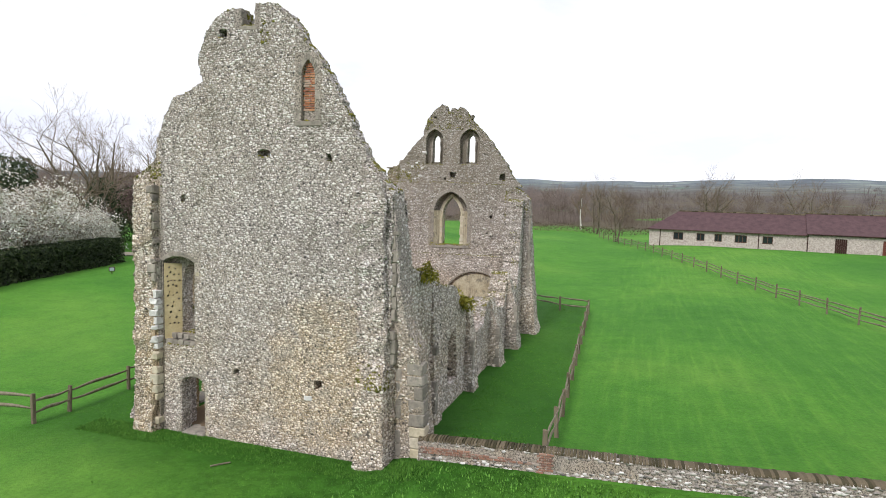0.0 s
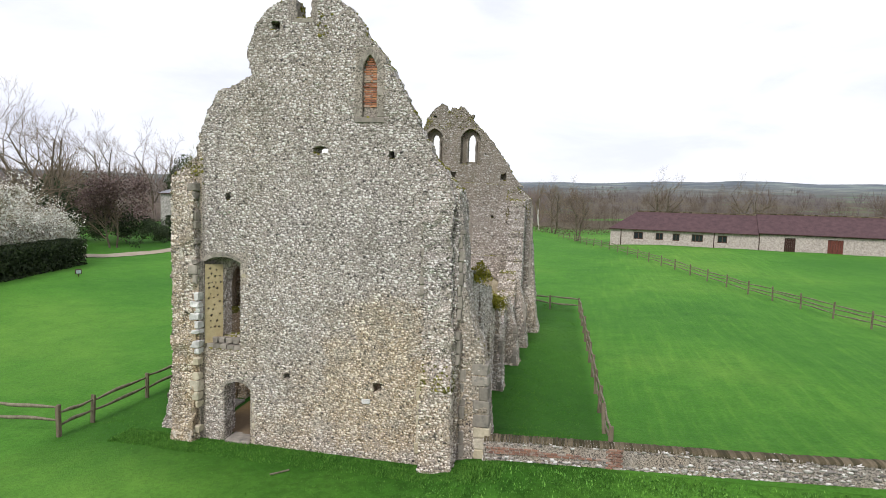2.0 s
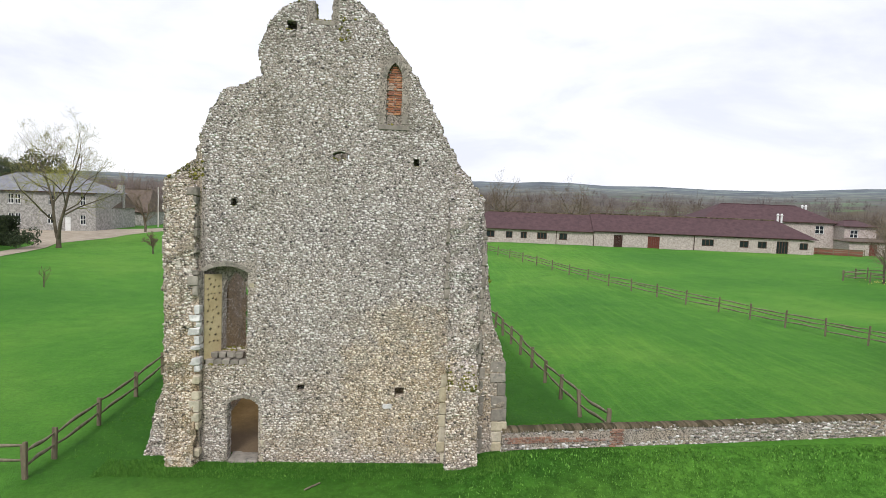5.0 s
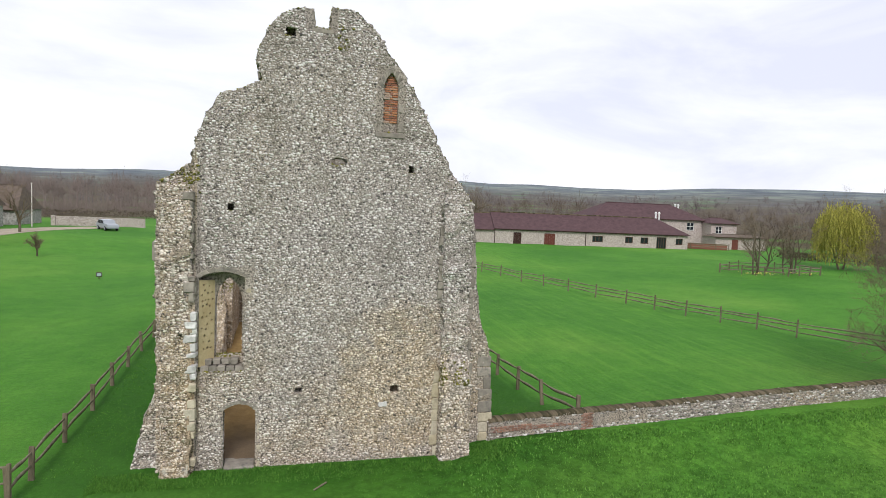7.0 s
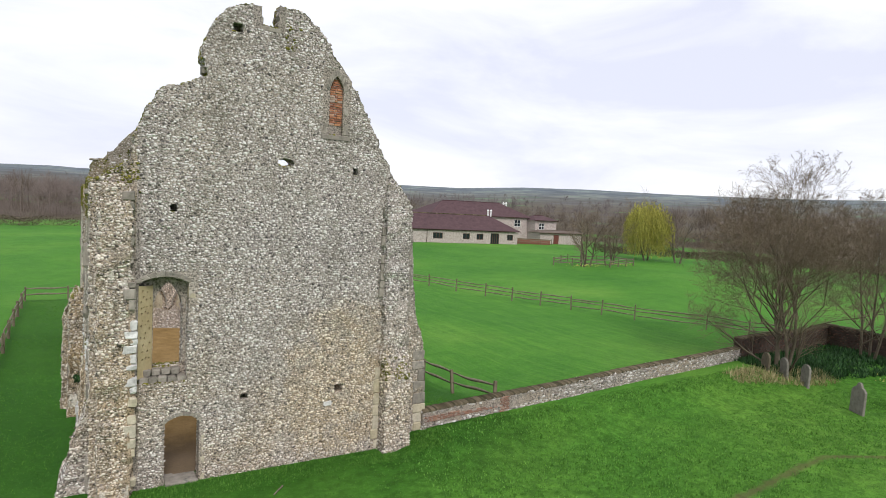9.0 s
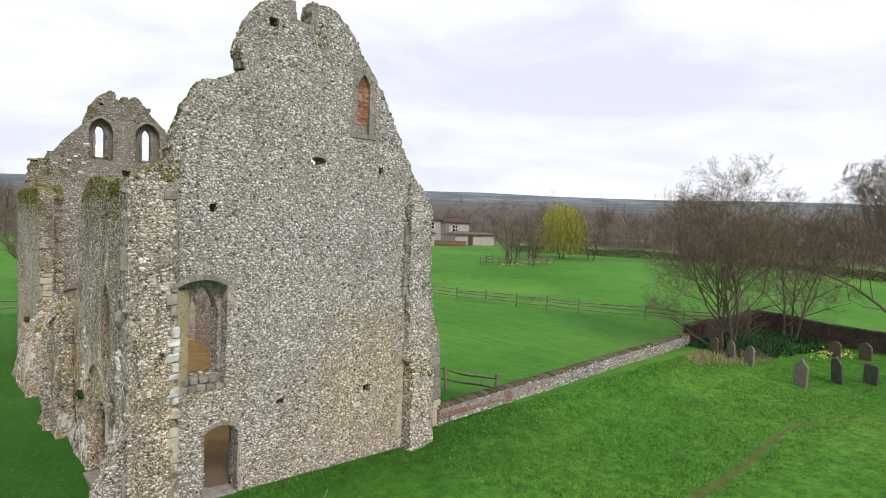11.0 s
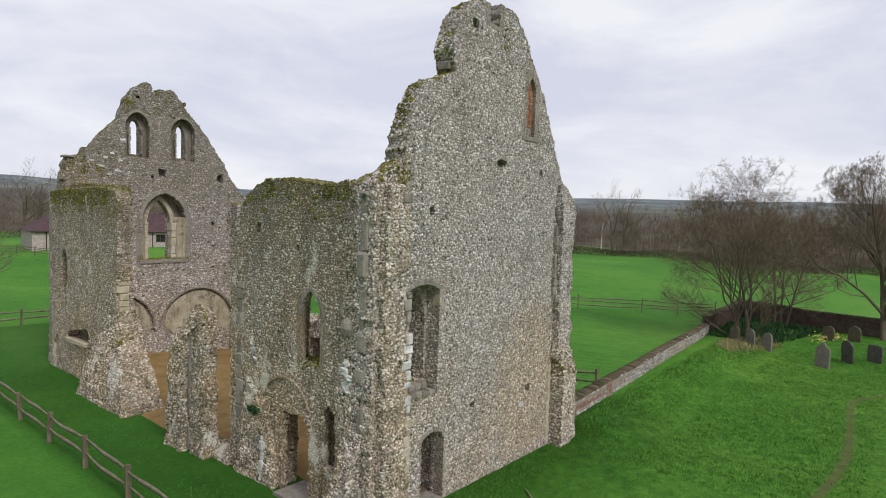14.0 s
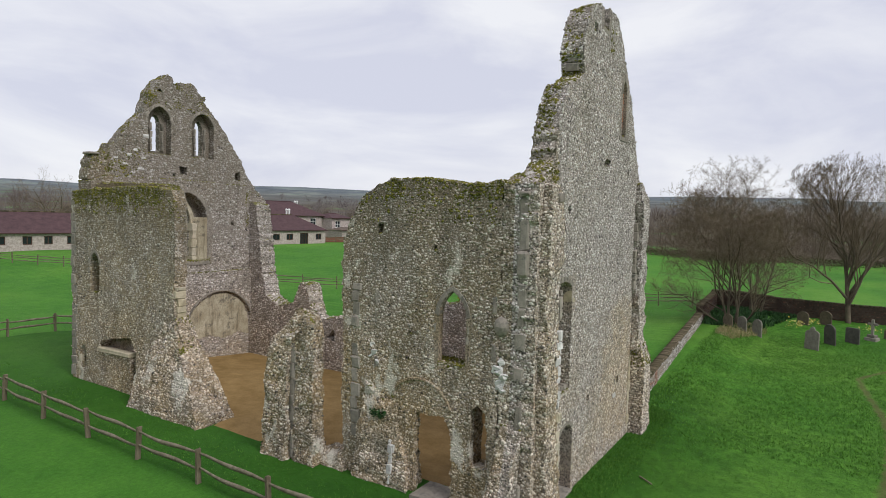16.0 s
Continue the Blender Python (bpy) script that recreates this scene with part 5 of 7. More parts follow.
def post_mesh(seed, h):
    rr = random.Random(seed)
    bm = worn_box(-0.075, 0.075, -0.05, 0.05, -0.3, h, 0.018, 0.008, rr)
    for v in bm.verts:
        if v.co.z > h * 0.7:
            v.co.z += v.co.x * rr.uniform(-0.4, 0.4)
    return bm_mesh("post", bm, OAK)


POSTS = [post_mesh(k, 1.08) for k in range(3)]


def rail_mesh(L, seed, r=0.042):
    """A cleft rail: long, uneven and slightly bowed, with flattened ends."""
    n, vs, ts = 9, [], []
    rr = random.Random(seed)
    bow, ph = rr.uniform(-0.05, 0.03), rr.uniform(0, 6)
    for k in range(n + 1):
        t = k / n
        rad = r * (0.75 + 0.5 * math.sin(math.pi * t) + 0.12 * math.sin(7 * t + ph))
        for a in range(5):
            q = a * 2 * math.pi / 5 + 0.3
            vs.append((L * t, rad * 0.75 * math.cos(q) + 0.02 * math.sin(5 * t + ph), rad * 1.25 * math.sin(q) + bow * math.sin(math.pi * t) + 0.015 * math.sin(9 * t + ph)))
    for k in range(n):
        for a in range(5):
            ts.append((k * 5 + a, k * 5 + (a + 1) % 5, (k + 1) * 5 + (a + 1) % 5, (k + 1) * 5 + a))
    return fast_mesh("rail", vs, ts, RAIL, True)


RAILS = [rail_mesh(1.0, k) for k in range(4)]


def fence(points, label, pitch=2.75, heights=(0.5, 0.95), post_h=1.0, slim=1.0):
    top = tagged(new("fence"), label, "fence")
    sites = []
    for (ax, ay), (bx, by) in zip(points, points[1:]):
        L = math.hypot(bx - ax, by - ay)
        n = max(1, round(L / pitch))
        sites += [(ax + (bx - ax) * k / n, ay + (by - ay) * k / n) for k in range(n)]
    sites.append(points[-1])
    for k, (x, y) in enumerate(sites):
        g = gz(x, y)
        j = min(k, len(sites) - 2)
        yaw = math.atan2(sites[j + 1][1] - sites[j][1], sites[j + 1][0] - sites[j][0])
        p = part("post", POSTS[k % 3], OAK, top)
        p.location = (x, y, g)
        p.rotation_euler = (random.gauss(0, 0.03), random.gauss(0, 0.03), yaw + math.pi / 2)
        p.scale = (slim, slim, post_h / 1.0)
    for k, ((ax, ay), (bx, by)) in enumerate(zip(sites, sites[1:])):
        L = math.hypot(bx - ax, by - ay)
        for q, h in enumerate(heights):
            z0, z1 = gz(ax, ay) + h + random.uniform(-0.05, 0.05), gz(bx, by) + h + random.uniform(-0.05, 0.05)
            r = part("rail", RAILS[(k * 3 + q) % 4], RAIL, top)
            r.matrix_basis = Matrix.Translation((ax, ay, z0)) @ Euler((0, -math.atan2(z1 - z0, L), math.atan2(by - ay, bx - ax))).to_matrix().to_4x4() @ Matrix.Diagonal((math.hypot(L, z1 - z0), slim, slim, 1))
    return top


fence([(-3.32, -1.33), (-3.27, 0.05), (-3.25, 2.8), (-3.2, 5.7), (-3.22, 8.5), (-3.25, 11.35), (-3.24, 14.16), (-3.15, 32.0), (4.5, 32.4)], "weathered cleft oak post and rail fence beside the ruin", 2.75, (0.42, 0.84), 0.92)
fence([(-3.32, -1.33), (-9.0, -1.6), (-30.0, -2.2)], "weathered cleft oak post and rail fence across the lawn")
fence([(14.3, 0.85), (14.24, 3.92), (13.85, 14.0), (13.25, 28.4), (4.5, 32.4)], "weathered cleft oak post and rail fence beside the ruin", 2.6)
fence([(9.0, 100.0), (14.0, 83.5), (21.2, 60.0), (27.4, 39.5), (31.5, 26.2), (34.2, 18.0), (36.0, 13.0), (38.3, 8.5), (40.6, 3.5)], "long grey post and rail fence across the meadow", 3.4, (0.4, 0.7, 0.95), 1.1, 0.8)

# ---- long low barn ----


def barn():
    top = tagged(new("barn"), "long low flint barn with a dark red clay tile roof", "barn")
    ax, ay, bx, by = 17.6, 82.9, 72.5, 74.6
    L = math.hypot(bx - ax, by - ay)
    top.matrix_basis = pose(ax, ay, 1.85, 0, 0, math.degrees(math.atan2(by - ay, bx - ax)))
    mid, D, EV, RG = 20.9, 9.0, 2.4, 5.1
    # openings along the front: kind, start, width
    opens = [("window", 3.5, 1.4), ("window", 6.75, 1.1), ("window", 9.2, 1.0), ("window", 11.9, 1.6), ("window", 15.5, 1.3), ("door", 24.3, 1.4),
             ("door", 29.7, 1.9), ("window", 38.2, 1.9), ("window", 44.1, 1.4), ("window", 46.9, 1.4), ("glass", 49.8, 1.8), ("window", 53.3, 1.3)]
    holes = []
    for kind, u, w in opens:
        z0, z1 = {"window": (0.85, 1.95), "door": (0.05, 2.05), "glass": (0.05, 2.1)}[kind]
        holes.append([(u, z0), (u, z1), (u + w, z1), (u + w, z0)])
    bm = bmesh.new()
    slab(bm, [(0, -0.6), (0, EV), (L, EV), (L, -0.6)], holes, "y", 0, 0.4)
    part("wall", bm, BARNWALL, top, "pale flint and stone wall")
    for x0, x1 in ((0, 0.4), (L - 0.4, L)):
        bm = bmesh.new()
        box(bm, x0, x1, 0.4, D, -0.6, EV)
        part("wall", bm, BARNWALL, top)
    bm = bmesh.new()
    box(bm, 0, L, D, D + 0.4, -0.6, EV)
    part("wall", bm, BARNWALL, top)
    for x0, x1, hip0, hip1, lift in ((-0.3, mid, 4.0, 0.0, 0.0), (mid, L + 0.4, 0.0, 4.5, 0.22)):
        bm = bmesh.new()
        v = [bm.verts.new(p) for p in ((x0, -0.35, EV - 0.05 + lift), (x1, -0.35, EV - 0.05 + lift), (x1, D + 0.7, EV + lift), (x0, D + 0.7, EV + lift), (x0 + hip0, D / 2, RG + lift), (x1 - hip1, D / 2, RG + lift))]
        for f in ((0, 1, 5, 4), (2, 3, 4, 5), (1, 2, 5), (3, 0, 4), (3, 2, 1, 0)):
            bm.faces.new([v[i] for i in f])
        bmesh.ops.recalc_face_normals(bm, faces=bm.faces[:])
        roof = part("roof", bm, TILE, top, "dark red clay tiles")
        bm = bmesh.new()
        for k in range(int((x1 - hip1 - x0 - hip0) / 0.45)):
            xx = x0 + hip0 + 0.45 * k
            box(bm, xx, xx + 0.43, D / 2 - 0.14, D / 2 + 0.14, RG + lift - 0.05, RG + lift + 0.1 + 0.02 * (k % 2))
        part("ridge_tiles", bm, COPING, roof)
        bm = bmesh.new()
        box(bm, x0, x1, -0.42, -0.3, EV - 0.12 + lift, EV - 0.02 + lift)
        part("gutter", bm, DARKWOOD, roof)
    for u in (1.6, 15.0, mid + 0.15, 37.0):
        bm = bmesh.new()
        bmesh.ops.create_cone(bm, cap_ends=True, segments=8, radius1=0.06, radius2=0.06, depth=EV + 0.2, matrix=Matrix.Translation((u, -0.08, EV / 2 - 0.1)))
        part("drainpipe", bm, DARKWOOD, top)
    for kind, u, w in opens:
        z0, z1 = {"window": (0.85, 1.95), "door": (0.05, 2.05), "glass": (0.05, 2.1)}[kind]
        bm = bmesh.new()
        if kind == "door":
            for k in range(6):
                box(bm, u + 0.02 + k * w / 6, u + (k + 1) * w / 6 - 0.005, 0.12, 0.18, z0, z1)
            part("door", bm, DARKWOOD if u < 28 else REDDOOR, top, "dark brown boarded door" if u < 28 else "dark red boarded door")
            continue
        n = 4 if kind == "glass" else 2 if w < 1.5 else 3
        for k in range(n + 1):
            xx = u + (w - 0.1) * k / n
            box(bm, xx, xx + 0.1, 0.1, 0.2, z0, z1)
        box(bm, u + 0.1, u + w - 0.1, 0.1, 0.2, z0, z0 + 0.12)
        box(bm, u + 0.1, u + w - 0.1, 0.1, 0.2, z1 - 0.12, z1)
        win = part("window" if kind == "window" else "glazed_door", bm, BROWNFRAME, top, "brown timber frame with panes")
        for k in range(n):
            bm = bmesh.new()
            x0 = u + (w - 0.1) * k / n
            box(bm, x0 + 0.1, x0 + (w - 0.1) / n, 0.145, 0.155, z0 + 0.12, z1 - 0.12)
            part("pane", bm, GLASS, win)
    return top


REDDOOR = plain("red_brown_boards", (0.10, 0.03, 0.022), (0.17, 0.05, 0.035), 3, 0.6, 0.2, 0.3, (8, 1, 0.3))
gm = Mat("window_glass", 0.06, 0.5)
GLASS = gm.done((0.02, 0.025, 0.03))
barn()

# ---- vegetation tools ----


def grow(rng, stems, height, spread, levels, kids, lean=0.25, droop=0.0, first=0.25, reach=1.0):
    """Branches of a leafless tree as (points, radii, level)."""
    out = []

    def branch(p, d, L, r, lev):
        n = 5 if lev == 0 else 4 if lev < 3 else 3 if lev < 4 else 2
        pts, rad, dirs = [p], [r], [d]
        for k in range(n):
            w = 0.1 if lev == 0 else 0.2
            pull = 0.09 if lev == 0 else 0.05 if lev == 1 else 0.04 - droop
            d = d + np.array([rng.normal(0, w), rng.normal(0, w), rng.normal(0, w * 0.6) + pull])
            d /= np.linalg.norm(d)
            p = p + d * (L / n)
            pts.append(p)
            dirs.append(d)
            rad.append(max(0.007, r * (1 - 0.8 * (k + 1) / n)))
        out.append((np.array(pts), np.array(rad), lev))
        if lev >= levels:
            return
        m = kids[lev]
        for j in range(m):
            t = first + (1 - first) * (j + rng.random()) / m if lev == 0 else 0.2 + 0.8 * (j + rng.random()) / m
            i = min(n - 1, int(t * n))
            q = pts[i] + (pts[i + 1] - pts[i]) * (t * n - i)
            base = dirs[i + 1]
            side = rng.normal(0, 1, 3)
            side -= base * (side @ base)
            side /= np.linalg.norm(side)
            a = rng.uniform(0.5, 1.05) * spread
            nd = base * math.cos(a) + side * math.sin(a)
            branch(q, nd, L * rng.uniform(0.42, 0.66) * (1.15 - 0.5 * t) * (reach if lev == 0 else 1.0), max(0.010, np.interp(t * n, range(n + 1), rad) * rng.uniform(0.5, 0.75)), lev + 1)

    for s in range(stems):
        az = 2 * math.pi * (s + rng.random() * 0.6) / stems
        tilt = lean * rng.uniform(0.4, 1.2) if stems > 1 else lean * 0.2
        d = np.array([math.cos(az) * tilt, math.sin(az) * tilt, 1.0])
        off = 0.35 if stems > 1 else 0.0
        branch(np.array([math.cos(az) * off, math.sin(az) * off, -0.2]), d / np.linalg.norm(d), height * rng.uniform(0.62, 0.8), height * 0.016 * (1.3 if stems == 1 else 1), 0)
    return out


def tubes(branches, lo, hi, thick=1.0):
    V, T, base = [], [], 0
    for pts, rad, lev in branches:
        if not lo <= lev <= hi:
            continue
        k = 7 if lev == 0 else 5 if lev == 1 else 3
        d = np.gradient(pts, axis=0)
        d /= np.linalg.norm(d, axis=1, keepdims=True)
        a = np.cross(d, [0.31, 0.17, 0.93])
        a /= np.linalg.norm(a, axis=1, keepdims=True) + 1e-9
        b = np.cross(d, a)
        q = np.arange(k) * 2 * math.pi / k
        ring = pts[:, None] + (a[:, None] * np.cos(q)[None, :, None] + b[:, None] * np.sin(q)[None, :, None]) * (rad * thick)[:, None, None]
        n = len(pts)
        V.append(ring.reshape(-1, 3))
        i = base + (np.arange(n - 1)[:, None] * k + np.arange(k)[None]).ravel()
        j = base + (np.arange(n - 1)[:, None] * k + (np.arange(k)[None] + 1) % k).ravel()
        T.append(np.stack([i, j, j + k, i + k], 1))
        base += n * k
    return np.concatenate(V), np.concatenate(T)


def cards(P, size, rng, flat=0.0):
    """Small leaves at the points P, each a folded pair of triangles."""
    n = len(P)
    a = rng.normal(0, 1, (n, 3))
    a /= np.linalg.norm(a, axis=1, keepdims=True)
    b = np.cross(a, rng.normal(0, 1, (n, 3)))
    b /= np.linalg.norm(b, axis=1, keepdims=True)
    s = (size * rng.uniform(0.6, 1.3, n))[:, None]
    c = np.cross(a, b) * 0.25
    V = np.stack([P - a * s, P + (b * 0.6 + c) * s, P + a * s, P - (b * 0.6 - c) * s], 1).reshape(-1, 3)
    i = 4 * np.arange(n)[:, None]
    return V, np.concatenate([i + [0, 1, 2], i + [0, 2, 3]]).astype(np.int32)


def blob_points(rng, n, rx, ry, rz, lumps=9, shell=0.55):
    """Points through a lumpy crown with an uneven outline."""
    C = rng.normal(0, 0.42, (lumps, 3))
    C[:, 2] = np.abs(C[:, 2]) * 0.9 - 0.1
    which = rng.integers(0, lumps, n)
    d = rng.normal(0, 1, (n, 3))
    d /= np.linalg.norm(d, axis=1, keepdims=True)
    rad = rng.uniform(shell, 1.0, (n, 1)) * rng.uniform(0.32, 0.6, lumps)[which][:, None]
    return (C[which] + d * rad) * [rx, ry, rz]


def twig_material(name, a, b, rough=0.9):
    m = Mat(name, rough, 0.1)
    c = m.ramp(m.noise(1.3, 4), (0.3, a), (0.7, b))
    return m.done(c, m.noise(12, 4), 0.4, 0.03)


def leaf_material(name, stops, trans=0.15):
    m = Mat(name, 0.7, 0.2)
    c = m.ramp(m.island(), *stops)
    m.b.inputs["Subsurface Weight"].default_value = 0.0
    return m.done(c)


BARK = twig_material("grey_brown_bark", (0.075, 0.062, 0.044), (0.165, 0.138, 0.1))
TWIG = twig_material("brown_twigs", (0.14, 0.107, 0.076), (0.23, 0.178, 0.125))
PALEBARK = twig_material("pale_birch_bark", (0.42, 0.39, 0.35), (0.62, 0.59, 0.55))
GREENTWIG = twig_material("yellow_green_twigs", (0.20, 0.19, 0.075), (0.33, 0.32, 0.12))
BLOSSOM = leaf_material("white_blossom", ((0.0, (0.13, 0.105, 0.06)), (0.2, (0.30, 0.26, 0.18)), (0.4, (0.62, 0.59, 0.51)), (1.0, (0.88, 0.87, 0.82))))
PURPLE = leaf_material("plum_buds", ((0.0, (0.075, 0.05, 0.045)), (0.6, (0.14, 0.095, 0.085)), (1.0, (0.23, 0.165, 0.15))))
HEDGE = leaf_material("dark_hedge_leaves", ((0.0, (0.012, 0.02, 0.009)), (0.6, (0.03, 0.045, 0.018)), (1.0, (0.06, 0.08, 0.03))))
EVERGREEN = leaf_material("evergreen_leaves", ((0.0, (0.02, 0.03, 0.014)), (0.6, (0.045, 0.065, 0.03)), (1.0, (0.08, 0.105, 0.05))))
WILLOW = leaf_material("fresh_willow_leaves", ((0.0, (0.20, 0.19, 0.04)), (0.6, (0.35, 0.33, 0.065)), (1.0, (0.48, 0.44, 0.10))))
IVY = leaf_material("ivy_leaves", ((0.0, (0.014, 0.035, 0.012)), (0.6, (0.03, 0.085, 0.025)), (1.0, (0.06, 0.14, 0.04))))
MOSSLEAF = leaf_material("yellow_moss_tuft", ((0.0, (0.10, 0.10, 0.015)), (0.6, (0.21, 0.20, 0.025)), (1.0, (0.33, 0.29, 0.04))))
STRAW = leaf_material("dry_grass", ((0.0, (0.16, 0.16, 0.05)), (0.6, (0.34, 0.29, 0.14)), (1.0, (0.50, 0.43, 0.24))))
BLADE = leaf_material("grass_blades", ((0.0, (0.04, 0.115, 0.014)), (0.5, (0.07, 0.195, 0.024)), (0.85, (0.10, 0.245, 0.032)), (1.0, (0.135, 0.28, 0.042))))
WEED = leaf_material("broad_weed_leaves", ((0.0, (0.042, 0.115, 0.018)), (0.6, (0.09, 0.24, 0.034)), (1.0, (0.17, 0.36, 0.058))))
DAFFODIL = leaf_material("daffodil_petals", ((0.0, (0.62, 0.50, 0.05)), (1.0, (0.85, 0.75, 0.35))))


def tree(name, x, y, label, branches, bark, twigs, split=1, thick=1.0, yaw=0.0, scale=1.0, leaves=None, leaf_mat=None, category="tree"):
    top = tagged(new(name), label, category)
    v, t = tubes(branches, 0, split, thick)
    part("trunk", fast_mesh("trunk", v, t, bark, True), bark, top)
    v, t = tubes(branches, split + 1, 9, thick)
    part("crown", fast_mesh("crown", v, t, twigs), twigs, top)
    if leaves is not None:
        part("foliage", fast_mesh("foliage", leaves[0], leaves[1], leaf_mat), leaf_mat, top)
    top.matrix_basis = pose(x, y, gz(x, y) - 0.05, 0, 0, yaw) @ Matrix.Diagonal((scale, scale, scale, 1))
    return top


def again(ob, x, y, yaw, scale, sz=None):
    c = copy_thing(ob, pose(x, y, gz(x, y) - 0.05, 0, 0, yaw))
    c.scale = (scale, scale, sz or scale)
    return c


rg = np.random.default_rng(21)
# big many-stemmed trees in the churchyard corner
rgc = np.random.default_rng(77)


def shaped(branches, mid, radius, height):
    """Draws branches that stray beyond a rounded crown back towards it."""
    out = []
    for pts, rad, lev in branches:
        q = (pts - [0, 0, mid]) / [radius, radius, height]
        n = np.linalg.norm(q, axis=1, keepdims=True) + 1e-9
        m = np.where(n < 0.8, n, 0.8 + 0.45 * (1 - np.exp(-(n - 0.8) / 0.45)))
        out.append((q / n * m * [radius, radius, height] + [0, 0, mid], rad, lev))
    return out


low = grow(rgc, 2, 6.5, 0.85, 3, (9, 8, 7), 1.9, 0.05, 0.2)
tree("bare_tree", 32.1, -0.6, "large leafless many-stemmed tree in the corner of the churchyard", shaped(grow(rgc, 4, 10.5, 1.0, 5, (12, 8, 5, 4, 3), 0.16, -0.02, 0.16, 1.35), 5.6, 5.9, 6.4) + low, BARK, TWIG, 1, 0.6, 30)
tree("bare_tree", 39.6, -1.3, "leafless many-stemmed tree beside an old brick wall", shaped(grow(rgc, 3, 9.3, 1.0, 5, (11, 7, 5, 4, 3), 0.16, -0.02, 0.16, 1.35), 4.8, 5.2, 5.5), BARK, TWIG, 1, 0.6, 80)
tree("bare_tree", 40.1, -7.4, "tall leafless tree with upswept branches beside a dark wall", shaped(grow(rgc, 1, 14.0, 0.75, 5, (30, 9, 5, 4, 3), 0.1, -0.06, 0.14, 1.15), 6.4, 4.9, 6.7), BARK, TWIG, 1, 0.65, 10)
# middle-distance bare trees
mid_a = tree("bare_tree", 12.5, 91.0, "leafless spreading tree at the end of a fence", grow(rg, 2, 10.5, 0.85, 3, (9, 7, 5), 0.3, 0.0, 0.15), BARK, TWIG, 1, 1.05)
mid_b = tree("bare_tree", 3.0, 44.0, "slender leafless young tree in the meadow", grow(rg, 1, 7.5, 0.75, 3, (14, 7, 4), 0.1, -0.04, 0.12), BARK, TWIG, 0, 1.2)
for x, y, yaw, s in ((-30.0, 73.0, 40, 1.05), (-14.0, 92.0, 10, 0.8)):
    again(mid_b, x, y, yaw, s)
for x, y, yaw, s in ((-42, 35, 30, 1.65), (-62, 56, 30, 1.9), (-69, 75, 100, 1.75), (-74, 96, 10, 1.9), (-52, 88, 200, 1.5), (7.5, 112, 60, 1.1), (55, 38.5, 10, 0.68), (57.5, 40.2, 70, 0.72), (60.5, 38.8, 130, 0.66), (58.2, 37.4, 210, 0.6), (97, 66, 20, 1.1), (104, 40, 220, 1.3), (120, 18, 90, 1.2), (125, -14, 170, 1.4), (30, 125, 250, 1.3), (46, 120, 300, 1.2), (75, 40, 40, 0.8)):
    again(mid_a, x, y, yaw, s)
birch = tree("birch_tree", 112.0, 47.0, "pale-stemmed leafless birch at the edge of a wood", grow(rg, 1, 10.0, 0.55, 2, (16, 8), 0.1, -0.08, 0.15), PALEBARK, TWIG, 0, 0.8)
again(birch, 118.0, 33.0, 80, 1.1)
again(birch, 4.0, 118.0, 10, 1.3)
P = blob_points(rg, 2600, 3.6, 3.2, 2.6, 16)
P[:, 2] += 8.0
fork = shaped(grow(np.random.default_rng(31), 2, 13.5, 0.95, 4, (9, 7, 5, 4), 0.34, -0.02, 0.22, 1.3), 7.6, 6.0, 8.2)
fork = [(pts + [0, 0, 1.2], rad, lev) for pts, rad, lev in fork]
girth = fork[0][1][0]
bole = (np.array([(0.0, 0.0, -0.2), (0.02, 0.0, 0.3), (0.03, 0.02, 0.9), (0.0, 0.0, 1.75)]), np.array([1.75, 1.4, 1.3, 1.25]) * girth, 0)
house_tree = tree("budding_tree", -33.3, 56.5, "forked tree with yellow-green spring buds before a stone house", [bole] + fork, BARK, GREENTWIG, 1, 1.0, 40, 1.0, cards(P, 0.06, rg), WILLOW)
# willow
wb = grow(rg, 2, 7.5, 0.7, 2, (8, 8), 0.3, 0.0, 0.3)
u = rg.normal(0, 1, (2600, 3))
u[:, 2] = np.abs(u[:, 2]) * 0.9 - 0.1
u /= np.linalg.norm(u, axis=1, keepdims=True)
lobes = 1 + 0.12 * np.sin(4 * np.arctan2(u[:, 1], u[:, 0]) + 1.0) + 0.07 * np.sin(9 * np.arctan2(u[:, 1], u[:, 0]))
start = u * (rg.uniform(0.55, 1.0, 2600) * lobes)[:, None] * [3.5, 3.5, 3.4] + [0, 0, 5.7]
fall = rg.uniform(0.25, 1.0, 2600) * np.clip(start[:, 2] - 0.6, 0.5, 7)
step = rg.random((2600, 9))
P = np.repeat(start[:, None], 9, 1)
P[..., 2] -= step * fall[:, None]
P[..., :2] *= (1 + 0.1 * step)[..., None]
P = P.reshape(-1, 3) + rg.normal(0, 0.05, (2600 * 9, 3))
V, T = cards(P, 0.06, rg)
V[:, 2] = V[:, 2] + (V[:, 2] - np.repeat(P[:, 2], 4)) * 3.0
tree("willow_tree", 73.5, 44.5, "weeping willow in fresh yellow-green leaf", wb, BARK, GREENTWIG, 0, 1.2, 0, 1.0, (V, T), WILLOW)
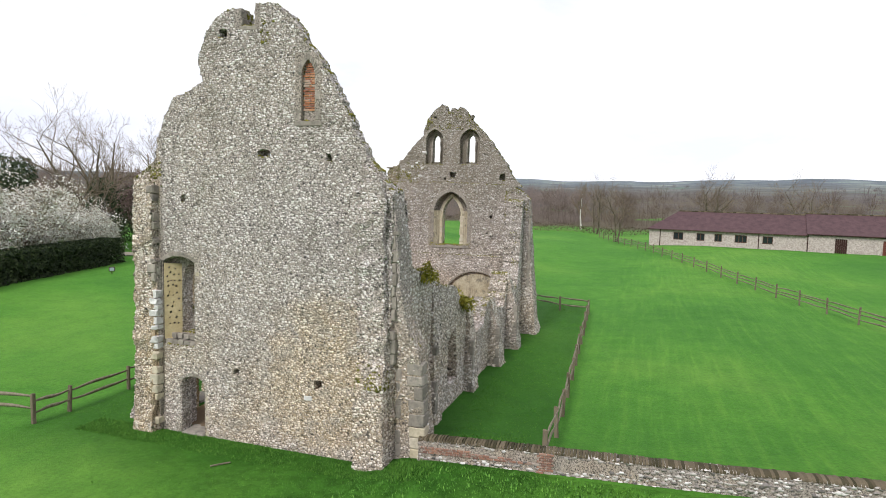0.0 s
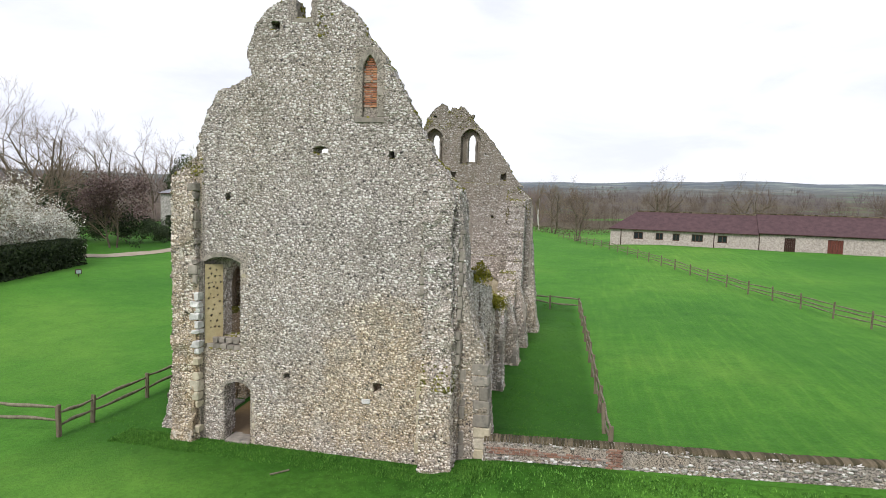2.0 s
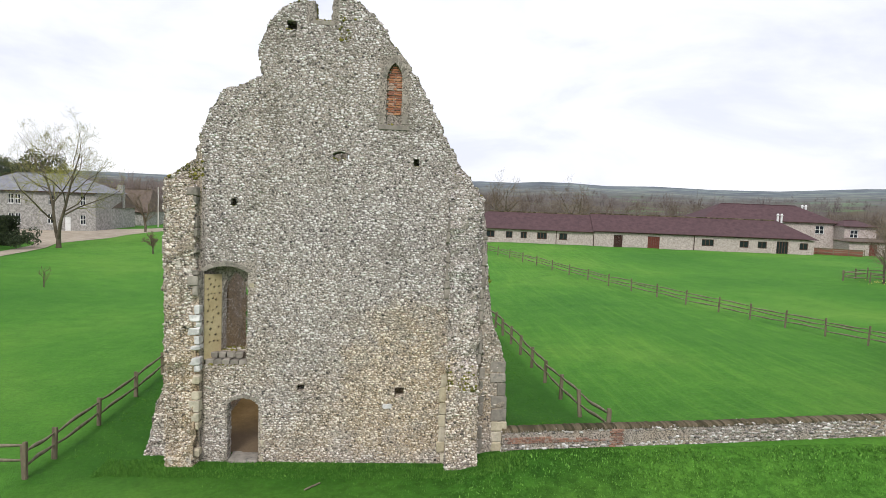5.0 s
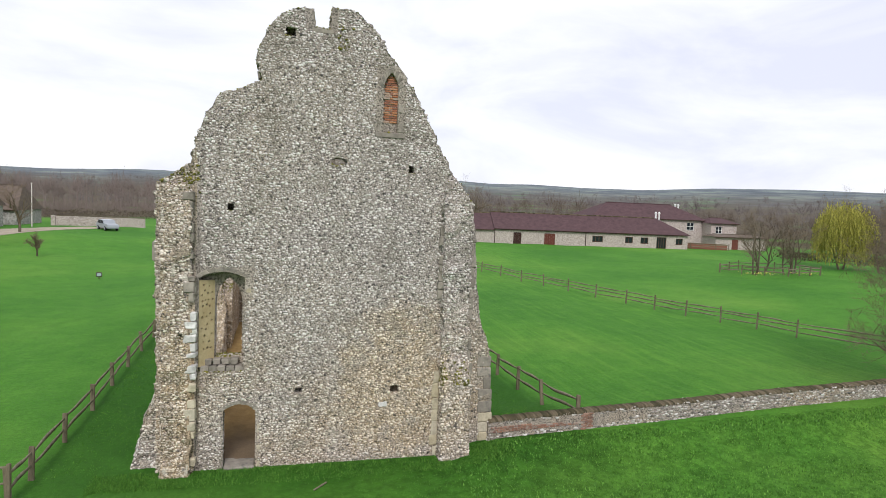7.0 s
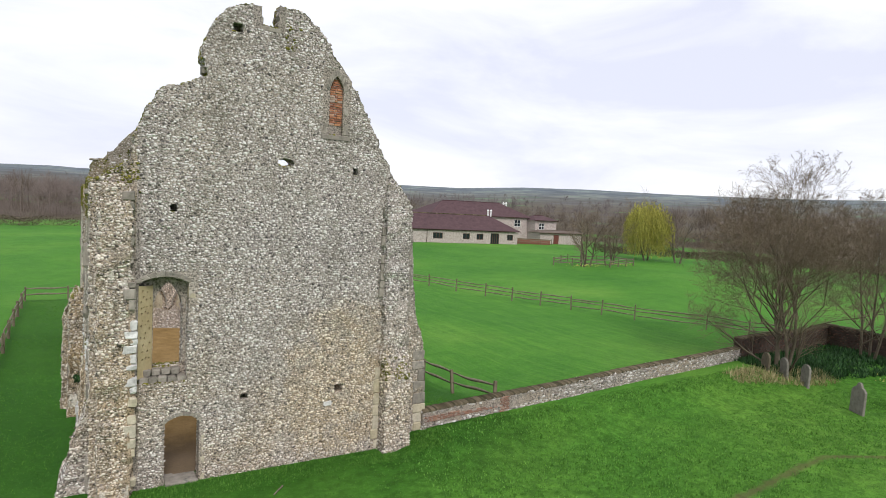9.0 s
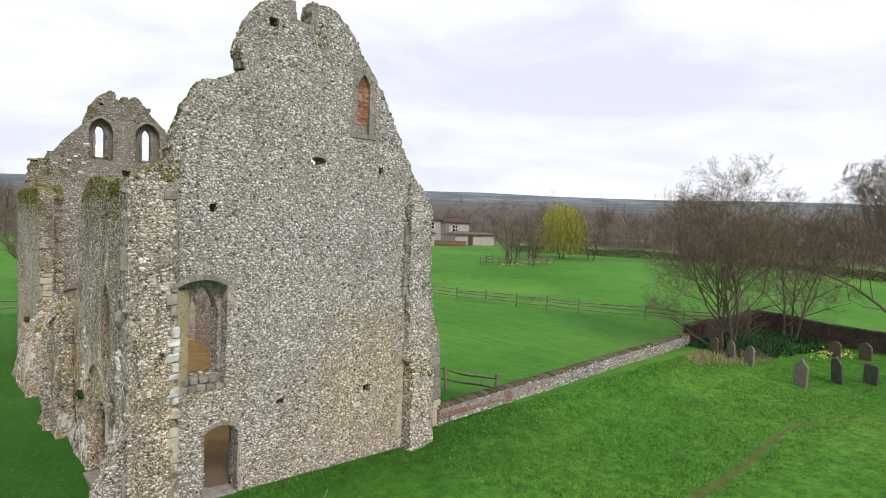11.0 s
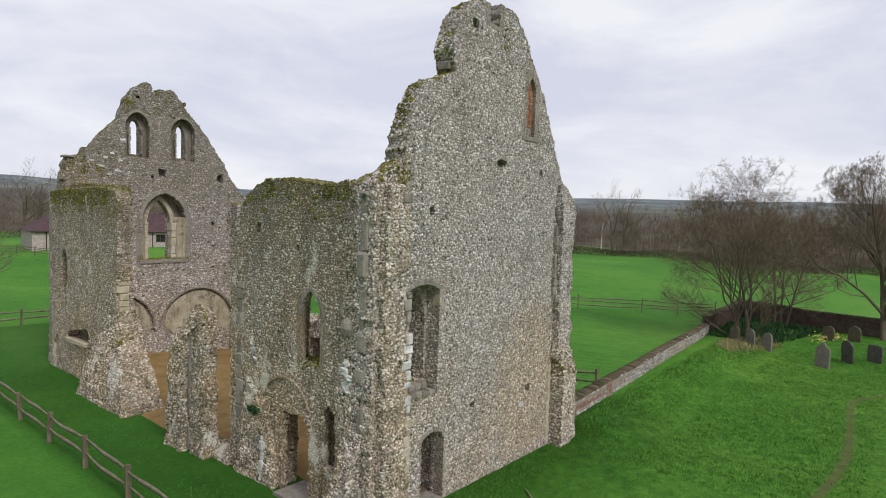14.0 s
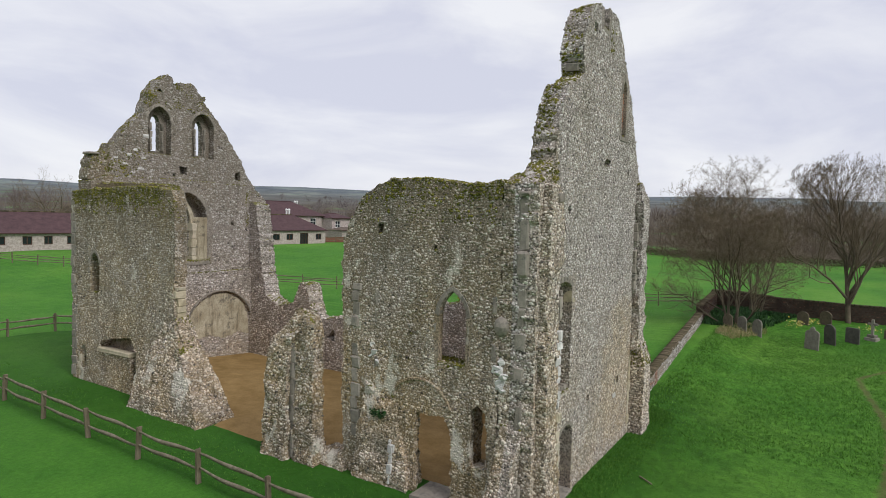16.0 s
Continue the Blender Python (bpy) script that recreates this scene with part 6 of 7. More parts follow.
# blossoming trees and hedges by the west lawn
bl = grow(rg, 3, 7.0, 0.9, 3, (9, 8, 5), 0.45, 0.02, 0.15)
tips = np.concatenate([p[1:] for p, r, l in bl if l >= 2])
tips = np.repeat(tips, 4, 0) + rg.normal(0, 0.16, (len(tips) * 4, 3))
P2 = blob_points(rg, 6000, 4.2, 4.2, 3.4, 14)
P2[:, 2] += 3.4
bt = tree("blossom_tree", -34.5, 17.0, "blackthorn tree covered in white spring blossom", bl, BARK, TWIG, 0, 1.0, 0, 1.15, cards(np.concatenate([tips, P2]), 0.085, rg), BLOSSOM)
for x, y, yaw, s in ((-33.0, 11.0, 60, 1.2), (-36.5, 22.5, 130, 1.2), (-38.0, 28.5, 200, 1.1), (-39.5, 33.5, 300, 0.85), (-42.0, 20.0, 20, 1.3)):
    again(bt, x, y, yaw, s)
pl = grow(rg, 2, 8.0, 0.7, 3, (10, 8, 5), 0.3, 0.0, 0.2)
P = blob_points(rg, 6500, 4.4, 4.4, 4.2, 12, 0.3)
P[:, 2] += 5.0
tree("plum_tree", -42.5, 46.5, "dull purple budding plum tree above a shrubbery", pl, BARK, TWIG, 0, 1.0, 0, 1.05, cards(P, 0.13, rg), PURPLE)


def bush(name, x, y, rx, ry, rz, n, leaf, mat, label, lift=0.35, boxy=False):
    rr = np.random.default_rng(abs(int(x * 13 + y * 7)) + 3)
    if boxy:
        P = rr.uniform(-1, 1, (n, 3))
        face = rr.integers(0, 3, n)
        sgn = np.sign(rr.uniform(-1, 1, n))
        P[np.arange(n), face] = sgn * rr.uniform(0.86, 1.0, n)
        P = P * [rx, ry, rz] + [0, 0, rz]
    else:
        P = blob_points(rr, n, rx, ry, rz * 1.3, 10) + [0, 0, rz * lift + rz * 0.4]
    P[:, 2] = np.abs(P[:, 2])
    v, t = cards(P, leaf, rr)
    if boxy:
        # twiggy shaded inside of a clipped hedge
        v2, t2 = cards(rr.uniform(-0.84, 0.84, (n // 8, 3)) * [rx, ry, rz] + [0, 0, rz], 0.32, rr)
        v, t = np.concatenate([v, v2]), np.concatenate([t, (t2 + len(v)).astype(np.int32)])
    ob = new(name, fast_mesh(name, v, t, mat))
    ob.location = (x, y, gz(x, y))
    tagged(ob, label, "bush")
    return ob


h = bush("clipped_hedge", -31.5, 22.0, 1.2, 10.5, 1.25, 16000, 0.1, HEDGE, "dark dense hedge below blossoming trees", boxy=True)
h.rotation_euler = (0, 0, 0.28)
bush("round_bush", -38.6, 48.6, 2.0, 2.0, 1.5, 2500, 0.09, EVERGREEN, "rounded grey-green clipped bush beside a gravel path")
h = bush("clipped_hedge", -41.4, 58.5, 1.9, 1.3, 1.75, 8000, 0.09, HEDGE, "dark clipped hedge before a stone house", boxy=True)
bush("shrub", -43.0, 55.0, 2.6, 1.8, 1.5, 3600, 0.1, EVERGREEN, "dense dark green garden shrub beside a hedge")
bush("shrub", -36.5, 55.0, 2.2, 1.8, 1.1, 1800, 0.12, EVERGREEN, "low dark evergreen shrub beside a path")
bush("shrub", -45.0, 41.0, 4.0, 3.0, 2.2, 3500, 0.16, HEDGE, "dark shrubbery beside a gravel path")
for x, y, s in ((-47.5, 48.5, 2.6), (-51.5, 46.0, 2.8), (-45.0, 52.0, 2.2), (-49.0, 55.0, 3.0), (-54.0, 52.0, 3.4)):
    bush("shrub", x, y, s * 1.25, s * 1.1, s, 2600, 0.13, PURPLE if s > 2.7 else HEDGE, "dull brown budding shrub below a plum tree" if s > 2.7 else "dark evergreen shrub below a plum tree")
for x, y, s in ((-67, 97, 6.2), (-61, 102, 5.6), (-80, 52, 6.5), (-60, 26, 3.8), (-53, 51, 4.6), (-58, 42, 3.6)):
    bush("evergreen_tree", x, y, s * 0.9, s * 0.9, s * 0.95, 10000, 0.2, EVERGREEN, "dark evergreen tree behind the garden", 0.5)
ws = grow(rg, 1, 3.2, 0.9, 3, (14, 8, 5), 0.1, 0.0, 0.3)
tree("sapling", -21.7, 54.6, "small round leafless sapling on the lawn", ws, BARK, TWIG, 0, 1.5)
tree("sapling", -20.5, 30.5, "thin leafless sapling on the lawn", grow(rg, 1, 2.4, 0.7, 2, (8, 4), 0.1, 0.0, 0.3), BARK, TWIG, 0, 1.3)
for x, y, z, s, n in ((-0.05, 4.65, 2.25, 0.32, 260), (9.72, 7.25, 4.0, 0.62, 900), (9.7, 2.5, 5.75, 0.5, 500)):
    rr = np.random.default_rng(int(y * 10))
    v, t = cards(blob_points(rr, n, s, s, s, 8), 0.06, rr)
    ob = new("wall_shrub", fast_mesh("wall_shrub", v, t, MOSSLEAF if x > 5 else IVY))
    ob.location = (x, y, z)
    tagged(ob, "yellow-green tuft of plants growing on a ruined wall" if x > 5 else "dark green tuft of ivy in a hollow of the wall", "plant")

# ---- far woods ----


def far_wood(name, label, spots, rr, twigs=150, mat=None, low=0.3, fat=1.0):
    """Leafless trees beyond counting, as one mesh: thin limbs that fill rounded, lumpy crowns, and shoots from the ground."""
    n = len(spots)
    x, y, hgt = spots.T
    g = ground_z(x, y)
    d = rr.normal(0, 1, (n, twigs, 3))
    d[..., 2] = np.abs(d[..., 2]) - 0.35
    d /= np.linalg.norm(d, axis=-1, keepdims=True)
    az = np.arctan2(d[..., 1], d[..., 0])
    phase = rr.uniform(0, 6.28, (n, 1))
    lump = 1 + 0.16 * np.sin(3 * az + phase) + 0.12 * np.sin(7 * az + 5 * d[..., 2] + 2 * phase)
    wide = (hgt * rr.uniform(0.27, 0.42, n))[:, None]
    r1 = lump * rr.uniform(0.7, 1.04, (n, twigs))
    r0 = r1 * rr.uniform(0.25, 0.7, (n, twigs))
    top = (hgt * 0.46)[:, None]
    mid = (g + hgt * 0.55)[:, None]
    A = np.stack([x[:, None] + d[..., 0] * r0 * wide, y[:, None] + d[..., 1] * r0 * wide, mid + d[..., 2] * r0 * top - 0.08 * hgt[:, None]], -1)
    B = np.stack([x[:, None] + d[..., 0] * r1 * wide, y[:, None] + d[..., 1] * r1 * wide, mid + d[..., 2] * r1 * top], -1)
    # shoots and undergrowth round the foot
    k = int(twigs * low)
    ang, off = rr.uniform(0, 6.28, (n, k)), hgt[:, None] * rr.uniform(0.05, 0.5, (n, k))
    A[:, 1:k + 1] = np.stack([x[:, None] + np.cos(ang) * off, y[:, None] + np.sin(ang) * off, g[:, None] - 0.2 + 0 * off], -1)
    B[:, 1:k + 1] = A[:, 1:k + 1] + np.stack([rr.normal(0, 0.09, (n, k)) * hgt[:, None], rr.normal(0, 0.09, (n, k)) * hgt[:, None], hgt[:, None] * rr.uniform(0.12, 0.42, (n, k))], -1)
    A[:, 0] = np.stack([x, y, g - 0.2], -1)
    B[:, 0] = np.stack([x, y, g + hgt * 0.85], -1)
    w = hgt[:, None] * rr.uniform(0.002, 0.0055, (n, twigs)) * fat
    w[:, 0] = hgt * 0.014
    V = np.zeros((n, twigs, 4, 3))
    for k in range(3):
        q = k * 2 * math.pi / 3
        V[:, :, k] = A + np.stack([np.cos(q) * w, np.sin(q) * w, 0.4 * w * math.sin(q + 1)], -1)
    V[:, :, 3] = B
    i = (4 * np.arange(n * twigs))[:, None]
    T = np.concatenate([i + [0, 1, 3], i + [1, 2, 3], i + [2, 0, 3]])
    ob = new(name, fast_mesh(name, V.reshape(-1, 3), T, mat))
    return tagged(ob, label, "woods", kind="stuff")


def ring_spots(rr, n, r0, r1, a0, a1, h0, h1):
    a = np.radians(rr.uniform(a0, a1, n))
    r = rr.uniform(r0, r1, n)
    return np.stack([15 + r * np.cos(a), 20 + r * np.sin(a), rr.uniform(h0, h1, n)], 1)


WOOD_A = twig_material("brown_wood_twigs", (0.135, 0.108, 0.094), (0.205, 0.168, 0.148))
WOOD_B = twig_material("grey_wood_twigs", (0.11, 0.095, 0.09), (0.17, 0.15, 0.145))
WOOD_C = twig_material("dark_brown_wood_twigs", (0.085, 0.068, 0.052), (0.14, 0.113, 0.088))
rr = np.random.default_rng(5)
far_wood("far_wood", "brown leafless woodland beyond the meadows", np.concatenate([ring_spots(rr, 150, 115, 190, -35, 35, 7, 12), ring_spots(rr, 80, 130, 200, 35, 58, 5, 9), ring_spots(rr, 75, 118, 150, 60, 100, 4, 8), ring_spots(rr, 75, 150, 210, 60, 100, 6, 13)]), rr, 170, WOOD_C)
far_wood("far_wood", "brown leafless woodland behind the farmyard", np.concatenate([ring_spots(rr, 180, 125, 215, 95, 135, 7, 12), ring_spots(rr, 90, 105, 170, 135, 185, 10, 16)]), rr, 170, WOOD_A)
far_wood("scrub", "dense brown leafless scrub at the edge of the meadow", np.concatenate([ring_spots(rr, 260, 88, 150, -42, 26, 3.5, 7), ring_spots(rr, 60, 100, 140, 26, 50, 3, 5)]), rr, 150, WOOD_C)
far_wood("far_wood", "grey leafless woodland in the distance", ring_spots(rr, 900, 230, 420, -60, 200, 9, 15), rr, 60, WOOD_B, 0.3, 1.6)
far_wood("far_wood", "grey woodland on the far hills", ring_spots(rr, 700, 600, 1200, -60, 200, 10, 17), rr, 26, WOOD_B, 0.2, 5.0)


def long_hedge(points, h, label, mat, dens=130):
    rr2 = np.random.default_rng(9)
    V, T, base = [], [], 0
    for (ax, ay), (bx, by) in zip(points, points[1:]):
        L = math.hypot(bx - ax, by - ay)
        n = int(L * dens * 2)
        t = rr2.random(n)
        x, y = ax + (bx - ax) * t + rr2.normal(0, 0.35, n), ay + (by - ay) * t + rr2.normal(0, 0.35, n)
        P = np.stack([x, y, ground_z(x, y) + rr2.random(n) ** 0.7 * h * (1 + 0.15 * np.sin(x))], 1)
        v, f = cards(P, 0.12, rr2)
        V.append(v)
        T.append(f + base)
        base += len(v)
    ob = new("field_hedge", fast_mesh("field_hedge", np.concatenate(V), np.concatenate(T), mat))
    return tagged(ob, label, "hedge", kind="stuff")


BROWNHEDGE = leaf_material("brown_hedge_twigs", ((0.0, (0.06, 0.046, 0.032)), (0.6, (0.12, 0.096, 0.062)), (1.0, (0.19, 0.155, 0.105))))
long_hedge([(78, 60), (88, 45), (98, 22), (112, -10), (118, -50)], 1.3, "brown leafless field hedge", BROWNHEDGE)
long_hedge([(-8, 108), (20, 112), (60, 118)], 1.5, "brown leafless field hedge", BROWNHEDGE, 50)
long_hedge([(-60, 118), (-20, 122), (-5, 108)], 1.6, "brown leafless hedge behind the drive", BROWNHEDGE, 60)

# ---- grass and weeds of the churchyard and foreground ----


def turf(name, label, n, region, mat, h0, h1, w, blades, rr2, keep=None):
    x0, x1, y0, y1 = region
    x, y = rr2.uniform(x0, x1, n), rr2.uniform(y0, y1, n)
    dense = np.array([noise.noise((a * 0.35, b * 0.35, 2.0)) for a, b in zip(x, y)])
    ok = dense > rr2.uniform(-0.75, 0.25, n)
    if keep is not None:
        ok &= keep(x, y)
    x, y = x[ok], y[ok]
    m = len(x)
    x, y = np.repeat(x, blades) + rr2.normal(0, 0.05, m * blades), np.repeat(y, blades) + rr2.normal(0, 0.05, m * blades)
    k = len(x)
    g = ground_z(x, y)
    az = rr2.uniform(0, 2 * math.pi, k)
    h = rr2.uniform(h0, h1, k)
    lean = h * rr2.uniform(0.2, 0.9, k)
    ww = w * rr2.uniform(0.6, 1.3, k)
    px, py = -np.sin(az) * ww, np.cos(az) * ww
    V = np.stack([np.stack([x - px, y - py, g - 0.02], 1), np.stack([x + px, y + py, g - 0.02], 1), np.stack([x + np.cos(az) * lean, y + np.sin(az) * lean, g + h], 1)], 1).reshape(-1, 3)
    ob = new(name, fast_mesh(name, V, np.arange(3 * k).reshape(-1, 3), mat))
    return tagged(ob, label, "grass", kind="stuff")


rr = np.random.default_rng(77)


def off_path(x, y):
    d = np.abs(y - (0.35 * np.sin(0.33 * x) - 7.9 - 0.45 * np.maximum(x - 23, 0)))
    return (d > 0.17) & ~((y > -0.8) & (x < 11))


turf("grass_tufts", "tufts of rough green churchyard grass", 42000, (-6, 34, -15, 0.1), BLADE, 0.02, 0.06, 0.012, 4, rr, lambda x, y: off_path(x, y) & (rr.random(len(x)) < smoothstep(-2, 12, x + 0.5 * y)))
turf("weed_patch", "low broad-leaved green weeds in the churchyard grass", 26000, (9, 33, -13, 0.0), WEED, 0.03, 0.08, 0.024, 3, rr, lambda x, y: off_path(x, y) & (y > -9 + 0.0 * x))
turf("grass_tufts", "uncut grass along the foot of the ruin", 6000, (-1.6, 11.2, -1.2, -0.05), BLADE, 0.03, 0.08, 0.012, 5, rr)
turf("grass_tufts", "uncut grass inside the fenced strip", 22000, (-3.0, 13.4, 0, 32), BLADE, 0.02, 0.06, 0.014, 4, rr, lambda x, y: (x > 10.4) | (x < -0.7))
turf("dry_grass", "tall bleached dry grass before the gravestones", 1500, (27.5, 34.0, -2.6, -0.2), STRAW, 0.12, 0.38, 0.012, 4, rr, lambda x, y: np.abs(y - (-0.4 - 0.28 * (x - 27.5))) < 0.75)
turf("ivy_patch", "dark ivy and undergrowth beneath the trees", 7000, (30.5, 40.8, -4.5, 1.5), IVY, 0.08, 0.28, 0.05, 3, rr, lambda x, y: y > -1.2 - 0.3 * (x - 30.5))

# ---- churchyard things ----
GRAVE = [ashlar_material("lichened_gravestone", (0.19, 0.175, 0.145), (0.30, 0.28, 0.235), 0.75), plain("dark_slate_stone", (0.06, 0.056, 0.05), (0.12, 0.112, 0.098), 4, 0.6), plain("mossy_brown_stone", (0.09, 0.075, 0.05), (0.17, 0.14, 0.10), 4, 0.95)]


def gravestone(x, y, w, h, mat, label, yaw, tilt, kind):
    bm = bmesh.new()
    if kind == "round":
        prof = arched(-w / 2, w / 2, -0.2, h * 0.72, h, 5)
    elif kind == "ogee":
        prof = [(-w / 2, -0.2), (-w / 2, h * 0.72), (-w * 0.36, h * 0.82), (-w * 0.22, h * 0.84), (-w * 0.12, h * 0.97), (0, h), (w * 0.12, h * 0.97), (w * 0.22, h * 0.84), (w * 0.36, h * 0.82), (w / 2, h * 0.72), (w / 2, -0.2)]
    else:
        prof = [(-w / 2, -0.2), (-w / 2, h * 0.9), (-w * 0.4, h), (w * 0.4, h), (w / 2, h * 0.9), (w / 2, -0.2)]
    slab(bm, prof, [], "y", -0.06, 0.06)
    bmesh.ops.bevel(bm, geom=[e for e in bm.edges if e.calc_face_angle(0) > 0.8], offset=0.015, segments=1, affect="EDGES")
    ob = new("gravestone", bm_mesh("gravestone", bm, mat))
    ob.matrix_basis = pose(x, y, gz(x, y), tilt, tilt * 0.4, yaw)
    return tagged(ob, label, "gravestone", "churchyard gravestones")


gravestone(29.9, -5.35, 0.85, 1.4, GRAVE[0], "upright weathered grey gravestone with a shaped top", 62, 3, "ogee")
gravestone(32.3, -6.3, 0.75, 1.35, GRAVE[1], "dark leaning slate gravestone", 55, -9, "round")
gravestone(33.3, -7.5, 0.85, 1.0, GRAVE[1], "dark square-topped gravestone standing in grass", 60, 2, "flat")
gravestone(30.7, -0.5, 0.7, 0.85, GRAVE[2], "small brown mossy gravestone in dry grass", 60, 4, "round")
gravestone(31.0, -1.35, 0.65, 1.0, GRAVE[0], "small rounded gravestone in dry grass", 60, -3, "round")
gravestone(31.4, -2.2, 0.65, 1.1, GRAVE[0], "pale lichened rounded gravestone", 62, 3, "round")
gravestone(37.4, -4.6, 0.8, 0.95, GRAVE[2], "brown mossy gravestone near the wall", 66, 3, "round")
gravestone(38.0, -6.0, 0.8, 1.0, GRAVE[2], "brown mossy gravestone near the wall", 66, -3, "round")
gravestone(35.4, -9.6, 0.7, 0.6, GRAVE[2], "low brown gravestone near an old wall", 66, 3, "flat")
gravestone(29.2, -3.6 - 6.6, 0.7, 0.8, GRAVE[1], "dark low gravestone in grass", 60, 3, "round")
cross = tagged(new("cross_monument"), "pale stone cross on stepped blocks", "monument", "churchyard gravestones")
cross.matrix_basis = pose(34.6, -8.6, gz(34.6, -8.6), 0, 0, 62)
part("plinth", worn_box(-0.35, 0.35, -0.3, 0.3, -0.1, 0.18), GRAVE[0], cross)
part("plinth", worn_box(-0.24, 0.24, -0.2, 0.2, 0.18, 0.36), GRAVE[0], cross)
part("shaft", worn_box(-0.08, 0.08, -0.06, 0.06, 0.36, 1.35), GRAVE[0], cross)
part("arm", worn_box(-0.3, 0.3, -0.055, 0.055, 0.98, 1.12), GRAVE[0], cross)
for cx, cy, n, s in ((36.6, -4.2, 60, 0.7), (37.6, -5.2, 50, 0.5), (55.5, 38.0, 90, 1.4), (60.0, 37.4, 70, 1.2), (36.9, -8.6, 25, 0.6)):
    P = np.stack([rr.normal(cx, s, n), rr.normal(cy, s * 0.5, n), np.zeros(n)], 1)
    P[:, 2] = ground_z(P[:, 0], P[:, 1]) + rr.uniform(0.2, 0.34, n)
    v, t = cards(P, 0.07, rr)
    tagged(new("daffodils", fast_mesh("daffodils", v, t, DAFFODIL)), "clump of pale yellow daffodils", "flowers", kind="stuff")
bm = worn_box(-0.3, 0.3, -0.02, 0.02, 0, 0.04, 0.008, 0.006)
stick = new("fallen_branch", bm_mesh("fallen_branch", bm, RAIL))
stick.matrix_basis = pose(4.8, -1.7, gz(4.8, -1.7) + 0.03, 0, 0, 50)
tagged(stick, "short piece of broken branch lying on grass", "branch")

# ring fence round trees in the meadow
fence([(52.8, 41.5), (57.0, 43.5), (62.5, 41.0), (63.0, 37.5), (57.0, 35.8), (52.8, 41.5)], "small ring of rail fencing round trees in the meadow", 2.4, (0.45, 0.85), 1.0)

# ---- stone house and its wings ----
SLATE = plain("grey_slate", (0.16, 0.165, 0.18), (0.27, 0.27, 0.285), 1.2, 0.6, 0.25)
STONE = plain("grey_rubble_stone", (0.16, 0.152, 0.14), (0.50, 0.475, 0.445), 3.6, 0.95, 0.5)
OLDTILE = plain("brown_roof_tile", (0.10, 0.075, 0.06), (0.17, 0.135, 0.11), 2, 0.9, 0.3)
WHITE = plain("white_window_paint", (0.62, 0.62, 0.60), (0.80, 0.80, 0.78), 3, 0.5, 0.05)


def sash(parent, u, z, w, h, y=0.0, bars=2):
    bm = bmesh.new()
    t = 0.09
    for k in range(bars + 1):
        x = u + (w - t) * k / bars
        box(bm, x, x + t, y - 0.02, y + 0.08, z, z + h)
    for zz in (z, z + h / 2 - t / 2, z + h - t):
        box(bm, u + t, u + w - t, y - 0.012, y + 0.07, zz, zz + t)
    win = part("window", bm, WHITE, parent, "white painted sash window")
    bm = bmesh.new()
    box(bm, u + t, u + w - t, y + 0.03, y + 0.04, z + t, z + h - t)
    part("pane", bm, GLASS, win)
    bm = bmesh.new()
    box(bm, u - 0.08, u + w + 0.08, y - 0.1, y + 0.02, z - 0.12, z)
    part("sill", bm, WHITE, win)
    return win


def house(name, label, x, y, yaw, L, D, EV, RG, hip, wall_mat, roof_mat, wins, doors=(), chimneys=()):
    top = tagged(new(name), label, "house")
    top.matrix_basis = pose(x, y, gz(x, y), 0, 0, yaw)
    holes = [[(u, z), (u, z + h), (u + w, z + h), (u + w, z)] for u, z, w, h in list(wins) + list(doors) if z + h < EV]
    bm = bmesh.new()
    slab(bm, [(0, -1.0), (0, EV), (L, EV), (L, -1.0)], holes, "y", 0, 0.4)
    for x0, x1, y0, y1 in ((0, 0.4, 0.4, D), (L - 0.4, L, 0.4, D), (0, L, D, D + 0.4)):
        box(bm, x0, x1, y0, y1, -1.0, EV)
    part("wall", bm, wall_mat, top)
    bm = bmesh.new()
    v = [bm.verts.new(p) for p in ((-0.3, -0.35, EV), (L + 0.3, -0.35, EV), (L + 0.3, D + 0.75, EV), (-0.3, D + 0.75, EV), (hip, D / 2, RG), (L - hip, D / 2, RG))]
    for f in ((0, 1, 5, 4), (2, 3, 4, 5), (1, 2, 5), (3, 0, 4), (3, 2, 1, 0)):
        bm.faces.new([v[i] for i in f])
    bmesh.ops.recalc_face_normals(bm, faces=bm.faces[:])
    roof = part("roof", bm, roof_mat, top)
    bm = bmesh.new()
    for k in range(int((L - 2 * hip) / 0.45)):
        box(bm, hip + 0.45 * k, hip + 0.45 * k + 0.43, D / 2 - 0.14, D / 2 + 0.14, RG - 0.06, RG + 0.08)
    if len(bm.verts):
        part("ridge_tiles", bm, roof_mat, roof)
    else:
        bm.free()
    bm = bmesh.new()
    box(bm, -0.35, L + 0.35, -0.45, -0.33, EV - 0.1, EV + 0.02)
    part("gutter", bm, DARKWOOD, roof)
    for u, z, w, h in wins:
        sash(top, u, z, w, h, 0.1 if z + h < EV else 0.35)
        if z + h >= EV:
            part("dormer", worn_box(u - 0.15, u + w + 0.15, 0.46, 2.6, z - 0.15, z + h + 0.15, 0.03, 0.0), wall_mat, roof)
    for u, z, w, h in doors:
        bm = worn_box(u + 0.02, u + w - 0.02, 0.12, 0.18, z, z + h - 0.02, 0.01, 0.0)
        part("door", bm, WHITE, top, "white painted door")
    for u, v2, hh in chimneys:
        part("chimney", worn_box(u, u + 0.9, v2, v2 + 0.7, EV, RG + hh), STONE, top)
    return top


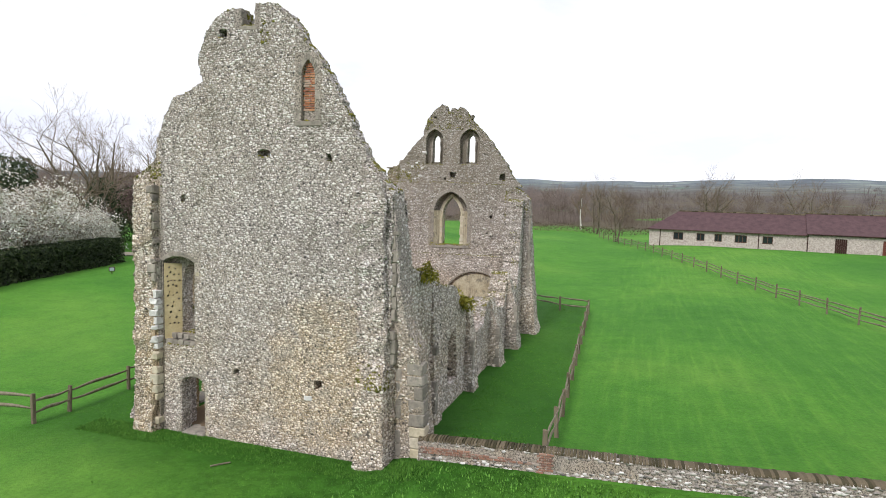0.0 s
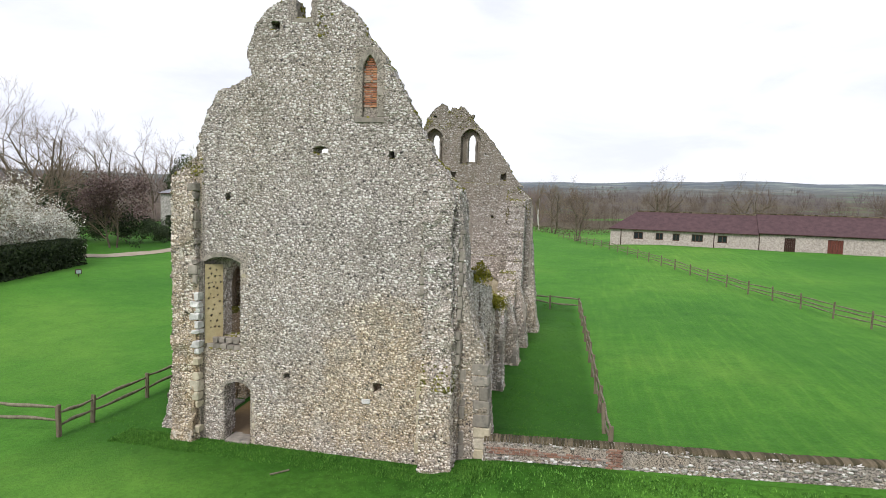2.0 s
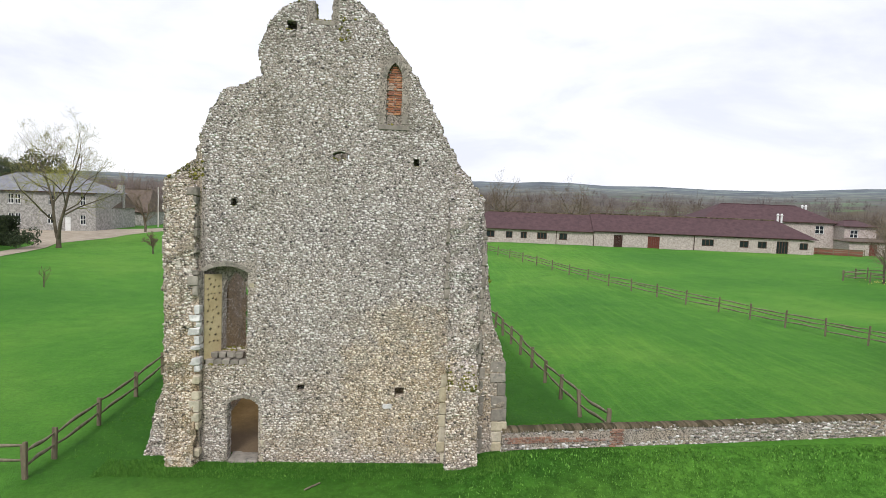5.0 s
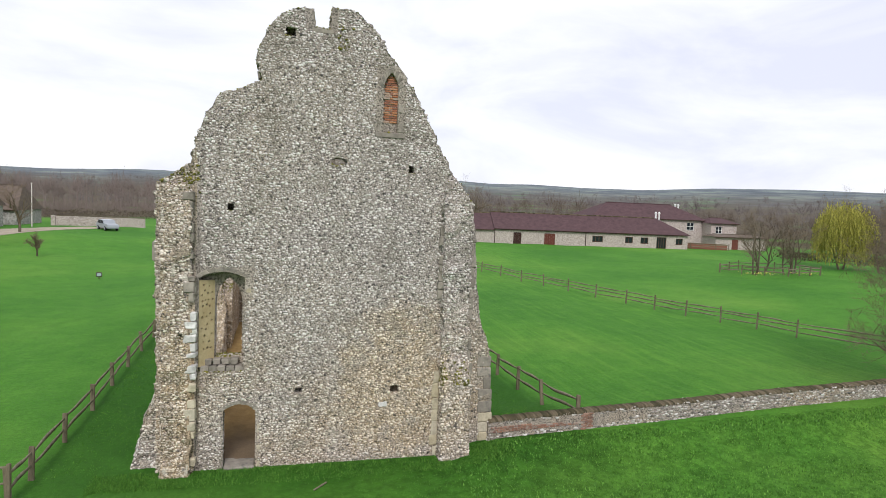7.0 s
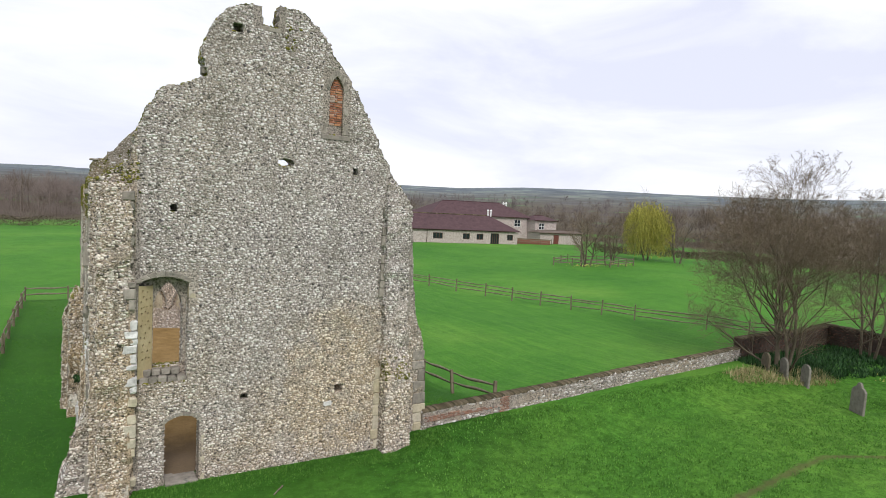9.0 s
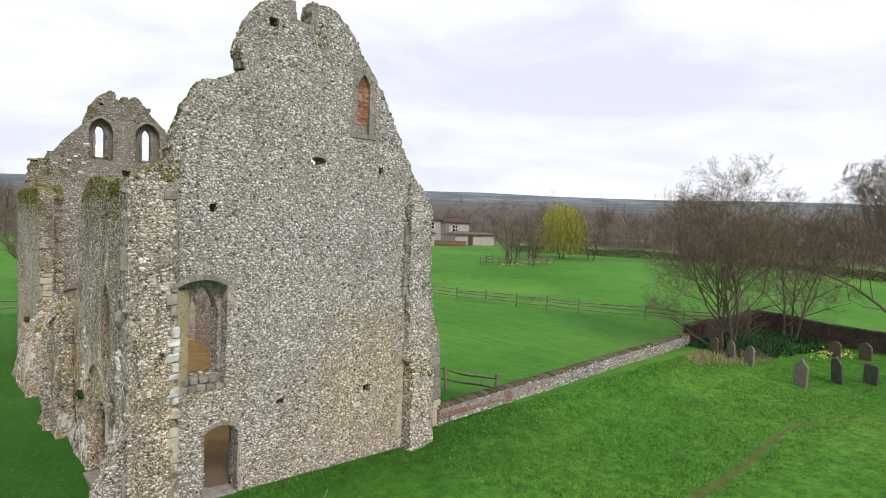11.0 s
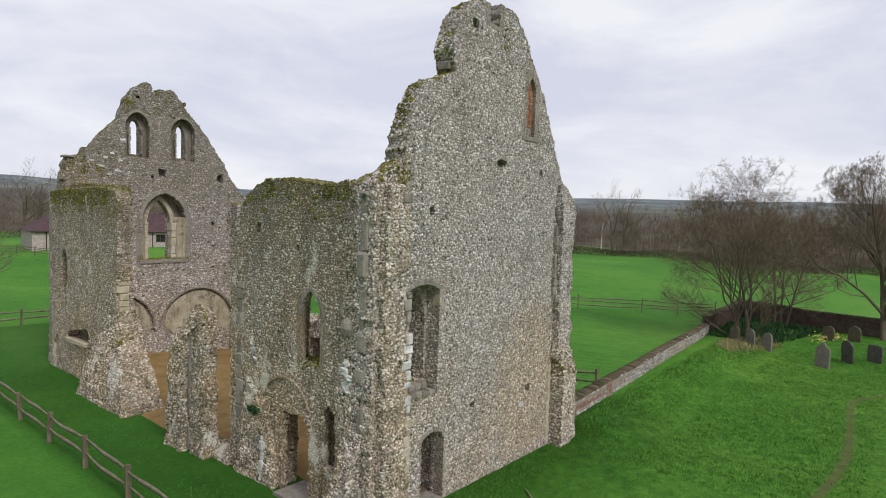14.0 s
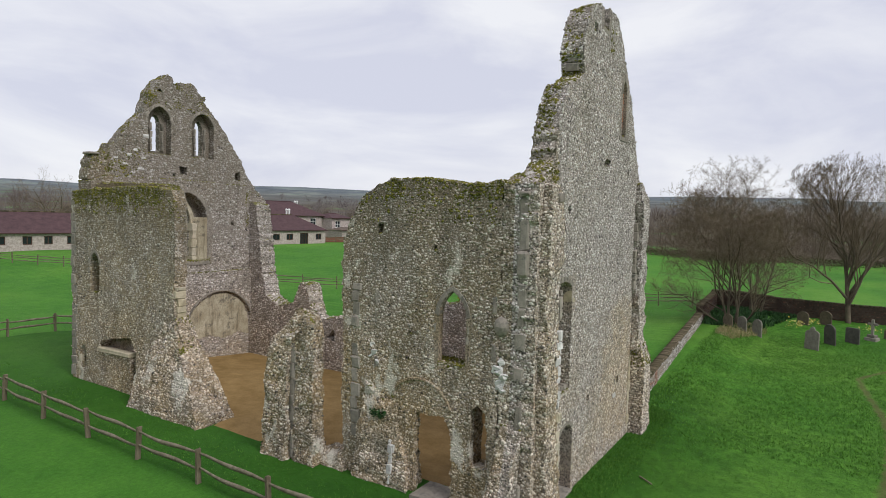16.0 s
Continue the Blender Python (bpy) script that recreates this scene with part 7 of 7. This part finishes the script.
wl = [(u, z, 0.85, 1.4) for z in (1.05, 3.75) for u in (2.0, 2.95, 6.9, 7.85, 16.8)] + [(12.5, 3.75, 0.85, 1.4), (12.3, 1.05, 0.85, 1.4)]
house("stone_house", "two-storey grey stone house with a low slate roof and white windows", -55.6, 72.4, -0.5, 19.0, 9.0, 5.6, 8.2, 5.5, STONE, SLATE, wl, [(14.7, 0.0, 0.85, 2.2)])
house("house_wing", "low stone wing of a house with a tiled roof", -44.6, 78.6, -4.0, 3.1, 6.0, 2.7, 6.0, 0.3, STONE, OLDTILE, [(1.4, 0.9, 1.3, 1.1)])
house("cottage", "stone cottage with white doors and a brown tiled roof", -41.4, 78.0, -4.0, 4.6, 6.5, 3.2, 6.4, 0.3, STONE, OLDTILE, [(1.6, 3.6, 0.9, 0.9)], [(0.7, 0.0, 0.85, 2.1), (2.6, 0.0, 0.85, 2.1)], [(4.0, 2.6, 0.4)])
house("outbuilding", "low outbuilding with a broad brown tiled roof", -44.5, 89.0, -4.0, 8.5, 8.0, 2.4, 6.2, 0.8, STONE, OLDTILE, [])
house("farm_building", "large barn with a hipped red-brown tiled roof", 61.0, 88.5, -5.0, 24.0, 10.0, 5.0, 7.9, 5.0, BARNWALL, TILE, [(20.0, 3.0, 1.6, 1.5)])
house("farm_building", "small two-storey outbuilding with a tiled roof", 84.0, 83.5, -5.0, 5.5, 6.0, 4.6, 5.6, 1.5, BARNWALL, TILE, [(1.0, 2.6, 1.4, 1.4)])
sh = house("shed", "low pale shed with a red door", 80.5, 77.5, -8.0, 10.0, 4.0, 2.3, 2.75, 0.5, BARNWALL, OLDTILE, [])
part("door", worn_box(3.2, 4.4, -0.05, 0.02, 0, 1.9, 0.01, 0), REDDOOR, sh, "dull red door")
for u, v2, z2 in ((73.0, 85.5, 6.4), (82.0, 92.5, 8.2)):
    fl = tagged(new("metal_flue"), "shiny metal chimney flue with cowls on a roof", "chimney")
    fl.matrix_basis = pose(u, v2, z2 + 0.2)
    for k in range(2):
        bm = bmesh.new()
        bmesh.ops.create_cone(bm, cap_ends=True, segments=10, radius1=0.18, radius2=0.18, depth=2.2, matrix=Matrix.Translation((k * 0.7, 0, 0.4)))
        part("pipe", bm, WHITE, fl)
        bm = bmesh.new()
        bmesh.ops.create_cone(bm, cap_ends=True, segments=10, radius1=0.3, radius2=0.1, depth=0.3, matrix=Matrix.Translation((k * 0.7, 0, 1.6)))
        part("cowl", bm, WHITE, fl)
fence([(72.8, 77.6), (80.2, 73.6)], "plank fence along a brick yard wall", 2.0, (0.45, 0.85), 1.1)
bw = tagged(new("yard_wall"), "low orange brick yard wall beside a barn", "wall")
bm = bmesh.new()
slab(bm, [(0, -0.3), (0, 1.0), (8.6, 1.0), (8.6, -0.3)], [], "y", 0, 0.25)
part("wall_core", bm, BRICK, bw)
part("coping", worn_box(-0.05, 8.65, -0.05, 0.3, 1.0, 1.1), COPING, bw)
bw.matrix_basis = pose(72.9, 78.3, gz(72.9, 78.3), 0, 0, -27)
garden_wall((-30.7, 88.5), (-18.5, 91.5), 1.5, "yard_wall_2", "pale flint wall along a drive", False, 0.3, (BARNWALL, WALLFLINT, COPING))
part("pier", worn_box(-31.3, -30.7, 88.2, 88.9, 1.4, 4.0), BARNWALL, bpy.data.objects["yard_wall_2"])

# ---- drive and garden path ----
DRIVE = plain("pale_gravel", (0.30, 0.25, 0.19), (0.44, 0.38, 0.30), 0.8, 0.95, 0.4)


def strip(name, label, left, right, mat, lift=0.03):
    n = 40
    ks = np.linspace(0, len(left) - 1, n)
    V = []
    for side in (left, right):
        a = np.array(side, float)
        x, y = np.interp(ks, range(len(a)), a[:, 0]), np.interp(ks, range(len(a)), a[:, 1])
        V.append(np.stack([x, y], 1))
    m = 6
    P = np.concatenate([V[0] + (V[1] - V[0]) * j / (m - 1) for j in range(m)])
    Z = ground_z(P[:, 0], P[:, 1]) + lift
    i = (np.arange(m - 1)[:, None] * n + np.arange(n - 1)[None]).ravel()
    ob = new(name, fast_mesh(name, np.column_stack([P, Z]), np.stack([i, i + 1, i + n + 1, i + n], 1), mat, True))
    return tagged(ob, label, "path", kind="structure")


strip("drive", "pale gravel drive before the house", [(-36, 60), (-31.5, 66), (-27.5, 76), (-22.5, 85)], [(-56, 69), (-43, 74), (-35, 77.3), (-25.5, 87)], DRIVE)
strip("garden_path", "narrow gravel path beside the lawn", [(-52, 32), (-36.0, 37.5), (-33.8, 44), (-34.5, 56), (-36, 62)], [(-54, 35), (-38.2, 40), (-36.4, 46), (-37.2, 58), (-40, 64)], DRIVE, 0.05)

# ---- floodlights on the lawn, a car, a pole ----


LENS = plain("lamp_glass", (0.30, 0.36, 0.38), (0.42, 0.48, 0.50), 3, 0.2, 0.05, 0.5)


def floodlight(x, y, yaw):
    top = tagged(new("floodlight"), "small square floodlight standing on the lawn", "lamp")
    top.matrix_basis = pose(x, y, gz(x, y), 0, 0, yaw)
    part("stand", worn_box(-0.04, 0.04, -0.04, 0.04, -0.1, 0.25, 0.01, 0), DARKWOOD, top)
    part("housing", worn_box(-0.24, 0.24, -0.1, 0.1, 0.2, 0.6, 0.03, 0), DARKWOOD, top)
    part("lens", worn_box(-0.18, 0.18, -0.115, -0.095, 0.26, 0.54, 0.008, 0), LENS, top)


floodlight(-27.6, 25.3, 45)
floodlight(-12.6, 42.5, 15)


def car(x, y, yaw):
    top = tagged(new("car"), "silver estate car parked on a gravel drive", "car")
    paint = Mat("silver_paint", 0.3, 0.6).done((0.30, 0.32, 0.35))
    tyre = Mat("tyre_rubber", 0.9, 0.2).done((0.02, 0.02, 0.02))
    bm = bmesh.new()
    slab(bm, [(0, 0.35), (0.05, 0.75), (0.25, 0.95), (1.2, 1.02), (1.75, 1.55), (3.3, 1.6), (4.0, 1.15), (4.2, 0.95), (4.22, 0.4)], [], "y", -0.85, 0.85)
    bmesh.ops.bevel(bm, geom=[e for e in bm.edges if e.calc_face_angle(0) > 0.5], offset=0.07, segments=2, affect="EDGES")
    part("body", bm, paint, top)
    for sgn in (-1, 1):
        bm = bmesh.new()
        slab(bm, [(1.35, 1.05), (1.8, 1.5), (2.5, 1.53), (2.5, 1.05)], [], "y", sgn * 0.84, sgn * 0.862)
        part("side_window", bm, GLASS, top)
        bm = bmesh.new()
        slab(bm, [(2.6, 1.05), (2.6, 1.53), (3.25, 1.53), (3.7, 1.1)], [], "y", sgn * 0.84, sgn * 0.862)
        part("side_window", bm, GLASS, top)
        for u in (0.85, 3.4):
            bm = bmesh.new()
            bmesh.ops.create_cone(bm, cap_ends=True, segments=16, radius1=0.33, radius2=0.33, depth=0.2, matrix=Matrix.Translation((u, sgn * 0.8, 0.33)) @ Euler((math.pi / 2, 0, 0)).to_matrix().to_4x4())
            w = part("wheel", bm, tyre, top)
            bm = bmesh.new()
            bmesh.ops.create_cone(bm, cap_ends=True, segments=12, radius1=0.19, radius2=0.19, depth=0.03, matrix=Matrix.Translation((u, sgn * 0.905, 0.33)) @ Euler((math.pi / 2, 0, 0)).to_matrix().to_4x4())
            part("rim", bm, paint, w)
    bm = bmesh.new()
    box(bm, 3.7, 3.95, -0.65, 0.65, 1.1, 1.4, Matrix.Translation((0.12, 0, 0.02)))
    part("rear_window", bm, GLASS, top)
    for sgn in (-1, 1):
        part("tail_lamp", worn_box(4.12, 4.24, sgn * 0.68 - 0.1, sgn * 0.68 + 0.1, 0.75, 1.0, 0.02, 0), REDDOOR, top)
    top.matrix_basis = pose(x, y, gz(x, y) + 0.02, 0, 0, yaw)


car(-20.6, 80.5, 125)
pole = tagged(new("flag_pole"), "slender pale pole beside the drive", "pole")
pole.matrix_basis = pose(-32.4, 84.0, gz(-32.4, 84.0))
bm = bmesh.new()
bmesh.ops.create_cone(bm, cap_ends=True, segments=8, radius1=0.12, radius2=0.07, depth=6.4, matrix=Matrix.Translation((0, 0, 3.1)))
part("shaft", bm, PALEBARK, pole)
bm = bmesh.new()
bmesh.ops.create_uvsphere(bm, u_segments=8, v_segments=6, radius=0.12, matrix=Matrix.Translation((0, 0, 6.35)))
part("finial", bm, PALEBARK, pole)
